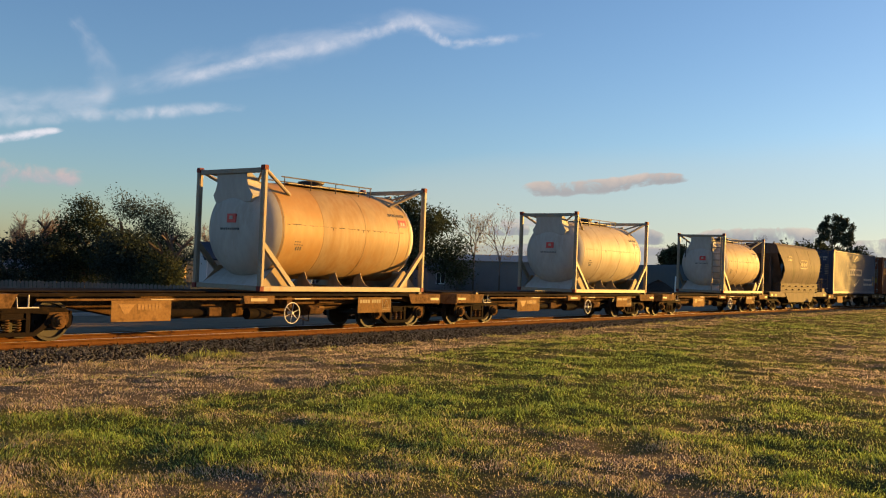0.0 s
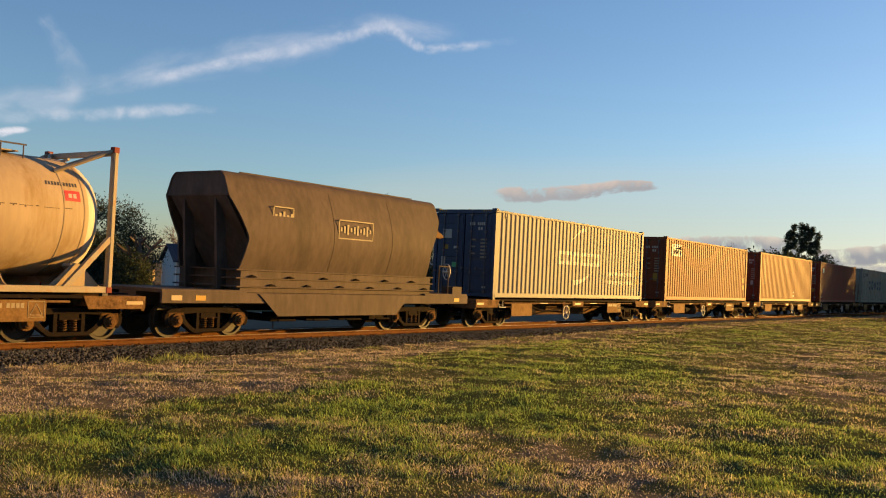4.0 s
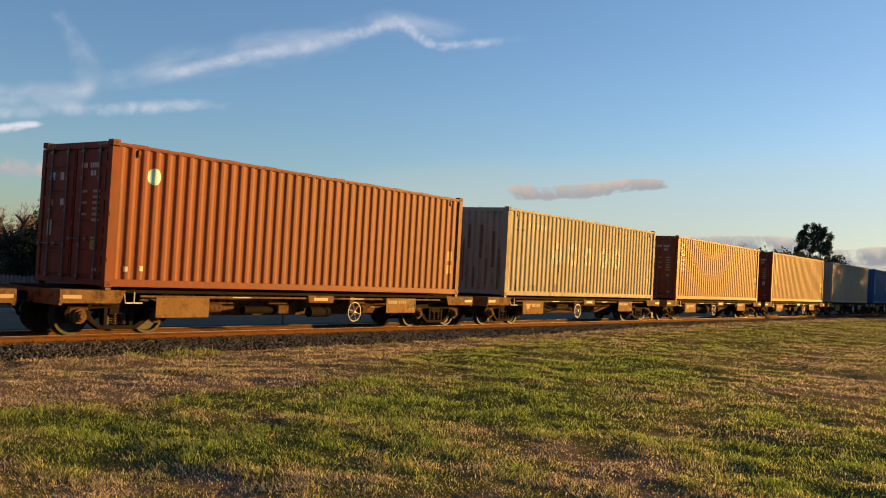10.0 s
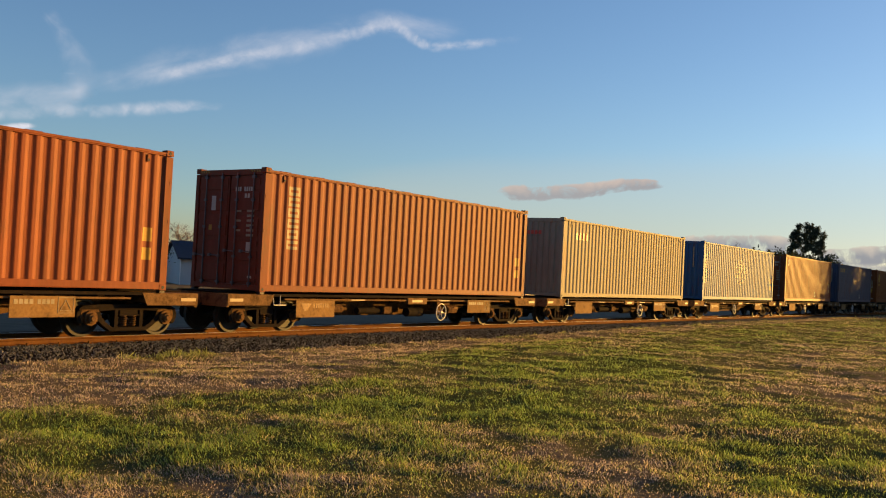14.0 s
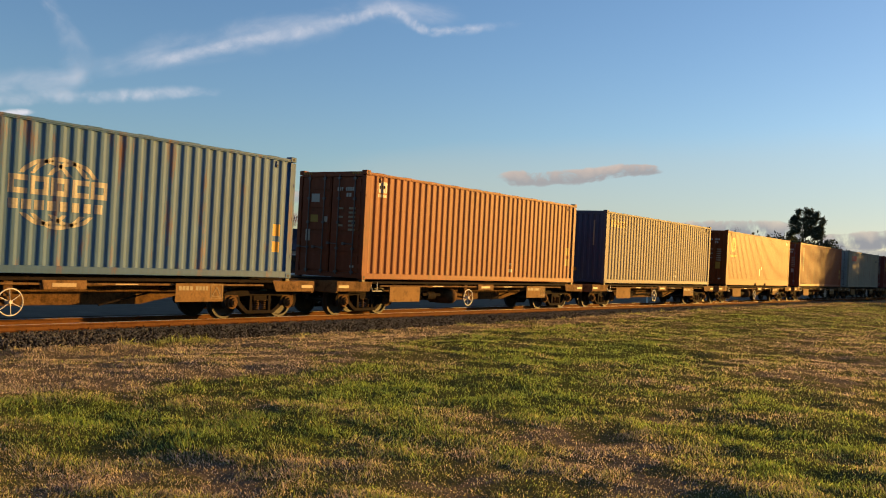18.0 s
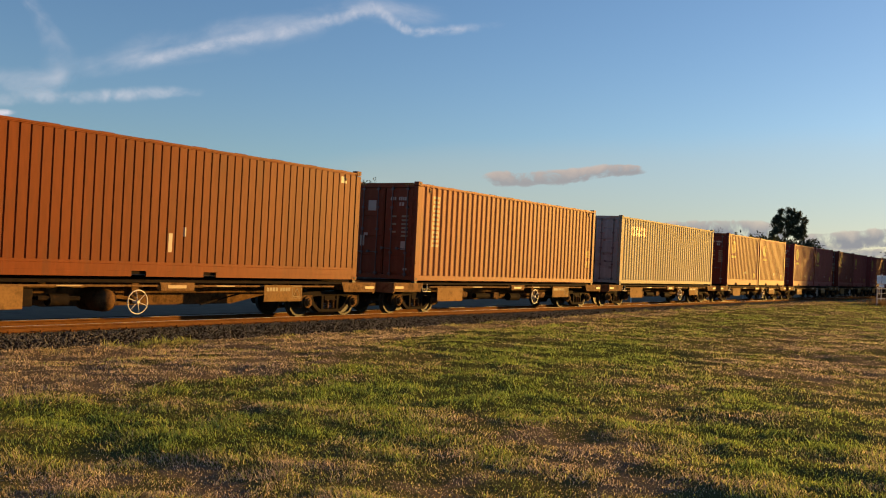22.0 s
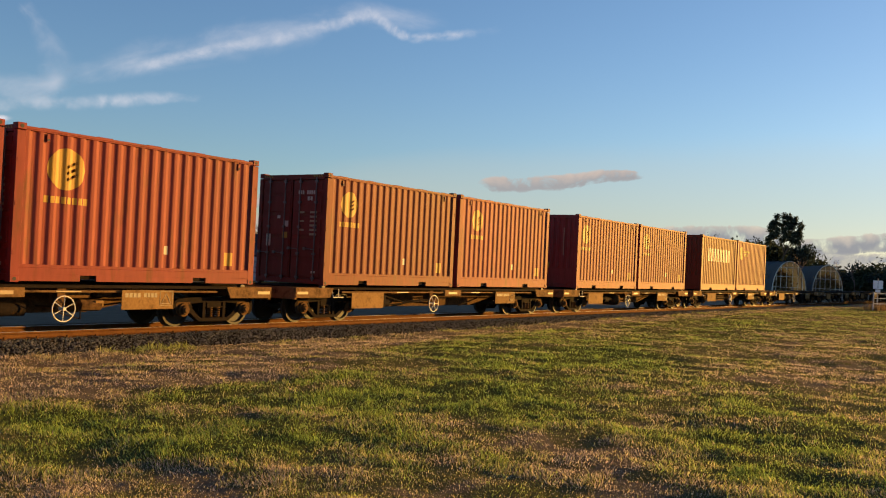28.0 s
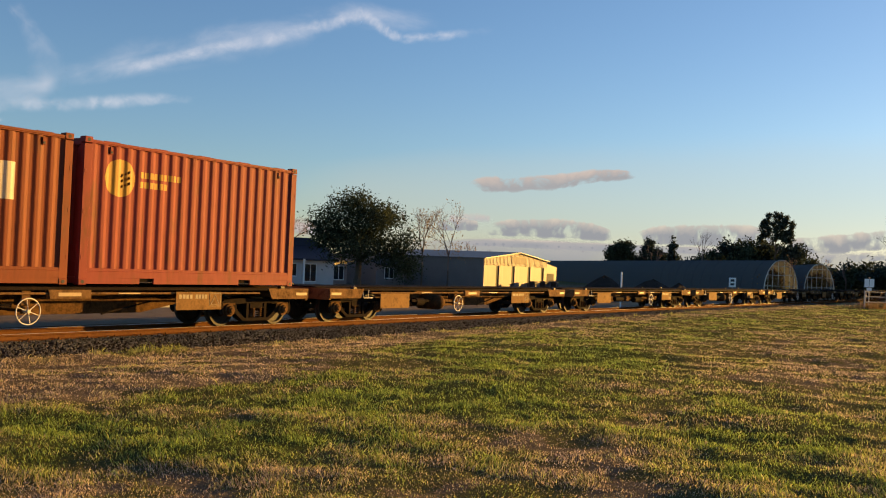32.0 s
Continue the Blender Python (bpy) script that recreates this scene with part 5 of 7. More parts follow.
def hopper_side(k=0.0, n=18):
    """Half of the body's outline, from the top to the foot, k metres inside the skin."""
    key_z = [3.80, 3.74, 3.55, 3.24, 2.80, 2.35, 1.95, 1.55]
    key_y = [0.78, 0.90, 0.98, 1.11, 1.24, 1.28, 1.20, 1.05]
    z = np.concatenate([np.linspace(3.80, 3.60, 4)[:-1], np.linspace(3.60, 1.55, n)])
    y = np.interp(z, key_z[::-1], key_y[::-1])
    y[1:-1] = (y[:-2] + 2 * y[1:-1] + y[2:]) / 4
    return [(float(a) - k, float(b) - (k if i == 0 else 0)) for i, (a, b) in enumerate(zip(y, z))]


def rim(z):
    """How far the side's end edge lies back from the upper end sheet."""
    return float(np.interp(z, [1.5, 2.3, 3.24, 3.8], [0.45, 0.55, 0.0, 0.0]))


HA, HB = 1.75, 10.0


def hopper_shell(bm):
    loops = []
    for x, s, d, k in ((HA, 1, 0.4, 0.05), (HA, 1, 0, 0.05), (HA, 1, 0, 0.0), (HB, -1, 0, 0.0), (HB, -1, 0, 0.05), (HB, -1, 0.4, 0.05)):
        h = hopper_side(k)
        loops.append([bm.verts.new((x + s * (d + rim(b)), -a, b)) for a, b in h[::-1]] + [bm.verts.new((x + s * (d + rim(b)), a, b)) for a, b in h])
    for p, q in zip(loops, loops[1:]):
        for i in range(len(p) - 1):
            bm.faces.new((p[i], p[i + 1], q[i + 1], q[i]))
    bm.faces.new((loops[2][0], loops[2][-1], loops[3][-1], loops[3][0]))


def make_hopper(x):
    h = thing("hopper_wagon", "dusty olive-brown round-sided steel hopper wagon", "rail wagon", "wagons of the train")
    # lengths run from the wagon's leading end
    bd = part("body", mesh_of("hopper_body", hopper_shell, smooth=True), M_HOP, h, "rounded dusty hopper body")
    lw = part("lower_side", mesh_of("hopper_lower", lambda bm: box(bm, 2.25, 9.75, -1.07, 1.07, 1.02, 1.56), 0.012), M_HOP, bd, "upright plate below the rounded side")
    for z, d in ((1.55, 1.10), (1.36, 1.10), (1.16, 1.13)):
        part("side_ledge", mesh_of("hopper_ledge", lambda bm: box(bm, 2.1, 9.85, -1.0, 1.0, -0.018, 0.018), 0.006), M_HOP, lw, "", (0, 0, z)).scale = (1, d, 1)
    for xx in (5.2, 7.6):
        part("weld_seam", mesh_of("hopper_seam", lambda bm: [tube(bm, (0, -a0 - 0.002, b0), (0, -a1 - 0.002, b1), 0.005, seg=4) for (a0, b0), (a1, b1) in zip(hopper_side()[3:], hopper_side()[4:])], smooth=True), M_HOP, bd, "", (xx, 0, 0))
    for x0, s in ((HA, 1), (HB, -1)):
        def upper(bm, x0=x0, s=s):
            hh = [(a - 0.04, b) for a, b in hopper_side() if b > 3.2]
            prism(bm, [(-a, b) for a, b in hh[::-1]] + [(a, b) for a, b in hh], x0 + s * 0.02, x0 + s * 0.05, "x")
        part("end_sheet", mesh_of("end_sheet_%d" % s, upper), M_HOP, bd, "flat upper end sheet")
        part("end_slope", mesh_of("end_slope_%d" % s, lambda bm: prism(bm, [(x0 + s * 0.05, 3.30), (x0 + s * 0.05, 3.22), (x0 + s * 1.45, 1.30), (x0 + s * 1.50, 1.36)], -0.98, 0.98), 0.005), M_HOP, bd, "sloping end sheet")
        for y in (-0.55, 0.55):
            part("end_strut", mesh_of("end_strut_%d" % s, lambda bm: prism(bm, [(x0 + s * 0.08, 3.2), (x0 + s * 0.35, 3.0), (x0 + s * 0.6, 1.06), (x0 + s * 0.25, 1.06)], -0.04, 0.04)), M_HOP, bd, "", (0, y, 0))
    part("roof_walk", mesh_of("roof_walk", lambda bm: (box(bm, 2.6, 9.4, -0.5, -0.44, 3.80, 3.87), box(bm, 2.6, 9.4, 0.44, 0.5, 3.80, 3.87), box(bm, 2.8, 9.2, -0.25, 0.25, 3.80, 3.85)), 0.01), M_HOP, bd)
    part("end_chute", mesh_of("end_chute", lambda bm: prism(bm, [(9.9, 3.1), (10.55, 2.85), (10.6, 2.78), (10.4, 2.74), (9.9, 2.78)], -0.9, -0.5), 0.01), M_BOARD, bd)
    for x0, x1, z0, z1 in ((3.05, 3.75, 2.62, 3.10), (5.35, 6.75, 2.45, 2.95)):
        def frame_marks(bm, x0=x0, x1=x1, z0=z0, z1=z1):
            for a, b, c_, d in ((x0, x1, z0, z0 + 0.03), (x0, x1, z1 - 0.03, z1), (x0, x0 + 0.03, z0, z1), (x1 - 0.03, x1, z0, z1)):
                box(bm, a, b, -1.268, -1.262, c_, d)
            n = int((x1 - x0) / 0.13)
            for i in range(n):
                hh = 0.10 + 0.08 * ((i * 7) % 3)
                box(bm, x0 + 0.07 + i * 0.13, x0 + 0.14 + i * 0.13, -1.268, -1.262, (z0 + z1) / 2 - hh / 2, (z0 + z1) / 2 + hh / 2)
        part("worn_sign", mesh_of("worn_sign_%d" % (x0 * 10), frame_marks), M_BOARDTXT, bd, "worn pale sign of unreadable bars", (0, 0.05 if z0 > 2.6 else 0.0, 0), (0, 0, 0))
    for i in range(12):
        part("deck_bracket", mesh_of("deck_bracket", lambda bm: prism(bm, [(-0.13, 1.18), (0.13, 1.18), (0.08, 1.215), (-0.02, 1.235)], -1.14, -1.06), 0.004), M_UNDER, h, "", (2.6 + i * 0.62, 0, 0.0 if i % 2 else 0.20))
    part("walkway", mesh_of("hopper_deck", lambda bm: (box(bm, 0.0, 2.4, -1.15, 1.15, 1.0, 1.08), box(bm, 9.4, 11.66, -1.15, 1.15, 1.0, 1.08)), 0.008), M_HOP, h)
    part("side_sill", mesh_of("hopper_sill", lambda bm: (box(bm, 0.0, 11.66, -1.17, -1.10, 0.78, 1.02), box(bm, 0.0, 11.66, 1.10, 1.17, 0.78, 1.02), box(bm, 0.0, 11.66, -0.3, 0.3, 0.70, 1.0)), 0.008), M_HOP, h)
    for s in (-1, 1):
        part("discharge_apron", mesh_of("apron_h_%d" % s, lambda bm: prism(bm, [(2.75, 1.0), (8.6, 1.0), (8.0, 0.47), (3.4, 0.47)], s * 1.20, s * 1.17), 0.004), M_HOP, h)
    for i in range(4):
        part("bottom_gate", mesh_of("bottom_gate", lambda bm: (box(bm, -0.35, 0.35, -0.8, 0.8, 0.32, 0.46), tube(bm, (-0.3, -1.0, 0.36), (0.3, -1.0, 0.36), 0.03, seg=6)), 0.008), M_UNDER, h, "", (3.9 + i * 1.25, 0, 0))
    for xx in (0.25, 0.9, 10.9):
        part("safety_tag", mesh_of("safety_tag", lambda bm: box(bm, 0, 0.28, -1.176, -1.170, 0.84, 0.95)), M_YEL if xx != 0.25 else M_REFL, h, "", (xx, 0, 0))
    make_hand_wheel(h, (11.62, -0.35, 1.75), (0, 0, 62), "cream-white hand wheel")
    part("wheel_stand", mesh_of("wheel_stand", lambda bm: (tube(bm, (11.45, -0.2, 1.05), (11.45, -0.2, 1.8), 0.04, seg=8), box(bm, 10.9, 11.4, -1.1, -0.7, 1.08, 1.3), tube(bm, (10.6, -1.12, 1.08), (10.6, -1.12, 1.9), 0.02, seg=6), tube(bm, (10.1, -1.12, 1.08), (10.1, -1.12, 1.9), 0.02, seg=6), tube(bm, (10.1, -1.12, 1.9), (10.6, -1.12, 1.9), 0.02, seg=6)), smooth=True), M_HOP, h)
    for xx, tn in ((0.02, 0), (11.64, 180)):
        part("coupler", mesh_of("coupler", None), M_UNDER, h, "dark automatic coupler", (xx, 0, 0), (0, 0, tn))
    for xx in (1.55, 9.25):
        make_bogie(h, xx)
    MOVING.append((h, x, 0))


make_hopper(-13.05)

Y_STICK = (-0.86, -0.62, 0.86, 1.22, M_YEL, "yellow_sticker")
W_STICK = (0.72, 0.88, 0.98, 1.30, M_WHITE, "white_sticker")


def star_marks(cx, cz, r, small=True):
    """A yellow disc with three dark slanted strokes, and a row of bars under it."""
    m = [(disc(cx, cz, r), M_YEL, "yellow_disc")]
    if small:
        m.append((row(cx - r * 1.1, cz - r - 0.26, r * 2.4, 0.13, 8), M_YEL, "stencil_bar"))
    return m


def strokes(cx, cz, r):
    out = []
    for i in range(3):
        z = cz + (i - 1.4) * r * 0.30
        out.append((cx + r * 0.0, cx + r * 0.62, lambda x, z=z: [(z + (x - cx) * 0.45 - r * 0.28 + 0.05, z + (x - cx) * 0.45 - r * 0.28 + 0.05 + r * 0.15)]))
    return [(out, M_RED, "dark_stroke")]


def ring_mark(cx, cz):
    s = disc(cx, cz, 0.68, 0.60)
    def upper(fn):
        return lambda x: [(max(a, cz + 0.33), b) for a, b in fn(x) if b > cz + 0.33]

    def lower(fn):
        return lambda x: [(a, min(b, cz - 0.40)) for a, b in fn(x) if a < cz - 0.40]
    out = []
    for half in (upper, lower):
        for arc in (s, disc(cx - 0.28, cz, 0.62, 0.54), disc(cx + 0.28, cz, 0.62, 0.54)):
            out += [(a, b, half(f)) for a, b, f in arc]
    for i in range(5):
        out += hollow(cx - 1.0 + i * 0.42, cx - 0.64 + i * 0.42, cz - 0.05, cz + 0.29, 0.10, i in (0, 3))
    out += row(cx - 0.98, cz - 0.33, 2.0, 0.18, 8, 0.3)
    return out


def swoosh():
    out = hollow(4.45, 4.95, 1.27, 1.76, 0.12, True) + hollow(5.0, 5.55, 1.27, 1.76, 0.13) + hollow(5.6, 6.1, 1.27, 1.76, 0.13)
    out += hollow(6.35, 6.85, 1.27, 1.76, 0.12, True) + hollow(6.9, 7.4, 1.27, 1.76, 0.12, True) + hollow(7.45, 7.97, 1.27, 1.76, 0.13)
    out.append((5.05, 6.58, lambda x: [(1.9 + 0.66 * math.sin((x - 5.05) / 1.53 * 1.5), 1.9 + 0.68 * math.sin((x - 5.05) / 1.53 * 1.57) + 0.20 * (x - 5.05) / 1.53 - 0.06)]))
    out.append((5.75, 7.35, lambda x: [(0.52 + 0.55 * ((x - 5.75) / 1.6) ** 2, 0.70 + 0.38 * ((x - 5.75) / 1.6) ** 2 - 0.0)]))
    out += row(8.75, 0.95, 2.4, 0.15, 12) + row(8.75, 0.60, 2.5, 0.15, 13)
    return out


SIX = stack(0.80, 2.55, 0.42, 1.56, 6)
TAILS = [(row(11.55, 1.0, 0.22, 0.28, 1, 0.0) + row(11.55, 0.62, 0.22, 0.25, 1, 0.0), M_YEL, "yellow_sticker")]
PATCH = [(block(7.6, 7.75, 0.32, 0.42) + block(7.62, 7.7, 0.55, 0.62), M_WHITE, "small_patch")]


def put40(k, label, paint_m, end, marks=(), plates=(), wheel=5.25, tank=False, logo=True, **kw):
    w = make_wagon(k, wheel, tank, logo)
    MOVING.append((w, k * PITCH, 0))
    c = make_container("shipping_container", label, 12.192, paint_m, end, 0, marks, plates, **kw)
    MOVING.append((c, k * PITCH, BED))


put40(0, "navy blue forty-foot container with pale painted markings", M_NAVY, "doors", [(swoosh(), M_WHITE, "painted_marking")] + TAILS,
      id_plates([(0.50, 0.86, 1.92, 2.22, M_WHITE, "painted_marking"), (0.62, 0.76, 1.55, 1.70, M_YEL, "warning_sticker"), (0.22, 0.40, 1.58, 1.66, M_WHITE, "white_sticker"), (0.22, 0.44, 0.96, 1.12, mat("green_sticker", (0.05, 0.30, 0.10), 0.5), "green_sticker"), W_STICK]), 5.25, False, False)
put40(1, "orange-red forty-foot container with a navy and yellow panel", M_OCHRE, "doors",
      [(block(0.95, 2.02, 2.05, 2.62), M_BLUEL, "navy_panel"), (row(1.0, 2.16, 0.98, 0.17, 6), M_WHITE, "stencil_bar"), ([(1.12, 2.0, lambda x: [(2.40 - 0.02, 2.40 + 0.16 * (x - 1.1))])], M_YEL, "yellow_beam"), (block(0.73, 0.93, 2.05, 2.60), M_WHITE, "white_tower")] + TAILS,
      id_plates([Y_STICK, W_STICK, (0.62, 0.92, 2.0, 2.22, M_WHITE, "painted_marking"), (0.66, 0.78, 1.45, 1.58, M_YEL, "warning_sticker")]), 5.28, True, False)
put40(2, "rust-orange forty-foot container with a downward row of white blocks", M_OCHRE, "doors", [(SIX, M_DULLW, "painted_marking")] + PATCH,
      id_plates([W_STICK, (0.45, 0.60, 1.9, 2.25, M_WHITE, "painted_marking"), (-0.80, -0.66, 0.95, 1.2, M_WHITE, "white_sticker"), (0.52, 0.62, 1.42, 1.55, M_YEL, "warning_sticker")]), 7.5, False, False)
put40(3, "red forty-foot container with a small pale blue disc", M_ORANGE, "doors", [(disc(1.04, 2.28, 0.17), M_CYAN, "blue_disc"), (block(0.42, 0.52, 0.32, 0.42) + block(0.8, 0.9, 0.34, 0.44), M_WHITE, "small_patch")] + TAILS,
      id_plates([(0.70, 0.86, 2.12, 2.28, M_CYAN, "blue_disc"), (0.38, 0.50, 2.12, 2.28, M_WHITE, "white_disc"), (-0.86, -0.66, 0.72, 0.98, M_YEL, "yellow_sticker"), W_STICK, (0.72, 0.84, 1.6, 1.72, M_YEL, "warning_sticker"), (0.34, 0.46, 1.6, 1.74, M_WHITE, "white_sticker")]), 7.5, False, False)
rings = []
for a, b in ((3.05, 3.85), (4.28, 5.12), (5.58, 6.30), (6.85, 7.62), (7.98, 8.82)):
    rings += disc((a + b) / 2, 1.515, (b - a) / 2, (b - a) * 0.24)
streak_rnd = random.Random(44)
streaks = []
for i in range(26):
    x = streak_rnd.uniform(0.4, 11.8)
    z = streak_rnd.choice((0.17, 0.17, 0.17, streak_rnd.uniform(0.3, 2.2)))
    streaks += block(x, x + streak_rnd.uniform(0.02, 0.06), z, z + streak_rnd.uniform(0.12, 0.42))
put40(4, "rust-streaked white forty-foot container with faded dark blocks", M_RUSTWHITE, "ribs", [(rings, M_WORNBLUE, "faded_marking"), (streaks, M_OLDRUST, "rust_streak"), (disc(0.85, 2.42, 0.17, 0.12) + row(0.55, 2.16, 0.7, 0.09, 5) + row(1.35, 2.27, 1.35, 0.24, 4, 0.3), M_INK, "faded_marking")] + TAILS,
      [(0.70, 0.85, 2.5, 2.65, M_YEL, "warning_sticker")] + [(ey, ey + ew, ez, ez + eh, M_OLDRUST, "rust_streak") for ey, ew, ez, eh in
       ((-0.95, 0.06, 0.2, 1.3), (-0.74, 0.09, 0.9, 1.2), (-0.48, 0.05, 0.3, 0.9), (-0.25, 0.08, 1.2, 1.1), (0.0, 0.06, 0.2, 0.7), (0.22, 0.10, 1.5, 0.8), (0.45, 0.05, 0.4, 1.4), (0.72, 0.07, 0.2, 0.8), (0.92, 0.05, 1.0, 1.1))], 5.27, False, True)
put40(5, "rust-orange forty-foot container with three white blocks reading downwards", M_OCHRE, "doors", [(hollow(0.52, 0.92, 2.18, 2.55, 0.09, True) + hollow(0.50, 0.94, 1.78, 2.10, 0.085, True) + hollow(0.50, 0.95, 1.35, 1.70, 0.11), M_WHITE, "painted_marking")] + TAILS,
      id_plates([(0.52, 0.64, 2.02, 2.26, M_WHITE, "painted_marking"), (0.66, 0.78, 2.02, 2.26, M_WHITE, "painted_marking"), (0.36, 0.50, 2.02, 2.26, M_WHITE, "painted_marking"), (0.30, 0.40, 2.42, 2.56, M_WHITE, "painted_marking"), (0.50, 0.82, 1.46, 1.62, M_YEL, "yellow_sticker"), (-0.84, -0.70, 1.02, 1.12, M_YEL, "yellow_sticker"), W_STICK]), 5.2, True, True)
put40(6, "orange forty-foot container with a downward row of white blocks", M_ORANGE, "doors", [(SIX, M_DULLW, "painted_marking")] + TAILS,
      id_plates([(0.45, 0.60, 1.9, 2.25, M_WHITE, "painted_marking"), (-0.82, -0.68, 0.9, 1.15, M_WHITE, "white_sticker"), (0.55, 0.66, 1.42, 1.55, M_YEL, "warning_sticker")]), 7.4, False, True)
put40(7, "cream forty-foot container with a plain ribbed end", M_CREAM, "ribs", [(row(1.05, 2.16, 1.05, 0.26, 4), M_ORL, "red_marking")],
      [(-0.3 + i * 0.16, -0.18 + i * 0.16, 2.28, 2.42, M_ORL, "red_marking") for i in range(4)], 7.3, False, False)
put40(8, "blue forty-foot container with a pale ring of painted shapes", M_SKYBLUE, "ribs", [(ring_mark(6.0, 1.52), M_PALEW, "painted_marking"), (stack(0.30, 2.30, 0.24, 1.55, 6, 0.3), M_WHITE, "painted_marking")] + TAILS,
      [(-0.05, 0.07, 2.1, 2.24, M_YEL, "warning_sticker"), (-0.72, -0.66, 1.6, 2.6, M_BOARDTXT, "stencil_bar")], 5.15, False, True)
put40(9, "red-orange forty-foot container with a small blue label", M_OCHRE, "doors", [(block(0.56, 0.95, 2.36, 2.66), M_BLUEL, "blue_label"), (block(0.62, 0.88, 2.47, 2.55), M_YEL, "yellow_stroke"), (row(0.56, 2.24, 0.4, 0.08, 4), M_WHITE, "stencil_bar")] + PATCH + TAILS,
      id_plates([(0.42, 0.72, 2.05, 2.28, M_WHITE, "painted_marking"), (0.45, 0.72, 1.5, 1.7, M_YEL, "yellow_sticker"), (0.1, 0.22, 1.5, 1.66, M_WHITE, "white_sticker"), W_STICK]), 5.2, True, False)
# one navy box: the side's colour carries the sheen, the end stays dark
put40(10, "navy forty-foot container with yellow blocks, sun sheen greyed into its side", M_DKBLUE, "ribs", [(sum((hollow(0.45 + i * 0.30, 0.70 + i * 0.30, 2.28, 2.56, 0.08, i == 3) for i in range(5)), []), M_YEL, "yellow_marking")] + PATCH,
      [(-0.72, -0.66, 1.5, 2.5, M_BOARDTXT, "stencil_bar"), (0.02, 0.14, 0.45, 0.58, M_YEL, "warning_sticker")], 5.23, False, False, end_m=M_NAVY)
put40(11, "orange-red smooth-sided forty-foot container with a yellow disc", M_SALMON, "ribs", star_marks(1.08, 2.17, 0.40) + strokes(1.08, 2.17, 0.40) + [(block(11.4, 11.62, 2.55, 2.72), M_WHITE, "white_sticker"), (block(5.9, 6.0, 0.55, 0.95) + block(6.3, 6.36, 0.9, 1.1), M_WHITE, "small_patch")],
      id_plates([Y_STICK, (0.40, 0.55, 0.75, 1.05, M_WHITE, "white_sticker"), (0.56, 0.68, 1.5, 1.68, M_WHITE, "white_disc")]), 5.2, True, False, tall=True, shallow=True)
put40(12, "rust-orange forty-foot container with a downward row of white blocks", M_OCHRE, "doors", [(SIX, M_DULLW, "painted_marking")] + TAILS,
      id_plates([(0.32, 0.62, 2.05, 2.36, M_WHITE, "white_sticker"), (0.60, 0.75, 1.3, 1.38, M_WHITE, "white_sticker"), (-0.82, -0.66, 0.9, 1.15, M_WHITE, "white_sticker"), W_STICK]), 7.45, False, False)
oo = []
for i in range(4):
    oo += hollow(1.20 + i * 0.41, 1.55 + i * 0.41, 2.10, 2.50, 0.12, i == 2)
put40(13, "cream forty-foot container with a red marking", M_CREAM, "doors", [(oo, M_ORL, "red_marking"), (row(10.6, 2.2, 0.9, 0.12, 9), M_INK, "stencil_bar")],
      [(0.62, 0.86, 2.3, 2.44, M_ORL, "red_marking"), (0.2, 0.42, 2.26, 2.40, M_ORL, "red_marking"), (0.42, 0.60, 1.52, 1.75, M_YEL, "yellow_sticker"), (0.80, 0.95, 1.0, 1.2, M_INK, "dark_sticker"), (0.45, 0.6, 0.98, 1.25, M_WHITE, "white_sticker")], 7.5, False, False, end_m=M_GREYWHITE)


def put20(k, boxes, wheel, tank=False, logo=False):
    w = make_wagon(k, wheel, tank, logo)
    MOVING.append((w, k * PITCH, 0))
    for (label, m, end, marks, plates), off in zip(boxes, (0.05, 6.36)):
        c = make_container("shipping_container", label, LC20, m, end, 0, marks, plates, tall=True)
        MOVING.append((c, k * PITCH + off, BED))


def starbox(cx, r=0.40, m=M_ROSE, end="doors", faint=False):
    return ("faded red twenty-foot container with a yellow disc", m, end, star_marks(cx, 2.16, r) + strokes(cx, 2.16, r) + [(block(5.15, 5.38, 0.42, 0.72), M_YEL, "yellow_sticker"), (block(3.45, 3.55, 0.62, 0.80), M_WHITE, "small_patch")],
            id_plates([(0.1, 0.28, 1.5, 1.66, M_WHITE, "white_sticker"), (0.4, 0.5, 1.72, 1.8, M_WHITE, "white_sticker"), (0.12, 0.3, 1.2, 1.36, M_YEL, "yellow_sticker"), W_STICK]) if end == "doors" else [(0.0, 0.18, 0.75, 1.0, M_YEL, "yellow_sticker")] + [(-0.62, -0.575, 2.3 - 0.1 * i, 2.36 - 0.1 * i, M_BOARDTXT, "stencil_bar") for i in range(11)])


put20(14, (starbox(1.08, 0.36, M_RED), starbox(1.2, 0.36, M_OCHRE)), 7.5)
put20(15, (starbox(0.95, 0.40, M_ROSE), starbox(1.05, 0.40, M_ROSE)), 7.5, False, True)
put20(16, (starbox(0.95, 0.34, M_RED), starbox(1.1, 0.34, M_ROSE)), 5.16)
put20(17, (starbox(0.78, 0.38, M_ROSE, "ribs"), starbox(0.9, 0.36, M_ROSE)), 5.3, True)
whites = []
for i in range(8):
    whites += block(1.08 + i * 0.505, 1.08 + i * 0.505 + 0.30, 1.55, 2.24)
put20(18, (("orange twenty-foot container with a broad white painted block", M_ORANGE, "ribs", [(whites, M_WHITE, "white_block")], []),
           ("faded red twenty-foot container with a yellow disc and bars", M_ROSE, "ribs", star_marks(0.87, 2.17, 0.38, False) + strokes(0.87, 2.17, 0.38) + [(row(1.36, 2.22, 1.1, 0.13, 9) + row(1.36, 2.02, 0.75, 0.13, 6), M_YEL, "stencil_bar")], [])), 5.35)
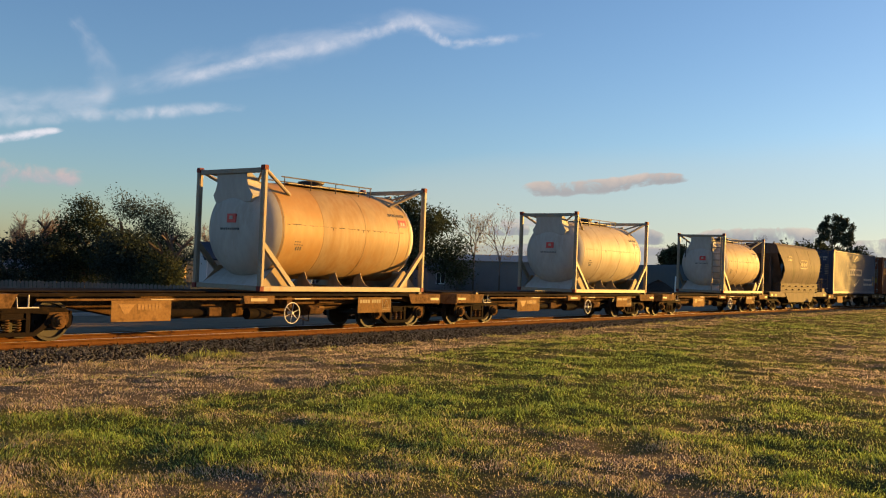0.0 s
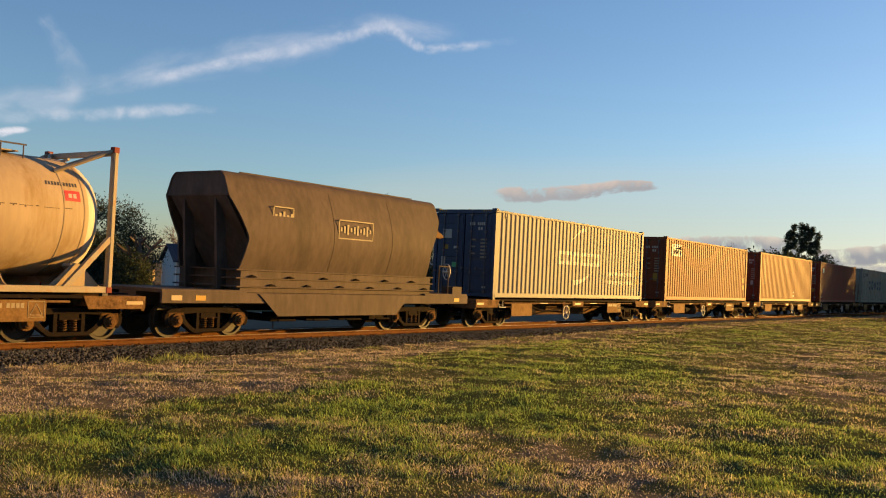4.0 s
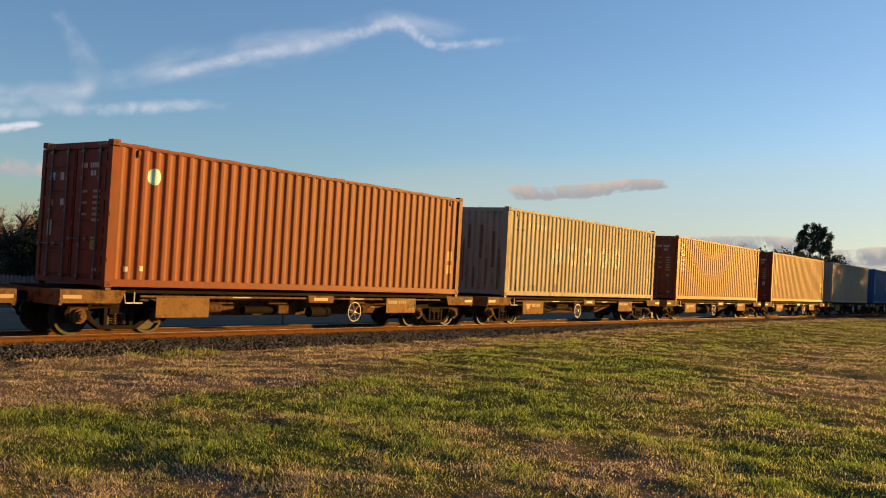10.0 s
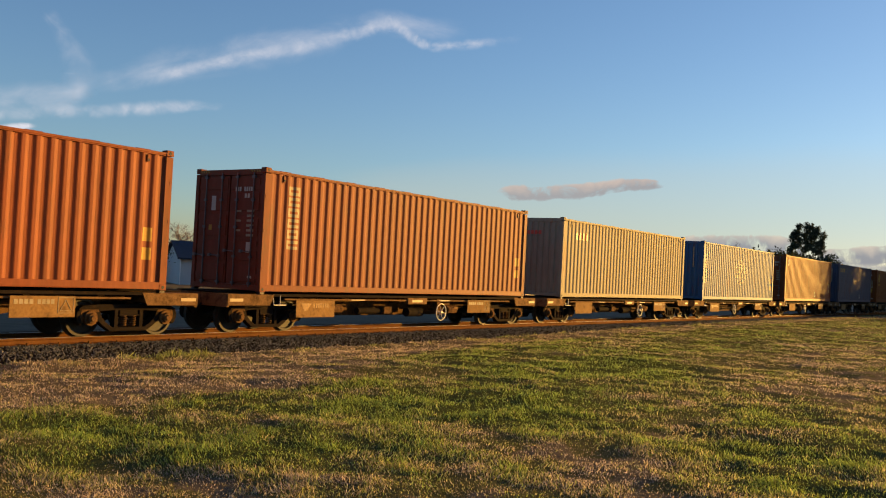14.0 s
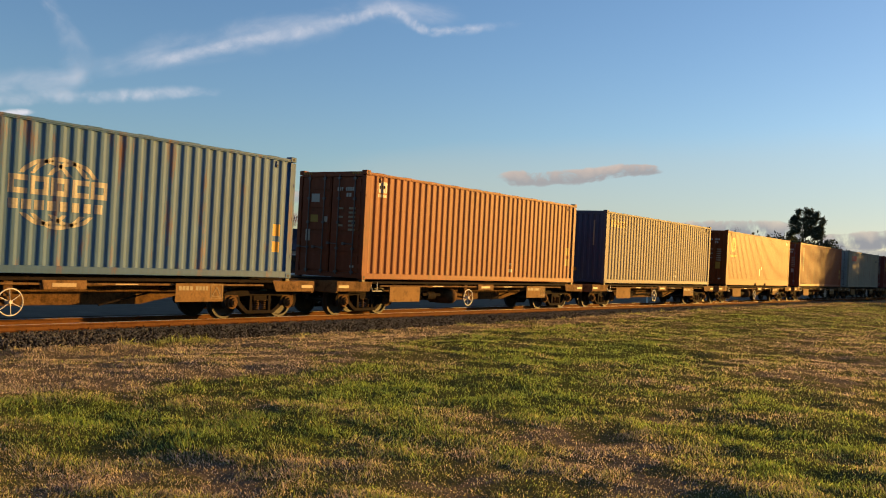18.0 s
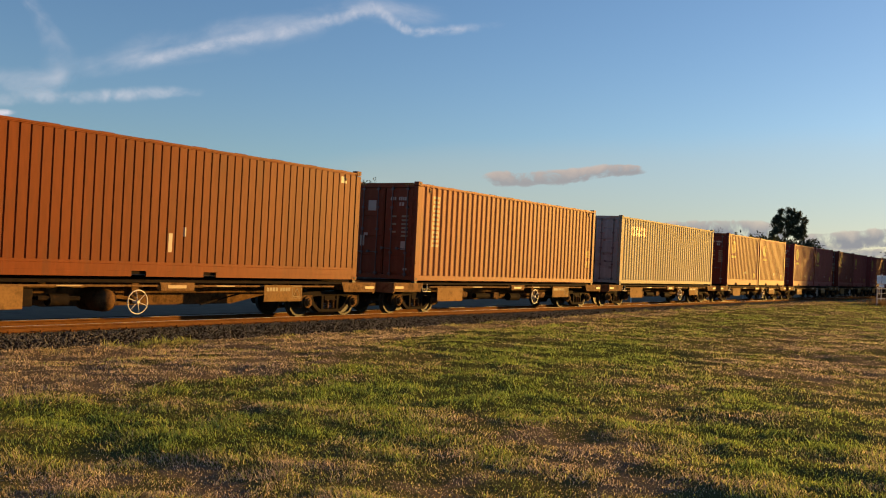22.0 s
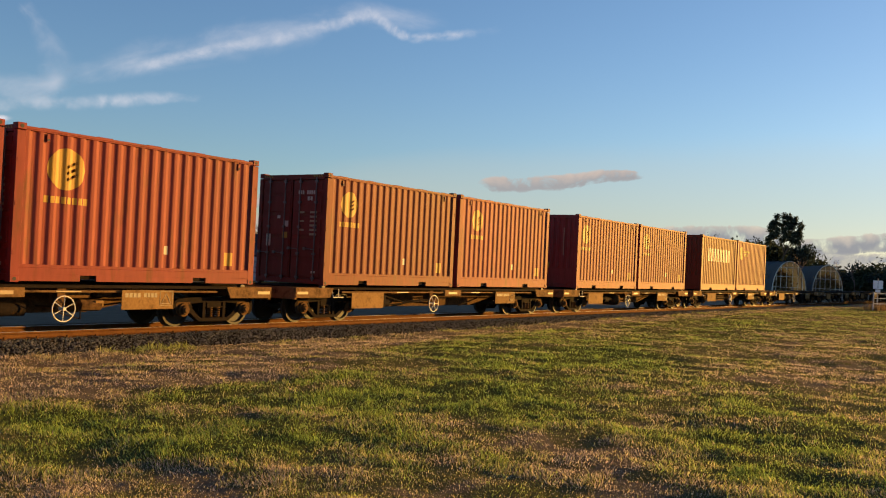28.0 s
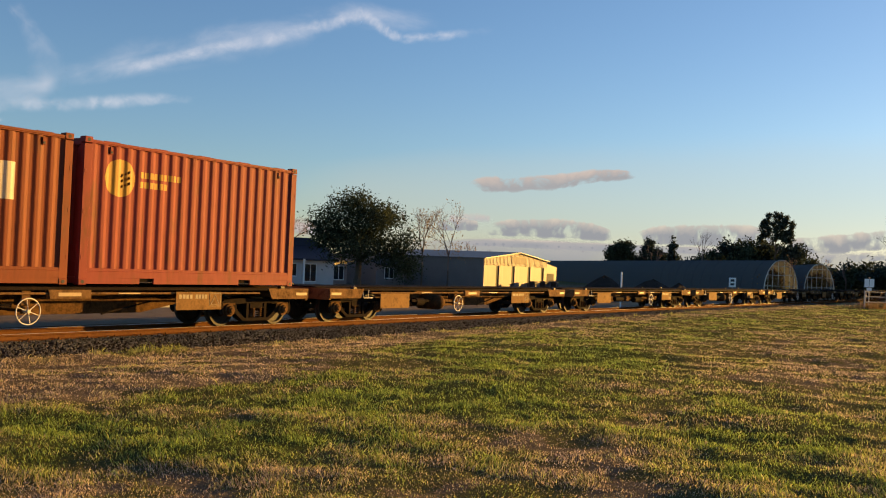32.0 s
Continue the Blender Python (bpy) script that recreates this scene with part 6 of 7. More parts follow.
for k in range(19, 27):
    w = make_wagon(k, 5.35 if k % 2 else 7.4, k % 2 == 1, False, True)
    MOVING.append((w, k * PITCH, 0))

# ---- beyond the line: trees ----


def leaf_cloud(lobes, clumps, per, size, seed, spread=0.45):
    """Many small leaves in clumps through a few uneven lobes (x, y, z, rx, ry, rz)."""
    r = np.random.default_rng(seed)
    big = np.array(lobes, float)
    lobes = []
    for lx, ly, lz, rx, ry, rz in big:
        # break each mass into smaller uneven tufts with air between
        k = 9
        dd = r.normal(size=(k, 3))
        dd /= np.linalg.norm(dd, axis=1)[:, None]
        q = r.uniform(0.45, 1.05, k)[:, None]
        pos = np.array([lx, ly, lz]) + dd * q * np.array([rx, ry, rz])
        sz = r.uniform(0.32, 0.58, k)[:, None] * np.array([rx, ry, rz]) * np.array([1.1, 1.1, 0.8])
        lobes.append(np.concatenate([pos, sz], 1))
        lobes.append(np.array([[lx, ly, lz, rx * 0.62, ry * 0.62, rz * 0.62]]))
    lobes = np.concatenate(lobes)
    vol = lobes[:, 3] * lobes[:, 4] * lobes[:, 5]
    pick = r.choice(len(lobes), clumps, p=vol ** 0.8 / (vol ** 0.8).sum())
    d = r.normal(size=(clumps, 3))
    d /= np.linalg.norm(d, axis=1)[:, None]
    rad = r.uniform(0.25, 1.0, clumps) ** 0.45 * (1 + 0.09 * r.normal(size=clumps))
    c = lobes[pick, :3] + d * rad[:, None] * lobes[pick, 3:]
    n = clumps * per
    p = np.repeat(c, per, 0) + r.normal(size=(n, 3)) * spread
    a, b = r.normal(size=(n, 3)), r.normal(size=(n, 3))
    a /= np.linalg.norm(a, axis=1)[:, None]
    b = np.cross(a, b)
    b /= np.linalg.norm(b, axis=1)[:, None]
    s = (size * r.uniform(0.6, 1.4, n))[:, None]
    v = np.stack([p - a * s, p + b * s * 0.45, p + a * s, p - b * s * 0.45], 1)
    return v.reshape(-1, 3), np.arange(n * 4).reshape(-1, 4)


def limbs(bm, p, d, length, r, depth, rnd, split=3, wide=0.55, seg=6):
    q = p + d * length
    tube(bm, p, q, r, r * 0.72, seg if depth > 1 else 4, False)
    if depth == 0:
        return
    for i in range(split):
        nd = (d + Vector((rnd.gauss(0, wide), rnd.gauss(0, wide), rnd.gauss(0.12, wide * 0.6)))).normalized()
        limbs(bm, p + d * length * rnd.uniform(0.6, 1.0), nd, length * rnd.uniform(0.55, 0.85), r * 0.58, depth - 1, rnd, split, wide, seg)


def bent(bm, pts, r, seg=5):
    """A round bar through points, in one piece."""
    pts = [Vector(p) for p in pts]
    prev = None
    for i, p in enumerate(pts):
        d = (pts[min(i + 1, len(pts) - 1)] - pts[max(i - 1, 0)]).normalized()
        u = d.cross(Vector((0.37, 0.91, 0.13))).normalized()
        w = d.cross(u)
        now = [bm.verts.new(p + r * (math.cos(2 * math.pi * k / seg) * u + math.sin(2 * math.pi * k / seg) * w)) for k in range(seg)]
        if prev:
            for k in range(seg):
                bm.faces.new((prev[k], prev[(k + 1) % seg], now[(k + 1) % seg], now[k]))
        prev = now


def raw_bm(name, build):
    bm = bmesh.new()
    build(bm)
    me = bpy.data.meshes.new(name)
    bm.to_mesh(me)
    bm.free()
    me.materials.append(None)
    return me


def tree(label, at, lobes, leaf, clumps, per=16, size=0.16, seed=1, trunk=0.22, trunk_top=2.5, spread=0.4, name="evergreen_tree", depth=2):
    """lobes are given from the tree's foot."""
    t = thing(name, label, "tree", at=at)
    t.rotation_euler[2] = -math.atan2(at[0], at[1])
    rnd = random.Random(seed)
    part("trunk", raw_bm("trunk", lambda bm: (tube(bm, (0, 0, -0.3), (0.05, 0, trunk_top * 0.5), trunk, trunk * 0.85, 8, False), limbs(bm, Vector((0.05, 0, trunk_top * 0.5)), Vector((0.05, 0.02, 1)).normalized(), trunk_top * 0.6, trunk * 0.8, depth, rnd, 4, 0.6))), M_BARK, t)
    v, f = leaf_cloud(lobes, clumps, per, size, seed, spread)
    part("crown", raw_mesh("crown", v, f), leaf, t)
    return t


def bare_tree(label, at, height, seed, wide=0.42, r=0.10, depth=5, split=3, leaves=0):
    t = thing("bare_tree", label, "tree", "bare winter trees", at=at)
    rnd = random.Random(seed)
    part("trunk", raw_bm("trunk", lambda bm: tube(bm, (0, 0, -0.3), (0, 0, height * 0.3), r, r * 0.8, 7, False)), M_BARK, t)
    part("bough", raw_bm("bough", lambda bm: limbs(bm, Vector((0, 0, height * 0.22)), Vector((0, 0, 1)), height * 0.26, r * 0.8, depth, rnd, split, wide, 5)), M_BAREWOOD, t)
    if leaves:
        v, f = leaf_cloud([(0, 0, height * 0.62, height * 0.15, height * 0.15, height * 0.30)], leaves, 6, 0.06, seed, 0.18)
        tagged(part("last_leaves", raw_mesh("last_leaves", v, f), M_WEED, t, "sparse brown last leaves"), kind="stuff")
    return t


GB = -0.8     # ground level beyond the street


def foot(az, d, z=GB):
    return polar(az, d, z)


# the dark garden trees behind the paling fence
D1 = 52
tree("broad dark cedar with drooping tiers in a shaded garden", foot(32.0, D1), [(0.0, 0, 5.35, 0.30, 0.35, 0.45), (0.35, 0, 4.9, 0.55, 0.6, 0.35), (-0.35, 0, 4.75, 0.60, 0.6, 0.35), (0.55, 0, 4.2, 0.95, 0.9, 0.40), (-0.6, 0, 4.1, 0.85, 0.9, 0.40),
     (1.0, 0, 3.5, 1.20, 1.1, 0.50), (-0.8, 0, 3.3, 1.00, 1.0, 0.50), (1.1, 0, 2.7, 1.5, 1.3, 0.7), (-1.1, 0, 2.5, 1.3, 1.2, 0.8), (0, 0, 1.6, 2.4, 1.5, 1.3)], M_LEAF, 1000, 30, 0.062, 3, spread=0.20, name="cedar")
tree("open grey-green gum tree beside the garden", foot(35.3, D1 + 6), [(-1.1, 0, 5.4, 0.75, 0.8, 0.65), (-0.3, 0, 5.0, 0.8, 0.8, 0.7), (0.5, 0, 5.2, 0.75, 0.8, 0.6), (1.2, 0, 4.6, 0.8, 0.8, 0.7), (0.4, 0, 4.0, 0.9, 0.9, 0.7), (1.8, 0, 3.6, 0.75, 0.8, 0.8), (2.3, 0, 2.6, 0.6, 0.7, 0.9), (0, 0, 2.8, 1.7, 1.4, 1.2)], M_LEAFG, 720, 24, 0.060, 4, spread=0.26)
tree("dense rounded dark garden tree", foot(34.6, D1 - 4), [(0, 0, 3.2, 0.9, 0.9, 0.7), (-0.6, 0, 2.4, 1.2, 1.1, 1.0), (0.7, 0, 2.3, 1.1, 1.1, 1.1), (0, 0, 1.4, 1.9, 1.4, 1.3)], M_LEAFB, 640, 30, 0.070, 5, spread=0.24)
tree("low dense dark garden tree", foot(29.6, D1), [(0.6, 0, 2.6, 1.0, 0.9, 0.6), (-0.6, 0, 2.5, 1.1, 0.9, 0.6), (0, 0, 1.6, 2.0, 1.4, 1.3), (1.4, 0, 1.6, 1.2, 1.2, 1.3)], M_LEAFB, 640, 28, 0.070, 6, spread=0.24)
tree("low dense dark garden tree", foot(36.9, D1 - 6), [(0, 0, 1.5, 1.0, 1.0, 1.4), (-0.7, 0, 1.2, 1.0, 1.0, 1.2)], M_LEAF, 320, 28, 0.070, 7, spread=0.24)
tree("low dense dark garden tree", foot(26.4, D1), [(0.9, 0, 2.5, 1.1, 1.0, 0.6), (-0.7, 0, 2.6, 1.2, 1.0, 0.6), (0, 0, 1.6, 2.4, 1.5, 1.4), (-2.2, 0, 1.6, 1.6, 1.4, 1.4)], M_LEAFB, 600, 26, 0.075, 8, spread=0.24)
for i, (az, d, h) in enumerate(((29.6, 70, 5.6), (30.5, 72, 5.4), (28.6, 70, 4.8), (38.9, 118, 7.2), (45.4, 125, 9.4), (47.0, 128, 9.8), (43.6, 122, 7.6))):
    bare_tree("leafless tree with reddish twigs behind the houses", foot(az, d), h, 40 + i, 0.62, 0.15, 5, 4)
tree("dark shrubs behind the blue roof", foot(40.6, 112), [(0, 0, 2.6, 2.2, 1.5, 1.5), (1.6, 0, 2.4, 1.3, 1.3, 1.4)], M_LEAFB, 240, 16, 0.22, 9, spread=0.4, name="shrub")

# the big tree by the houses
D2 = 62
tree("large spreading evergreen tree with a dark dense crown", foot(51.2, D2), [(-0.9, 0, 5.5, 2.2, 2.0, 1.7), (0.9, 0, 5.0, 2.0, 2.0, 1.6), (-2.0, 0, 3.8, 1.3, 1.5, 1.2), (0.3, 0, 3.5, 2.6, 2.2, 1.3), (2.6, 0, 3.6, 1.4, 1.4, 1.5), (3.2, 0, 2.4, 1.0, 1.2, 1.0), (-0.2, 0, 6.4, 1.1, 1.1, 0.8)],
     M_LEAF, 1250, 22, 0.085, 11, 0.30, 2.6, 0.30)
bare_tree("slender leafless tree by the shed", foot(55.2, 64), 7.6, 61, 0.34, 0.08, 5, 3, 90)
bare_tree("slender leafless tree by the shed", foot(56.8, 66), 7.0, 62, 0.34, 0.07, 5, 3, 60)
for i, (az, d, h) in enumerate(((57.9, 150, 7.2), (58.6, 150, 6.6), (59.3, 152, 6.2), (72.1, 170, 11.5), (69.3, 165, 8.6), (79.0, 165, 7.0), (80.0, 160, 6.5))):
    bare_tree("thin leafless tree on the skyline", foot(az, d), h, 70 + i, 0.30, 0.10, 4, 3)
bare_tree("leafless tree at the field's edge", foot(82.5, 88, 0), 7.6, 90, 0.5, 0.12, 5, 3)
bare_tree("leafless sapling on the bank beside the tunnel", foot(77.2, 112), 5.8, 92, 0.3, 0.06, 4, 3)

# the skyline trees
tree("round dark evergreen on the skyline", foot(67.2, 250), [(0, 0, 8.6, 2.7, 2.4, 2.6), (-1.6, 0, 7.2, 2.0, 2.0, 2.2), (1.7, 0, 7.4, 2.0, 2.0, 2.2), (0, 0, 4.6, 3.2, 2.6, 3.0)], M_LEAF, 520, 16, 0.34, 12, 0.4, 5, 0.55)
tree("ragged dark evergreen on the skyline", foot(68.9, 252), [(0.3, 0, 10.6, 0.9, 0.9, 1.2), (-0.5, 0, 8.6, 1.5, 1.4, 1.5), (1.6, 0, 8.2, 1.6, 1.5, 1.6), (3.4, 0, 6.6, 1.7, 1.6, 1.7), (-2.2, 0, 6.4, 1.3, 1.3, 1.6), (0.6, 0, 4.4, 4.0, 2.6, 2.6)], M_LEAFB, 520, 16, 0.32, 13, 0.4, 5, 0.5)
tree("narrow dark conifer on the skyline", foot(70.4, 246), [(0, 0, 4.0, 2.2, 2.0, 1.6), (0, 0, 6.6, 1.7, 1.6, 0.8), (0, 0, 8.2, 1.35, 1.3, 0.7), (0, 0, 9.7, 0.95, 0.9, 0.7), (0, 0, 11.0, 0.55, 0.5, 0.7), (0, 0, 12.1, 0.2, 0.2, 0.7)], M_LEAFB, 300, 16, 0.30, 14, 0.3, 5, 0.30, name="conifer")
tree("low dark scrub on the skyline", foot(71.5, 240), [(0, 0, 4.2, 3.0, 2.2, 2.0), (2.6, 0, 4.6, 1.8, 1.6, 2.0), (-2.8, 0, 4.0, 2.0, 1.8, 1.8)], M_LEAF, 320, 16, 0.32, 15, 0.3, 3, 0.5, name="shrub")
for i, (az, top) in enumerate(((71.6, 5.4), (72.6, 7.0), (73.6, 9.2), (74.5, 9.6), (75.4, 9.4), (76.2, 9.6), (76.9, 8.6), (77.6, 6.6))):
    h = top
    tree("dark evergreen in a dense shelter belt", foot(az, 185 + 4 * (i % 3)), [(0, 0, h * 0.55, 2.4, 2.2, h * 0.42), (0.8, 0, h * 0.8, 1.6, 1.6, h * 0.22), (-1.1, 0, h * 0.45, 2.2, 2.0, h * 0.34)], M_LEAF if i % 2 else M_LEAFB, 330, 16, 0.32, 20 + i, 0.3, 3, 0.6)
GUM = []
for gx, g0, g1 in ((-2.2, 9.8, 12.8), (-1.3, 10.6, 14.0), (-0.1, 10.2, 14.2), (0.8, 10.6, 14.0), (1.7, 10.0, 13.5), (2.6, 9.8, 12.6)):
    for gk in range(4):
        GUM.append((gx + 0.25 * (gk % 2), 0, g0 + (g1 - g0) * gk / 3, 0.58, 0.5, 0.78))
tree("tall gum tree with an open crown in upright tufts", foot(76.1, 182), GUM, M_LEAFG, 1300, 14, 0.13, 31, 0.22, 7.6, 0.16, depth=1)
for i in range(12):
    az = 78.6 + i * 1.1
    tree("dark clipped shelter hedge tree", foot(az, 170 - i * 3, -0.4), [(0, 0, 2.4, 2.6, 2.2, 1.9), (1.2, 0, 3.0, 1.7, 1.6, 1.5 + 0.3 * (i % 3)), (-1.4, 0, 2.6, 1.8, 1.7, 1.6)], M_LEAFB if i % 2 else M_LEAF, 240, 16, 0.30, 50 + i, 0.25, 2, 0.5)
for i in range(16):
    az = 8 + i * 3.6 if i < 5 else 92 + (i - 5) * 4.0
    tree("dark roadside tree beyond the field", foot(az, 150 + 9 * (i % 4)), [(0, 0, 4.0, 4.6, 3.8, 3.0), (2.5, 0, 3.2, 3.4, 3.0, 2.4), (-2.6, 0, 3.0, 3.2, 3.0, 2.3)], M_LEAF, 170, 14, 0.5, 110 + i, 0.3, 3, 0.9)

# tall trees past the field's corner, whose shade lies on the line
for i, (x, y, h) in enumerate(((109, -2.5, 12.4), (112, 1.8, 13.0), (115, 5.6, 13.2), (122, 8.0, 14.0))):
    tree("tall dark evergreen past the field corner", (x, y, 0), [(0, 0, h * 0.72, 2.6, 2.6, h * 0.26), (0.4, 0.8, h * 0.45, 2.8, 2.9, h * 0.3), (-0.6, -0.8, h * 0.3, 2.5, 2.6, h * 0.25)], M_LEAF, 620, 14, 0.24, 140 + i, 0.3, 4, 0.6)

# ---- beyond the line: buildings ----


def slab(name, pts, a, b, axis, material, parent, label=""):
    return part(name, raw_bm(name, lambda bm: prism(bm, pts, a, b, axis)), material, parent, label)


def block_part(name, lims, material, parent, label=""):
    return part(name, raw_bm(name, lambda bm: box(bm, *lims)), material, parent, label)


def window(parent, x0, x1, z0, z1, y, mull=1):
    w = block_part("window", (x0, x1, y - 0.02, y + 0.03, z0, z1), M_GLASS, parent, "dark glazed window")
    part("window_frame", raw_bm("window_frame", lambda bm: ([box(bm, a, b, y - 0.05, y - 0.018, c, d) for a, b, c, d in ((x0 - 0.06, x1 + 0.06, z1, z1 + 0.07), (x0 - 0.06, x1 + 0.06, z0 - 0.09, z0), (x0 - 0.06, x0, z0, z1), (x1, x1 + 0.06, z0, z1))],
                                                            [box(bm, x0 + (x1 - x0) * (i + 1) / (mull + 1) - 0.025, x0 + (x1 - x0) * (i + 1) / (mull + 1) + 0.025, y - 0.05, y - 0.018, z0, z1) for i in range(mull)])), M_TRIM, w)


def make_white_house():
    h = thing("house", "long low pale house with a dark blue iron roof", "house")
    x0, x1, y0, y1, e = 52.6, 77.2, 66.0, 74.5, 1.72
    block_part("front_wall", (x0, x1, y0, y0 + 0.2, GB, e), M_WALLW, h, "pale shaded weatherboard wall")
    block_part("back_wall", (x0, x1, y1 - 0.2, y1, GB, e), M_WALLW, h)
    for xx in (x0, x1 - 0.2):
        slab("gable_wall", [(y0 + 0.2, GB), (y1 - 0.2, GB), (y1 - 0.2, e), ((y0 + y1) / 2, e + 1.45), (y0 + 0.2, e)], xx, xx + 0.2, "x", M_WALLW, h)
    for s in (0, 1):
        ya, yb = (y0 - 0.5, (y0 + y1) / 2) if s == 0 else ((y0 + y1) / 2, y1 + 0.5)
        za, zb = (e - 0.05, e + 1.62) if s == 0 else (e + 1.62, e - 0.05)
        slab("roof", [(ya, za), (yb, zb), (yb, zb + 0.08), (ya, za + 0.08)], x0 - 0.4, x1 + 0.4, "x", M_ROOFB, h, "dark blue corrugated iron roof slope")
    for i in range(60):
        part("roof_rib", mesh_of("house_rib", lambda bm: prism(bm, [(y0 - 0.48, e + 0.02), ((y0 + y1) / 2 - 0.05, e + 1.68), ((y0 + y1) / 2 - 0.05, e + 1.72), (y0 - 0.48, e + 0.06)], -0.02, 0.02, "x")), M_ROOFB, h, "", (x0 - 0.3 + i * 0.42, 0, 0))
    slab("cross_gable_roof", [(61.2, e + 1.0), (64.5, e + 2.15), (75.0, e + 2.2), (78.0, e + 1.0)], y0 + 3.2, y1, "y", M_ROOFB, h)
    block_part("gutter", (x0 - 0.4, x1 + 0.4, y0 - 0.6, y0 - 0.48, e - 0.12, e + 0.0), M_ROOFB, h)
    block_part("downpipe", (x0 + 0.05, x0 + 0.15, y0 - 0.10, y0, GB, e), M_TRIM, h)
    for a, b, c, d, m in ((54.6, 56.1, 0.0, 1.15, 1), (58.6, 59.5, 0.2, 1.1, 0), (60.3, 61.0, 0.6, 1.1, 0), (62.4, 63.7, 0.05, 1.1, 1), (65.2, 69.0, -0.6, 1.2, 3), (69.8, 71.8, 0.0, 1.2, 1), (73.0, 74.6, -0.5, 1.2, 1)):
        window(h, a, b, c, d, y0, m)
    for xx in (57.0, 64.4):
        block_part("wall_lamp", (xx, xx + 0.14, y0 - 0.14, y0, 0.8, 1.1), M_CAST, h)
    block_part("veranda_post", (72.3, 72.5, y0 - 1.2, y0 - 1.0, GB, e), M_TRIM, h)
    # the front looks away from the low sun
    c = Matrix.Translation((64.9, 66.0, 0))
    h.matrix_world = c @ Matrix.Rotation(radians(-30), 4, 'Z') @ Matrix.Diagonal((0.735, 1, 1, 1)) @ c.inverted()


make_white_house()


def simple_house(label, x0, x1, y0, y1, eave, ridge, wall_m, roof_m, wins=()):
    h = thing("house", label, "house")
    block_part("front_wall", (x0, x1, y0, y0 + 0.2, GB, eave), wall_m, h)
    block_part("back_wall", (x0, x1, y1 - 0.2, y1, GB, eave), wall_m, h)
    for xx in (x0, x1 - 0.2):
        slab("gable_wall", [(y0 + 0.2, GB), (y1 - 0.2, GB), (y1 - 0.2, eave), ((y0 + y1) / 2, ridge - 0.15), (y0 + 0.2, eave)], xx, xx + 0.2, "x", wall_m, h)
    m = (y0 + y1) / 2
    slab("roof", [(y0 - 0.5, eave - 0.1), (m, ridge), (m, ridge + 0.08), (y0 - 0.5, eave)], x0 - 0.4, x1 + 0.4, "x", roof_m, h)
    slab("roof", [(y1 + 0.5, eave - 0.1), (m, ridge), (m, ridge + 0.08), (y1 + 0.5, eave)], x0 - 0.4, x1 + 0.4, "x", roof_m, h)
    for a, b, c, d in wins:
        window(h, a, b, c, d, y0, 1)
    return h


simple_house("cream house half hidden behind the big tree", 80.5, 96.0, 62.0, 70.0, 1.55, 2.9, M_SHED, M_ROOFB, ((82.0, 83.6, 0.0, 1.1), (86.0, 87.6, -0.1, 1.1), (91.0, 92.4, 0.0, 1.1)))
simple_house("small cream annexe beside the blue-roofed house", 74.6, 77.4, 63.6, 66.6, 1.7, 2.3, M_SHED, M_ROOFB, ((75.2, 76.8, -0.3, 1.1),))
simple_house("small brick house lit by the low sun", 57.5, 61.0, 78.5, 84.0, 1.55, 2.6, M_WALLC, M_ROOFG, ((58.6, 59.6, -0.5, 1.0),))
simple_house("small pale outbuilding among dark trees", 24.0, 27.5, 48.5, 52.0, 0.75, 1.2, M_WALLW, M_ROOFG, ((25.0, 26.0, -0.1, 0.5),))


def make_fence():
    """Runs back from the street at a slant, its seen side turned from the low sun."""
    f = thing("paling_fence", "weathered grey timber paling fence behind the street", "fence", at=(21.6, 27.6, -0.14))
    f.rotation_euler[2] = radians(-37)
    me = mesh_of("paling", lambda bm: prism(bm, [(-0.055, -0.85), (0.055, -0.85), (0.055, 0.80), (0.0, 0.84), (-0.055, 0.80)], -0.012, 0.012))
    for i in range(118):
        part("paling", me, M_FENCE, f, "", (-i * 0.13, 0, random.uniform(-0.02, 0.02)))
    for z in (-0.25, 0.5):
        block_part("rail", (-15.4, 0.1, 0.02, 0.08, z, z + 0.08), M_FENCE, f)
    for i in range(7):
        block_part("post", (-i * 2.5 - 0.12, -i * 2.5, 0.08, 0.18, -0.9, 0.75), M_FENCE, f)


make_fence()


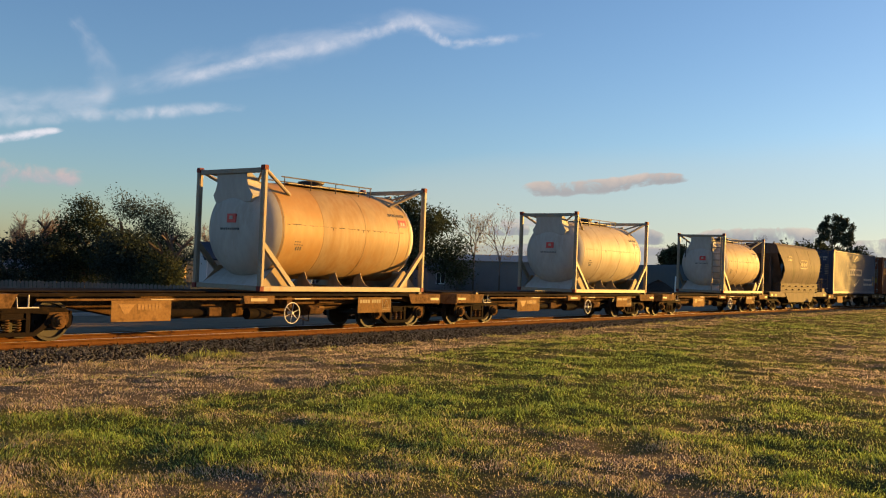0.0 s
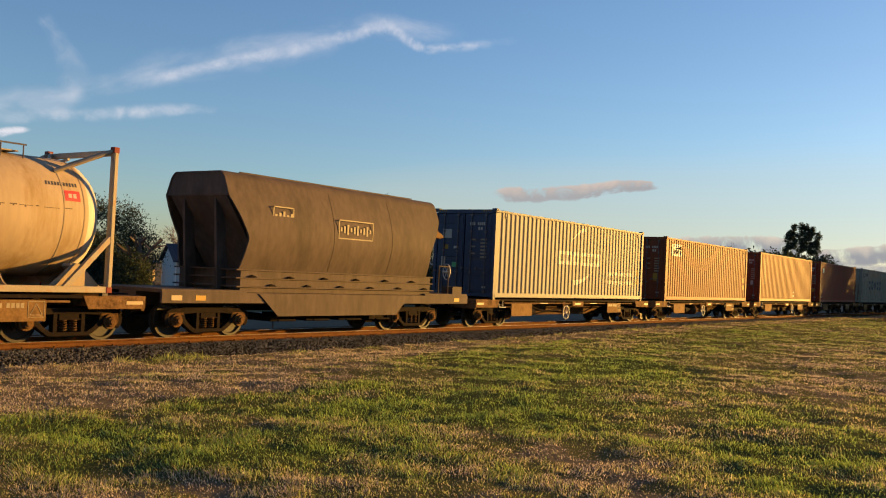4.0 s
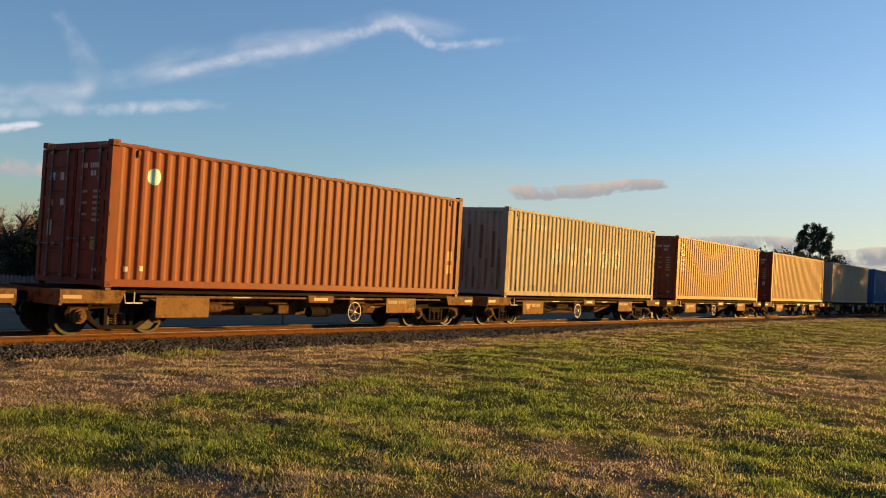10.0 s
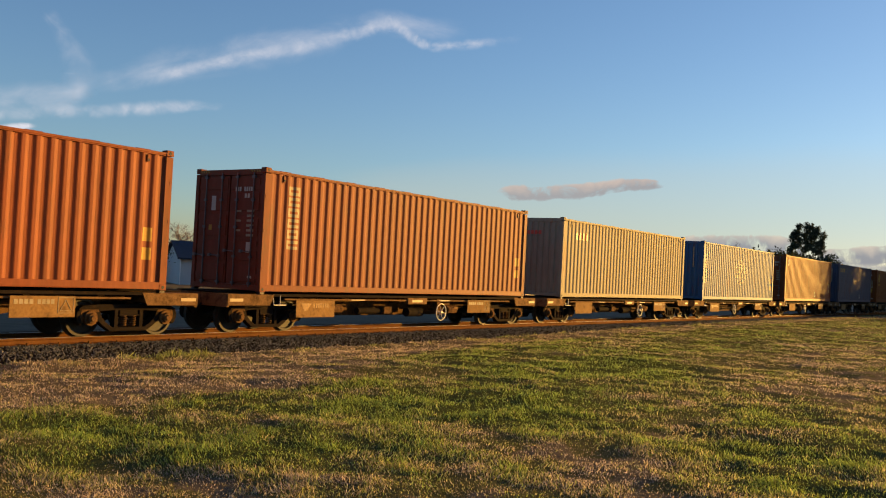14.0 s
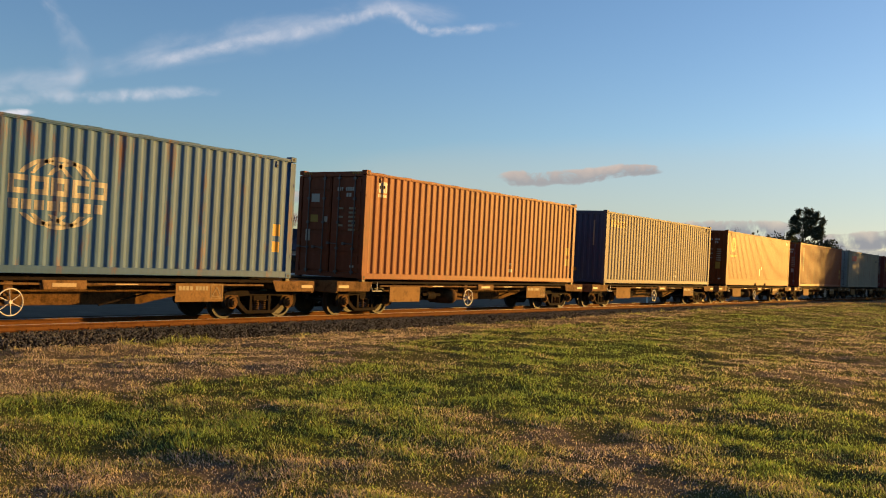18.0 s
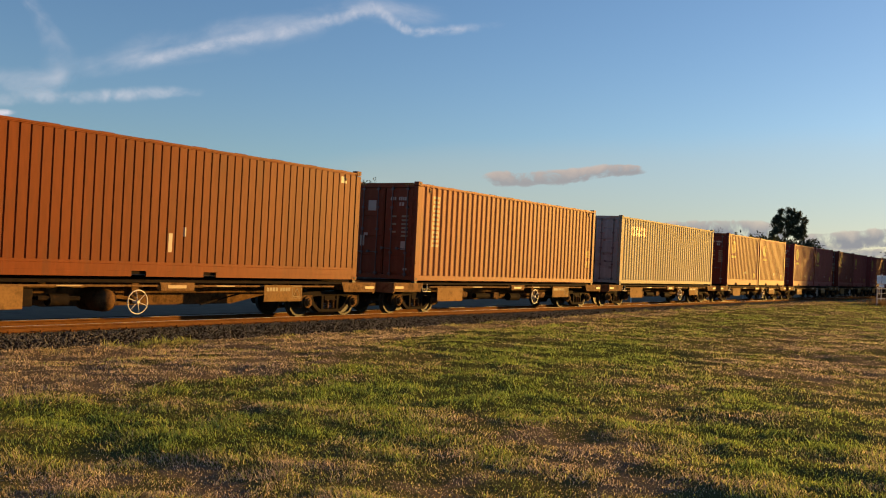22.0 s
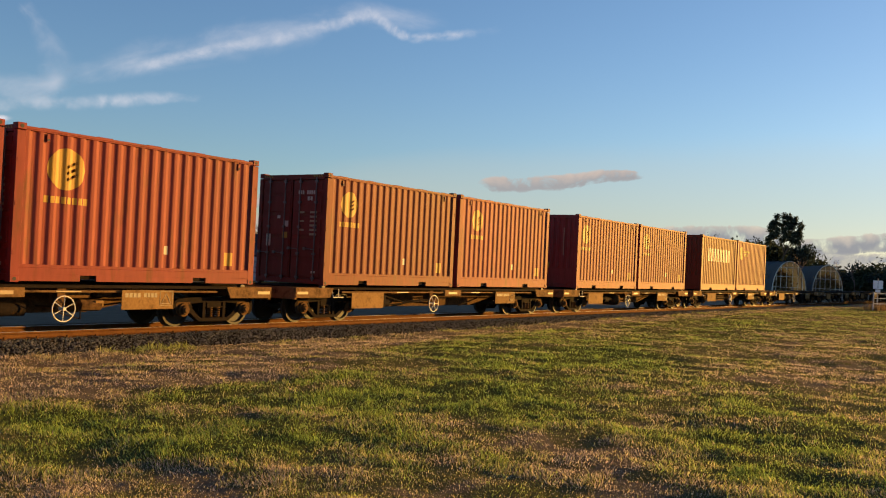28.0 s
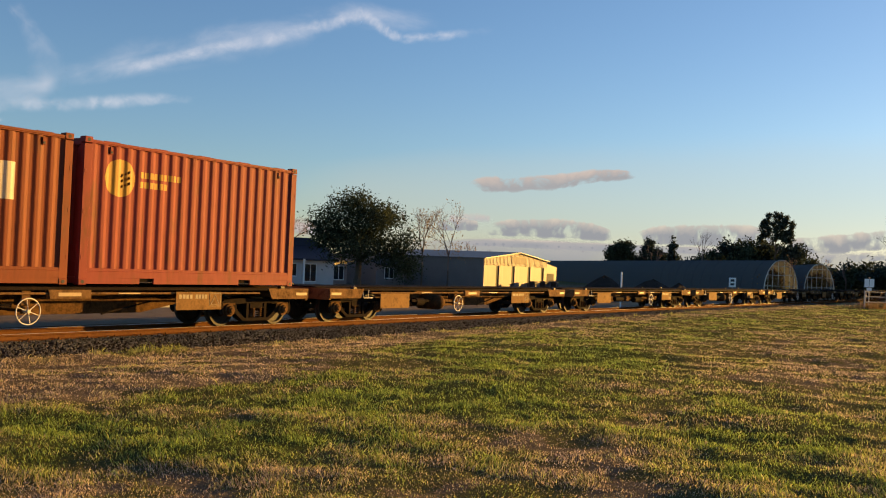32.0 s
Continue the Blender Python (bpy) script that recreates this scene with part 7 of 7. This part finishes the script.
def make_shed():
    s = thing("shed", "cream steel shed with four roller doors in low sun", "shed")
    x0, x1, y0, y1, e, r = 85.8, 100.6, 51.5, 66.0, 2.62, 3.42
    part("front_wall", raw_bm("front_wall", lambda bm: prism(bm, [(x0, 1.9), (x1, 1.9), (x1, e), ((x0 + x1) / 2 + 0.2, r), (x0, e)], y0, y0 + 0.15)), M_SHED, s, "cream profiled steel gable")
    xs = [x0, x0 + 0.7, x0 + 3.3, x0 + 4.2, x0 + 6.8, x0 + 8.0, x0 + 10.6, x0 + 11.4, x0 + 14.0, x1]
    for a, b in ((xs[0], xs[1]), (xs[2], xs[3]), (xs[4], xs[5]), (xs[6], xs[7]), (xs[8], xs[9])):
        block_part("door_pier", (a, b, y0, y0 + 0.15, GB, 1.9), M_SHED, s)
    for a, b in ((xs[1], xs[2]), (xs[3], xs[4]), (xs[5], xs[6]), (xs[7], xs[8])):
        d = block_part("roller_door", (a, b - 0.6, y0 + 0.06, y0 + 0.12, GB, 1.9), M_SHEDDOOR, s, "cream roller door")
        block_part("dark_jamb", (b - 0.6, b, y0 + 0.10, y0 + 0.14, GB, 1.9), M_DARK, d)
    for i in range(48):
        xx = x0 + 0.15 + i * 0.308
        part("wall_rib", mesh_of("shed_rib_%d" % min(i, 47 - i), lambda bm: box(bm, -0.03, 0.03, y0 - 0.03, y0, 1.92, e + (r - e) * min(i, 47 - i) / 24 - 0.06)), M_SHED, s, "", (xx, 0, 0))
    block_part("faded_sign", (x0 + 6.0, x0 + 9.6, y0 - 0.06, y0 - 0.035, 2.25, 2.95), M_CREAM, s, "pale blank sign panel")
    m = (x0 + x1) / 2 + 0.2
    for a, b in ((x0 - 0.25, m), (x1 + 0.25, m)):
        slab("roof", [(a, e - 0.02), (b, r + 0.02), (b, r + 0.10), (a, e + 0.06)], y0 - 0.3, y1, "y", M_ROOFG, s)
    block_part("side_wall", (x0, x0 + 0.15, y0 + 0.15, y1, GB, e), M_ROOFG, s, "shaded grey steel side wall")
    block_part("side_wall", (x1 - 0.15, x1, y0 + 0.15, y1, GB, e), M_ROOFG, s)
    lt = part("lean_to", raw_bm("lean_to", lambda bm: prism(bm, [(x1, GB), (x1 + 3.6, GB), (x1 + 3.6, 2.0), (x1, 2.5)], y0 + 0.5, y0 + 6)), M_SHED, s, "lower side bay")
    # near-black panel on the solid bay imitates its shaded inside
    block_part("bay_opening", (x1 + 1.0, x1 + 2.8, y0 + 0.44, y0 + 0.50, GB, 1.2), M_DARK, lt)
    for i, xx in enumerate((x0 + 9.2, x0 + 11.8, x0 + 14.6)):
        b = thing("wheelie_bin", "dark plastic bin outside the shed", "bin", "bins by the shed")
        part("body", mesh_of("bin", lambda bm: prism(bm, [(-0.28, 0), (0.28, 0), (0.36, 1.0), (-0.36, 1.0)], -0.35, 0.35), 0.03), M_DARK, b)
        part("lid", mesh_of("bin_lid", lambda bm: prism(bm, [(-0.40, 1.0), (0.40, 1.0), (0.34, 1.08), (-0.34, 1.08)], -0.4, 0.4), 0.02), M_DARK, b)
        b.location = (xx, y0 - 1.2, GB)


make_shed()


def make_tunnel(label, near, far, half, top, seed):
    """A long hooped growing tunnel, open at the near end."""
    t = thing("growing_tunnel", label, "greenhouse", "growing tunnels")
    a, b = Vector((*near, 0)), Vector((*far, 0))
    d = (b - a).normalized()
    n = Vector((-d.y, d.x, 0))
    base = GB
    arc = [(half * math.cos(math.pi * i / 18), (top - base) * math.sin(math.pi * i / 18) ** 0.8) for i in range(19)]

    def skin(bm):
        rows = []
        for s in np.linspace(0, 1, 24):
            c = a + (b - a) * s
            rows.append([bm.verts.new(c + n * u + Vector((0, 0, base + w))) for u, w in arc])
        for r0, r1 in zip(rows, rows[1:]):
            for i in range(18):
                bm.faces.new((r0[i], r0[i + 1], r1[i + 1], r1[i]))
    part("cover", raw_bm("cover", skin), M_HOOP, t, "grey-green shaded cover")
    for k in range(0, 12):
        c = a + (b - a) * (k / 40)
        def hoop(bm, c=c):
            bent(bm, [c + n * u * 1.005 + Vector((0, 0, base + w + 0.01)) for u, w in arc], 0.06 if k == 0 else 0.04)
        part("hoop", raw_bm("hoop", hoop), M_HOOPRIB if k == 0 else M_HOOP, t)
    def lattice_end(bm):
        for i in range(2, 17, 2):
            u, w = arc[i]
            tube(bm, a + n * u + Vector((0, 0, base)), a + n * u + Vector((0, 0, base + w)), 0.045, seg=4, cap=False)
        for hgt in (0.35, 0.62, 0.85):
            z = (top - base) * hgt
            u = half * math.sqrt(max(0, 1 - hgt ** 2.4))
            tube(bm, a - n * u + Vector((0, 0, base + z)), a + n * u + Vector((0, 0, base + z)), 0.045, seg=4, cap=False)
    part("end_lattice", raw_bm("end_lattice", lattice_end), M_HOOPRIB, t, "sunlit open lattice of the end")
    r = np.random.default_rng(seed)
    # added scraps: straw colour imitates the gold light in the open end
    v, f = leaf_cloud([(0, 0, 1.6, 1.6, half * 0.62, 1.5), (3, 0, 2.4, 1.6, half * 0.5, 1.0)], 150, 12, 0.16, seed)
    ob = part("stored_brushwood", raw_mesh("stored_brushwood", v, f), M_WEED, t, "straw-coloured scraps imitating sunlit film in the end", (a + d * 2.0 + Vector((0, 0, base))))


make_tunnel("long grey-green hooped growing tunnel with an open lit end", polar(76.55, 120)[:2], polar(62.6, 246)[:2], 2.2, 4.03, 1)
make_tunnel("hooped growing tunnel with an open lit end", polar(78.6, 132)[:2], polar(74.5, 210)[:2], 1.9, 3.95, 2)


def heap(az, d, w, h, seed):
    def build(bm):
        rnd = random.Random(seed)
        rings = []
        for j in range(6):
            s = j / 5
            rings.append([bm.verts.new((w * (1 - s) ** 0.8 * math.cos(2 * math.pi * i / 18) * rnd.uniform(0.9, 1.1), w * 0.6 * (1 - s) ** 0.8 * math.sin(2 * math.pi * i / 18), h * s ** 0.9 * rnd.uniform(0.93, 1.05))) for i in range(18)])
        for r0, r1 in zip(rings, rings[1:]):
            for i in range(18):
                bm.faces.new((r0[i], r0[(i + 1) % 18], r1[(i + 1) % 18], r1[i]))
    tagged(part("soil_mound", raw_bm("soil_mound", build), M_SOIL, None, "", foot(az, d, GB - 0.1)), "dark heap of soil before the tunnel", "soil mound", "soil heaps")


heap(66.4, 112, 4.6, 2.15, 1)
heap(69.3, 110, 5.2, 2.0, 2)
heap(70.8, 108, 3.4, 1.7, 3)

# ---- small things by the line ----


def text_mesh(body, size):
    cu = bpy.data.curves.new("lettering", 'FONT')
    cu.body, cu.size, cu.align_x, cu.extrude = body, size, 'CENTER', 0.001
    ob = bpy.data.objects.new("lettering", cu)
    scene.collection.objects.link(ob)
    me = bpy.data.meshes.new_from_object(ob.evaluated_get(bpy.context.evaluated_depsgraph_get()))
    bpy.data.objects.remove(ob)
    me.materials.clear()
    me.materials.append(None)
    return me


def make_block_sign():
    s = thing("line_sign", "white upright sign lettered BLOCK POINT WESTBURY on a post", "sign", at=(20.45, 20.55, -0.35))
    part("post", raw_bm("post", lambda bm: tube(bm, (0, 0, -0.2), (0, 0, 1.95), 0.03, seg=8)), M_ROD, s)
    f = part("panel", mesh_of("sign_panel", lambda bm: box(bm, -0.225, 0.225, -0.045, -0.030, 1.36, 1.98), 0.008), M_POSTW, s, "", (0, 0, 0), (0, 0, -42))
    for i, w in enumerate(("BLOCK", "POINT", "WESTBURY")):
        part("lettering", text_mesh(w, 0.10 if i < 2 else 0.082), M_INK, f, "", (0, -0.047, 1.80 - i * 0.165), (90, 0, 0))


make_block_sign()


def make_small_signs():
    s = thing("track_sign", "small white sign board on a pale post beside the line", "sign", at=polar(73.85, 74, -0.35))
    part("post", raw_bm("post", lambda bm: tube(bm, (0, 0, -0.2), (0, 0, 2.0), 0.035, seg=8)), M_PALEP, s)
    f = part("panel", mesh_of("small_panel", lambda bm: box(bm, -0.26, 0.26, -0.05, -0.035, 1.30, 2.02), 0.01), M_POSTW, s, "", (0, 0, 0), (0, 0, -70))
    part("marking", mesh_of("small_marking", lambda bm: (box(bm, -0.14, 0.14, -0.056, -0.05, 1.72, 1.90), box(bm, -0.14, 0.14, -0.056, -0.05, 1.44, 1.60))), M_INK, f)
    m = thing("marker_post", "thin white marker post beside the line", "post", at=(48.8, 20.3, -0.35))
    part("post", raw_bm("post", lambda bm: tube(bm, (0, 0, -0.2), (0, 0, 2.0), 0.05, seg=8)), M_POSTW, m)
    part("cap", raw_bm("cap", lambda bm: lathe(bm, [(2.0, 0.055), (2.06, 0.05), (2.08, 0.0)], 8, "z")), M_POSTW, m)
    g = thing("field_gate_sign", "white square notice on a post by the field fence", "sign", at=polar(81.2, 69, 0))
    part("post", raw_bm("post", lambda bm: tube(bm, (0, 0, -0.2), (0, 0, 2.1), 0.04, seg=8)), M_PALEP, g)
    p = part("panel", raw_bm("panel", lambda bm: box(bm, -0.30, 0.30, -0.06, -0.04, 1.42, 1.98)), M_POSTW, g, "", (0, 0, 0), (0, 0, -78))
    part("divider", raw_bm("divider", lambda bm: box(bm, -0.012, 0.012, -0.066, -0.06, 1.42, 1.98)), M_INK, p)
    part("lower_panel", raw_bm("lower_panel", lambda bm: box(bm, -0.16, 0.16, -0.06, -0.04, 1.18, 1.38)), M_POSTW, g, "", (0, 0, 0), (0, 0, -78))
    f = thing("field_fence", "tubular rail fence in dry weeds at the field's corner", "fence", at=polar(81.0, 67, 0))
    step = Vector((2.2, -1.0, 0))
    for i in range(9):
        part("post", mesh_of("field_post", lambda bm: tube(bm, (0, 0, -0.2), (0, 0, 1.2), 0.05, seg=8)), M_PALEP, f, "", step * i)
    for z in (0.45, 0.80, 1.12):
        part("rail", raw_bm("rail", lambda bm: tube(bm, Vector((0, 0, z)), step * 8 + Vector((0, 0, z)), 0.025, seg=6)), M_PALEP, f)
    r = np.random.default_rng(3)
    n = 5000
    t = r.random(n)
    x = 66.2 + 18 * t + r.normal(0, 0.5, n)
    y = 10.6 - 8 * t + r.normal(0, 0.45, n)
    h = r.uniform(0.15, 0.62, n)
    a = r.uniform(0, 6.28, n)
    v = np.stack([np.stack([x - 0.012 * np.cos(a), y - 0.012 * np.sin(a), 0 * x], -1), np.stack([x + 0.012 * np.cos(a), y + 0.012 * np.sin(a), 0 * x], -1),
                  np.stack([x + 0.15 * h * np.cos(a * 3), y + 0.15 * h * np.sin(a * 3), h], -1)], 1)
    tagged(part("dry_weeds", raw_mesh("dry_weeds", v.reshape(-1, 3), np.arange(3 * n).reshape(-1, 3)), M_WEED), "tall dry weeds along the field fence", "weeds", kind="stuff")


make_small_signs()

# ---- clouds ----
FAR = 3600.0


def cloud(name, label, line, material, steps=40):
    """A far sheet along a line of (azimuth, elevation, half-height), all in degrees."""
    line = np.array(line, float)
    s = np.linspace(0, 1, len(line))
    u = np.linspace(0, 1, steps)
    az, el, hw = (np.interp(u, s, line[:, i]) for i in range(3))
    k = np.ones(5) / 5
    el = np.convolve(np.pad(el, 2, 'edge'), k, 'valid')
    rows_v, nv = [], 5
    ta, te = np.gradient(az), np.gradient(el)
    ln = np.hypot(ta, te) + 1e-9
    for j in range(nv):
        k = hw * (2 * j / (nv - 1) - 1)
        a, e = np.radians(az - te / ln * k), np.radians(el + ta / ln * k)
        rows_v.append(np.stack([FAR * np.sin(a) * np.cos(e), FAR * np.cos(a) * np.cos(e), EYE + FAR * np.sin(e)], -1))
    v = np.stack(rows_v, 0)
    i = (np.arange(nv - 1)[:, None] * steps + np.arange(steps - 1)[None]).ravel()
    f = np.stack([i, i + 1, i + steps + 1, i + steps], -1)
    me = raw_mesh(name, v.reshape(-1, 3), f, True)
    uv = me.uv_layers.new(name="UVMap")
    idx = np.empty(len(me.loops), np.int32)
    me.loops.foreach_get("vertex_index", idx)
    uv.data.foreach_set("uv", np.stack([(idx % steps) / (steps - 1), (idx // steps) / (nv - 1)], -1).astype(np.float32).ravel())
    ob = part(name, me, material)
    ob.visible_shadow = False
    tagged(ob, label, "cloud", kind="structure")


def cirrus(nm, scale, lo, hi, dense, shift, edge=1.0):
    return cloud_material(nm, (0.86, 0.90, 0.95), (0.70, 0.78, 0.88), scale, lo, hi, edge, dense, 0.85, shift)


cloud("cirrus_streak", "thin white cirrus streak bending to a kink", [(33.2, 8.7, 0.30), (36.4, 10.2, 0.50), (39.0, 11.2, 0.62), (42.0, 12.2, 0.66), (45.0, 13.0, 0.66), (47.7, 13.8, 0.62), (49.4, 14.45, 0.60), (50.8, 15.0, 0.58), (51.5, 14.6, 0.52), (52.5, 13.95, 0.50), (53.6, 13.65, 0.46), (55.4, 13.9, 0.45), (57.5, 14.2, 0.42), (60.5, 14.6, 0.35)],
      cirrus("cirrus_bright", (26, 1.2), 0.08, 1.05, 0.80, 0.0), 120)
cloud("cirrus_streak", "faint cirrus veil spread round the streak", [(31.0, 8.6, 1.2), (38.0, 11.3, 1.7), (45.0, 13.5, 1.8), (50.5, 14.9, 1.2), (58.0, 14.3, 1.0)],
      cirrus("cirrus_veil", (7, 1.6), 0.20, 0.95, 0.45, 3.1), 60)
cloud("cirrus_streak", "long thin white cirrus streak", [(24.0, 6.6, 0.5), (28.0, 7.3, 0.6), (31.5, 7.95, 0.6), (34.6, 8.3, 0.6), (37.8, 8.85, 0.62), (42.3, 9.35, 0.40)], cirrus("cirrus_low", (14, 1.0), 0.12, 1.0, 0.66, 5.3), 60)
cloud("cirrus_streak", "upright wisp of cirrus", [(30.6, 13.6, 0.5), (31.6, 12.7, 0.8), (32.4, 11.6, 1.1), (32.9, 10.2, 1.3), (32.6, 8.7, 1.3)], cirrus("cirrus_wisp", (3, 1.6), 0.14, 1.0, 0.40, 7.7), 40)
cloud("cirrus_streak", "broad faint cirrus at the edge of the streaks", [(22, 8.0, 1.1), (27.4, 8.2, 1.2), (31.0, 8.7, 1.2), (34.0, 9.3, 0.9)], cirrus("cirrus_faint", (4, 1.6), 0.10, 0.85, 0.52, 9.7), 40)
cloud("cirrus_streak", "short bright streak of cloud", [(25.0, 5.7, 0.30), (27.5, 6.3, 0.40), (29.2, 6.7, 0.40), (31.0, 7.15, 0.22)], cirrus("cirrus_short", (4, 1.0), 0.10, 0.55, 0.95, 11.3), 30)
PINK = cloud_material("pink_grey_cloud", (0.92, 0.71, 0.57), (0.37, 0.37, 0.41), (8.0, 1.3), 0.30, 0.52, 1.3, 0.92, 0.72, 2.0, 0.95, -1.38)
cloud("low_cloud", "long pink-grey flat cloud with a ragged top", [(57.0, 4.85, 0.35), (58.9, 5.1, 0.75), (60.6, 5.15, 0.72), (62.7, 5.35, 0.70), (64.4, 5.55, 0.68), (66.0, 5.9, 0.62), (67.3, 5.95, 0.45), (68.6, 6.0, 0.34)], PINK, 60)
LEFTC = cloud_material("soft_pink_cloud", (0.86, 0.66, 0.58), (0.50, 0.54, 0.62), (5, 1.8), 0.28, 0.60, 1.0, 0.9, 0.74, 4.0, 0.8, -1.18)
cloud("low_cloud", "soft pink cloud over the garden trees", [(22.0, 4.1, 1.5), (27.0, 4.3, 1.5), (29.5, 4.3, 1.2), (32.5, 4.5, 0.7)], LEFTC, 40)
for a0, a1, e, h, sh in ((40.4, 47.6, 3.2, 0.6, 1.0), (41.0, 50.0, 1.9, 0.9, 3.3), (56.5, 59.5, 2.9, 0.45, 4.4)):
    cloud("low_cloud", "small soft grey and pink cloud low over the roofs", [(a0, e, h), ((a0 + a1) / 2, e + 0.1, h), (a1, e + 0.1, h)],
          cloud_material("small_cloud", (0.86, 0.68, 0.58), (0.44, 0.49, 0.57), (4, 1.6), 0.20, 0.55, 1.0, 0.85, 0.74, sh, 0.8, -0.95), 24)
# added glowing sheet, dimmer than the sky, tones down its bright low part
VEIL = cloud_material("low_sky_dimmer", (0.57, 0.62, 0.57), (0.53, 0.60, 0.60), (3, 0.5), -0.2, 0.3, 1.0, 0.40, 0.86, 20.0)
cloud("evening_haze", "added sheet that tones down the low sky", [(46.0, 3.2, 2.6), (56.0, 3.4, 4.0), (70.0, 3.6, 5.0), (85.0, 3.8, 5.2), (110.0, 3.8, 5.2)], VEIL, 40)
HAZE = cloud_material("dusky_low_haze", (0.62, 0.56, 0.52), (0.26, 0.32, 0.40), (10, 1.2), 0.12, 0.60, 1.6, 0.85, 0.74, 6.0, 0.6, -1.15)
cloud("cloud_bank", "dusky blue-grey haze low over the skyline", [(52.0, 0.8, 0.9), (60.0, 0.9, 1.1), (70.0, 0.9, 1.1), (80.0, 0.9, 1.1), (94.0, 0.9, 1.1)], HAZE, 60)


def roll(label, line, sh, lo=0.40):
    m = cloud_material("evening_cloud_roll", (0.98, 0.82, 0.60), (0.21, 0.23, 0.295), (9, 1.1), lo, lo + 0.20, 1.5, 0.95, 0.80, sh, 1.25, -1.85)
    cloud("cloud_bank", label, line, m, 50)


roll("long grey-violet cloud with a cream upper edge", [(58.5, 2.3, 0.45), (61.0, 2.5, 0.80), (63.5, 2.55, 0.85), (65.5, 2.45, 0.75), (67.2, 2.2, 0.40)], 1.7, 0.32)
roll("small grey-violet cloud lump", [(55.8, 2.4, 0.35), (57.3, 2.6, 0.60), (58.8, 2.5, 0.40)], 3.9, 0.32)
roll("broad grey-violet cloud with glowing cream shoulders", [(67.6, 2.1, 0.40), (69.5, 2.35, 0.80), (71.5, 2.45, 0.90), (73.5, 2.5, 0.92), (75.3, 2.45, 0.85), (76.8, 2.1, 0.45)], 5.1, 0.31)
roll("grey-violet cloud roll with gold edges", [(76.0, 1.8, 0.40), (77.4, 2.0, 0.70), (79.3, 2.15, 0.75), (81.0, 2.35, 0.80), (83.0, 2.55, 0.85), (88.0, 2.7, 0.75), (94.0, 2.6, 0.6)], 8.6, 0.33)
roll("low streak of cloud with a gold edge", [(77.5, 1.15, 0.22), (79.5, 1.35, 0.36), (82.0, 1.6, 0.40), (86.0, 1.7, 0.35)], 12.2)
roll("thin gold-edged streak of cloud under the banks", [(55.0, 1.5, 0.25), (61.0, 1.55, 0.35), (66.0, 1.5, 0.35), (71.5, 1.55, 0.30), (75.0, 1.4, 0.2)], 15.4, 0.27)


# ---- what moves ----


def train_x(t):
    """Where the train's reference point stands at t seconds."""
    return 64.4009 - 9.616166 * t - 0.0186659 * t * t


def motions():
    for ob, off, z in MOVING:
        walk(ob, [(t, pose(train_x(t) + off, YT, z)) for t in range(0, 33)])
    first = {}
    for i, w in WHEELSETS:
        if i not in first:
            x, y, z = w.location
            walk(w, [(j / 30, pose(x, y, z, 0, math.degrees((train_x(j / 30) - train_x(0)) / 0.387), 0)) for j in range(0, 961)])
            first[i] = w
        else:
            a = w.animation_data_create()
            w.rotation_mode = 'QUATERNION'
            a.action = first[i].animation_data.action
            a.action_slot = first[i].animation_data.action_slot


motions()
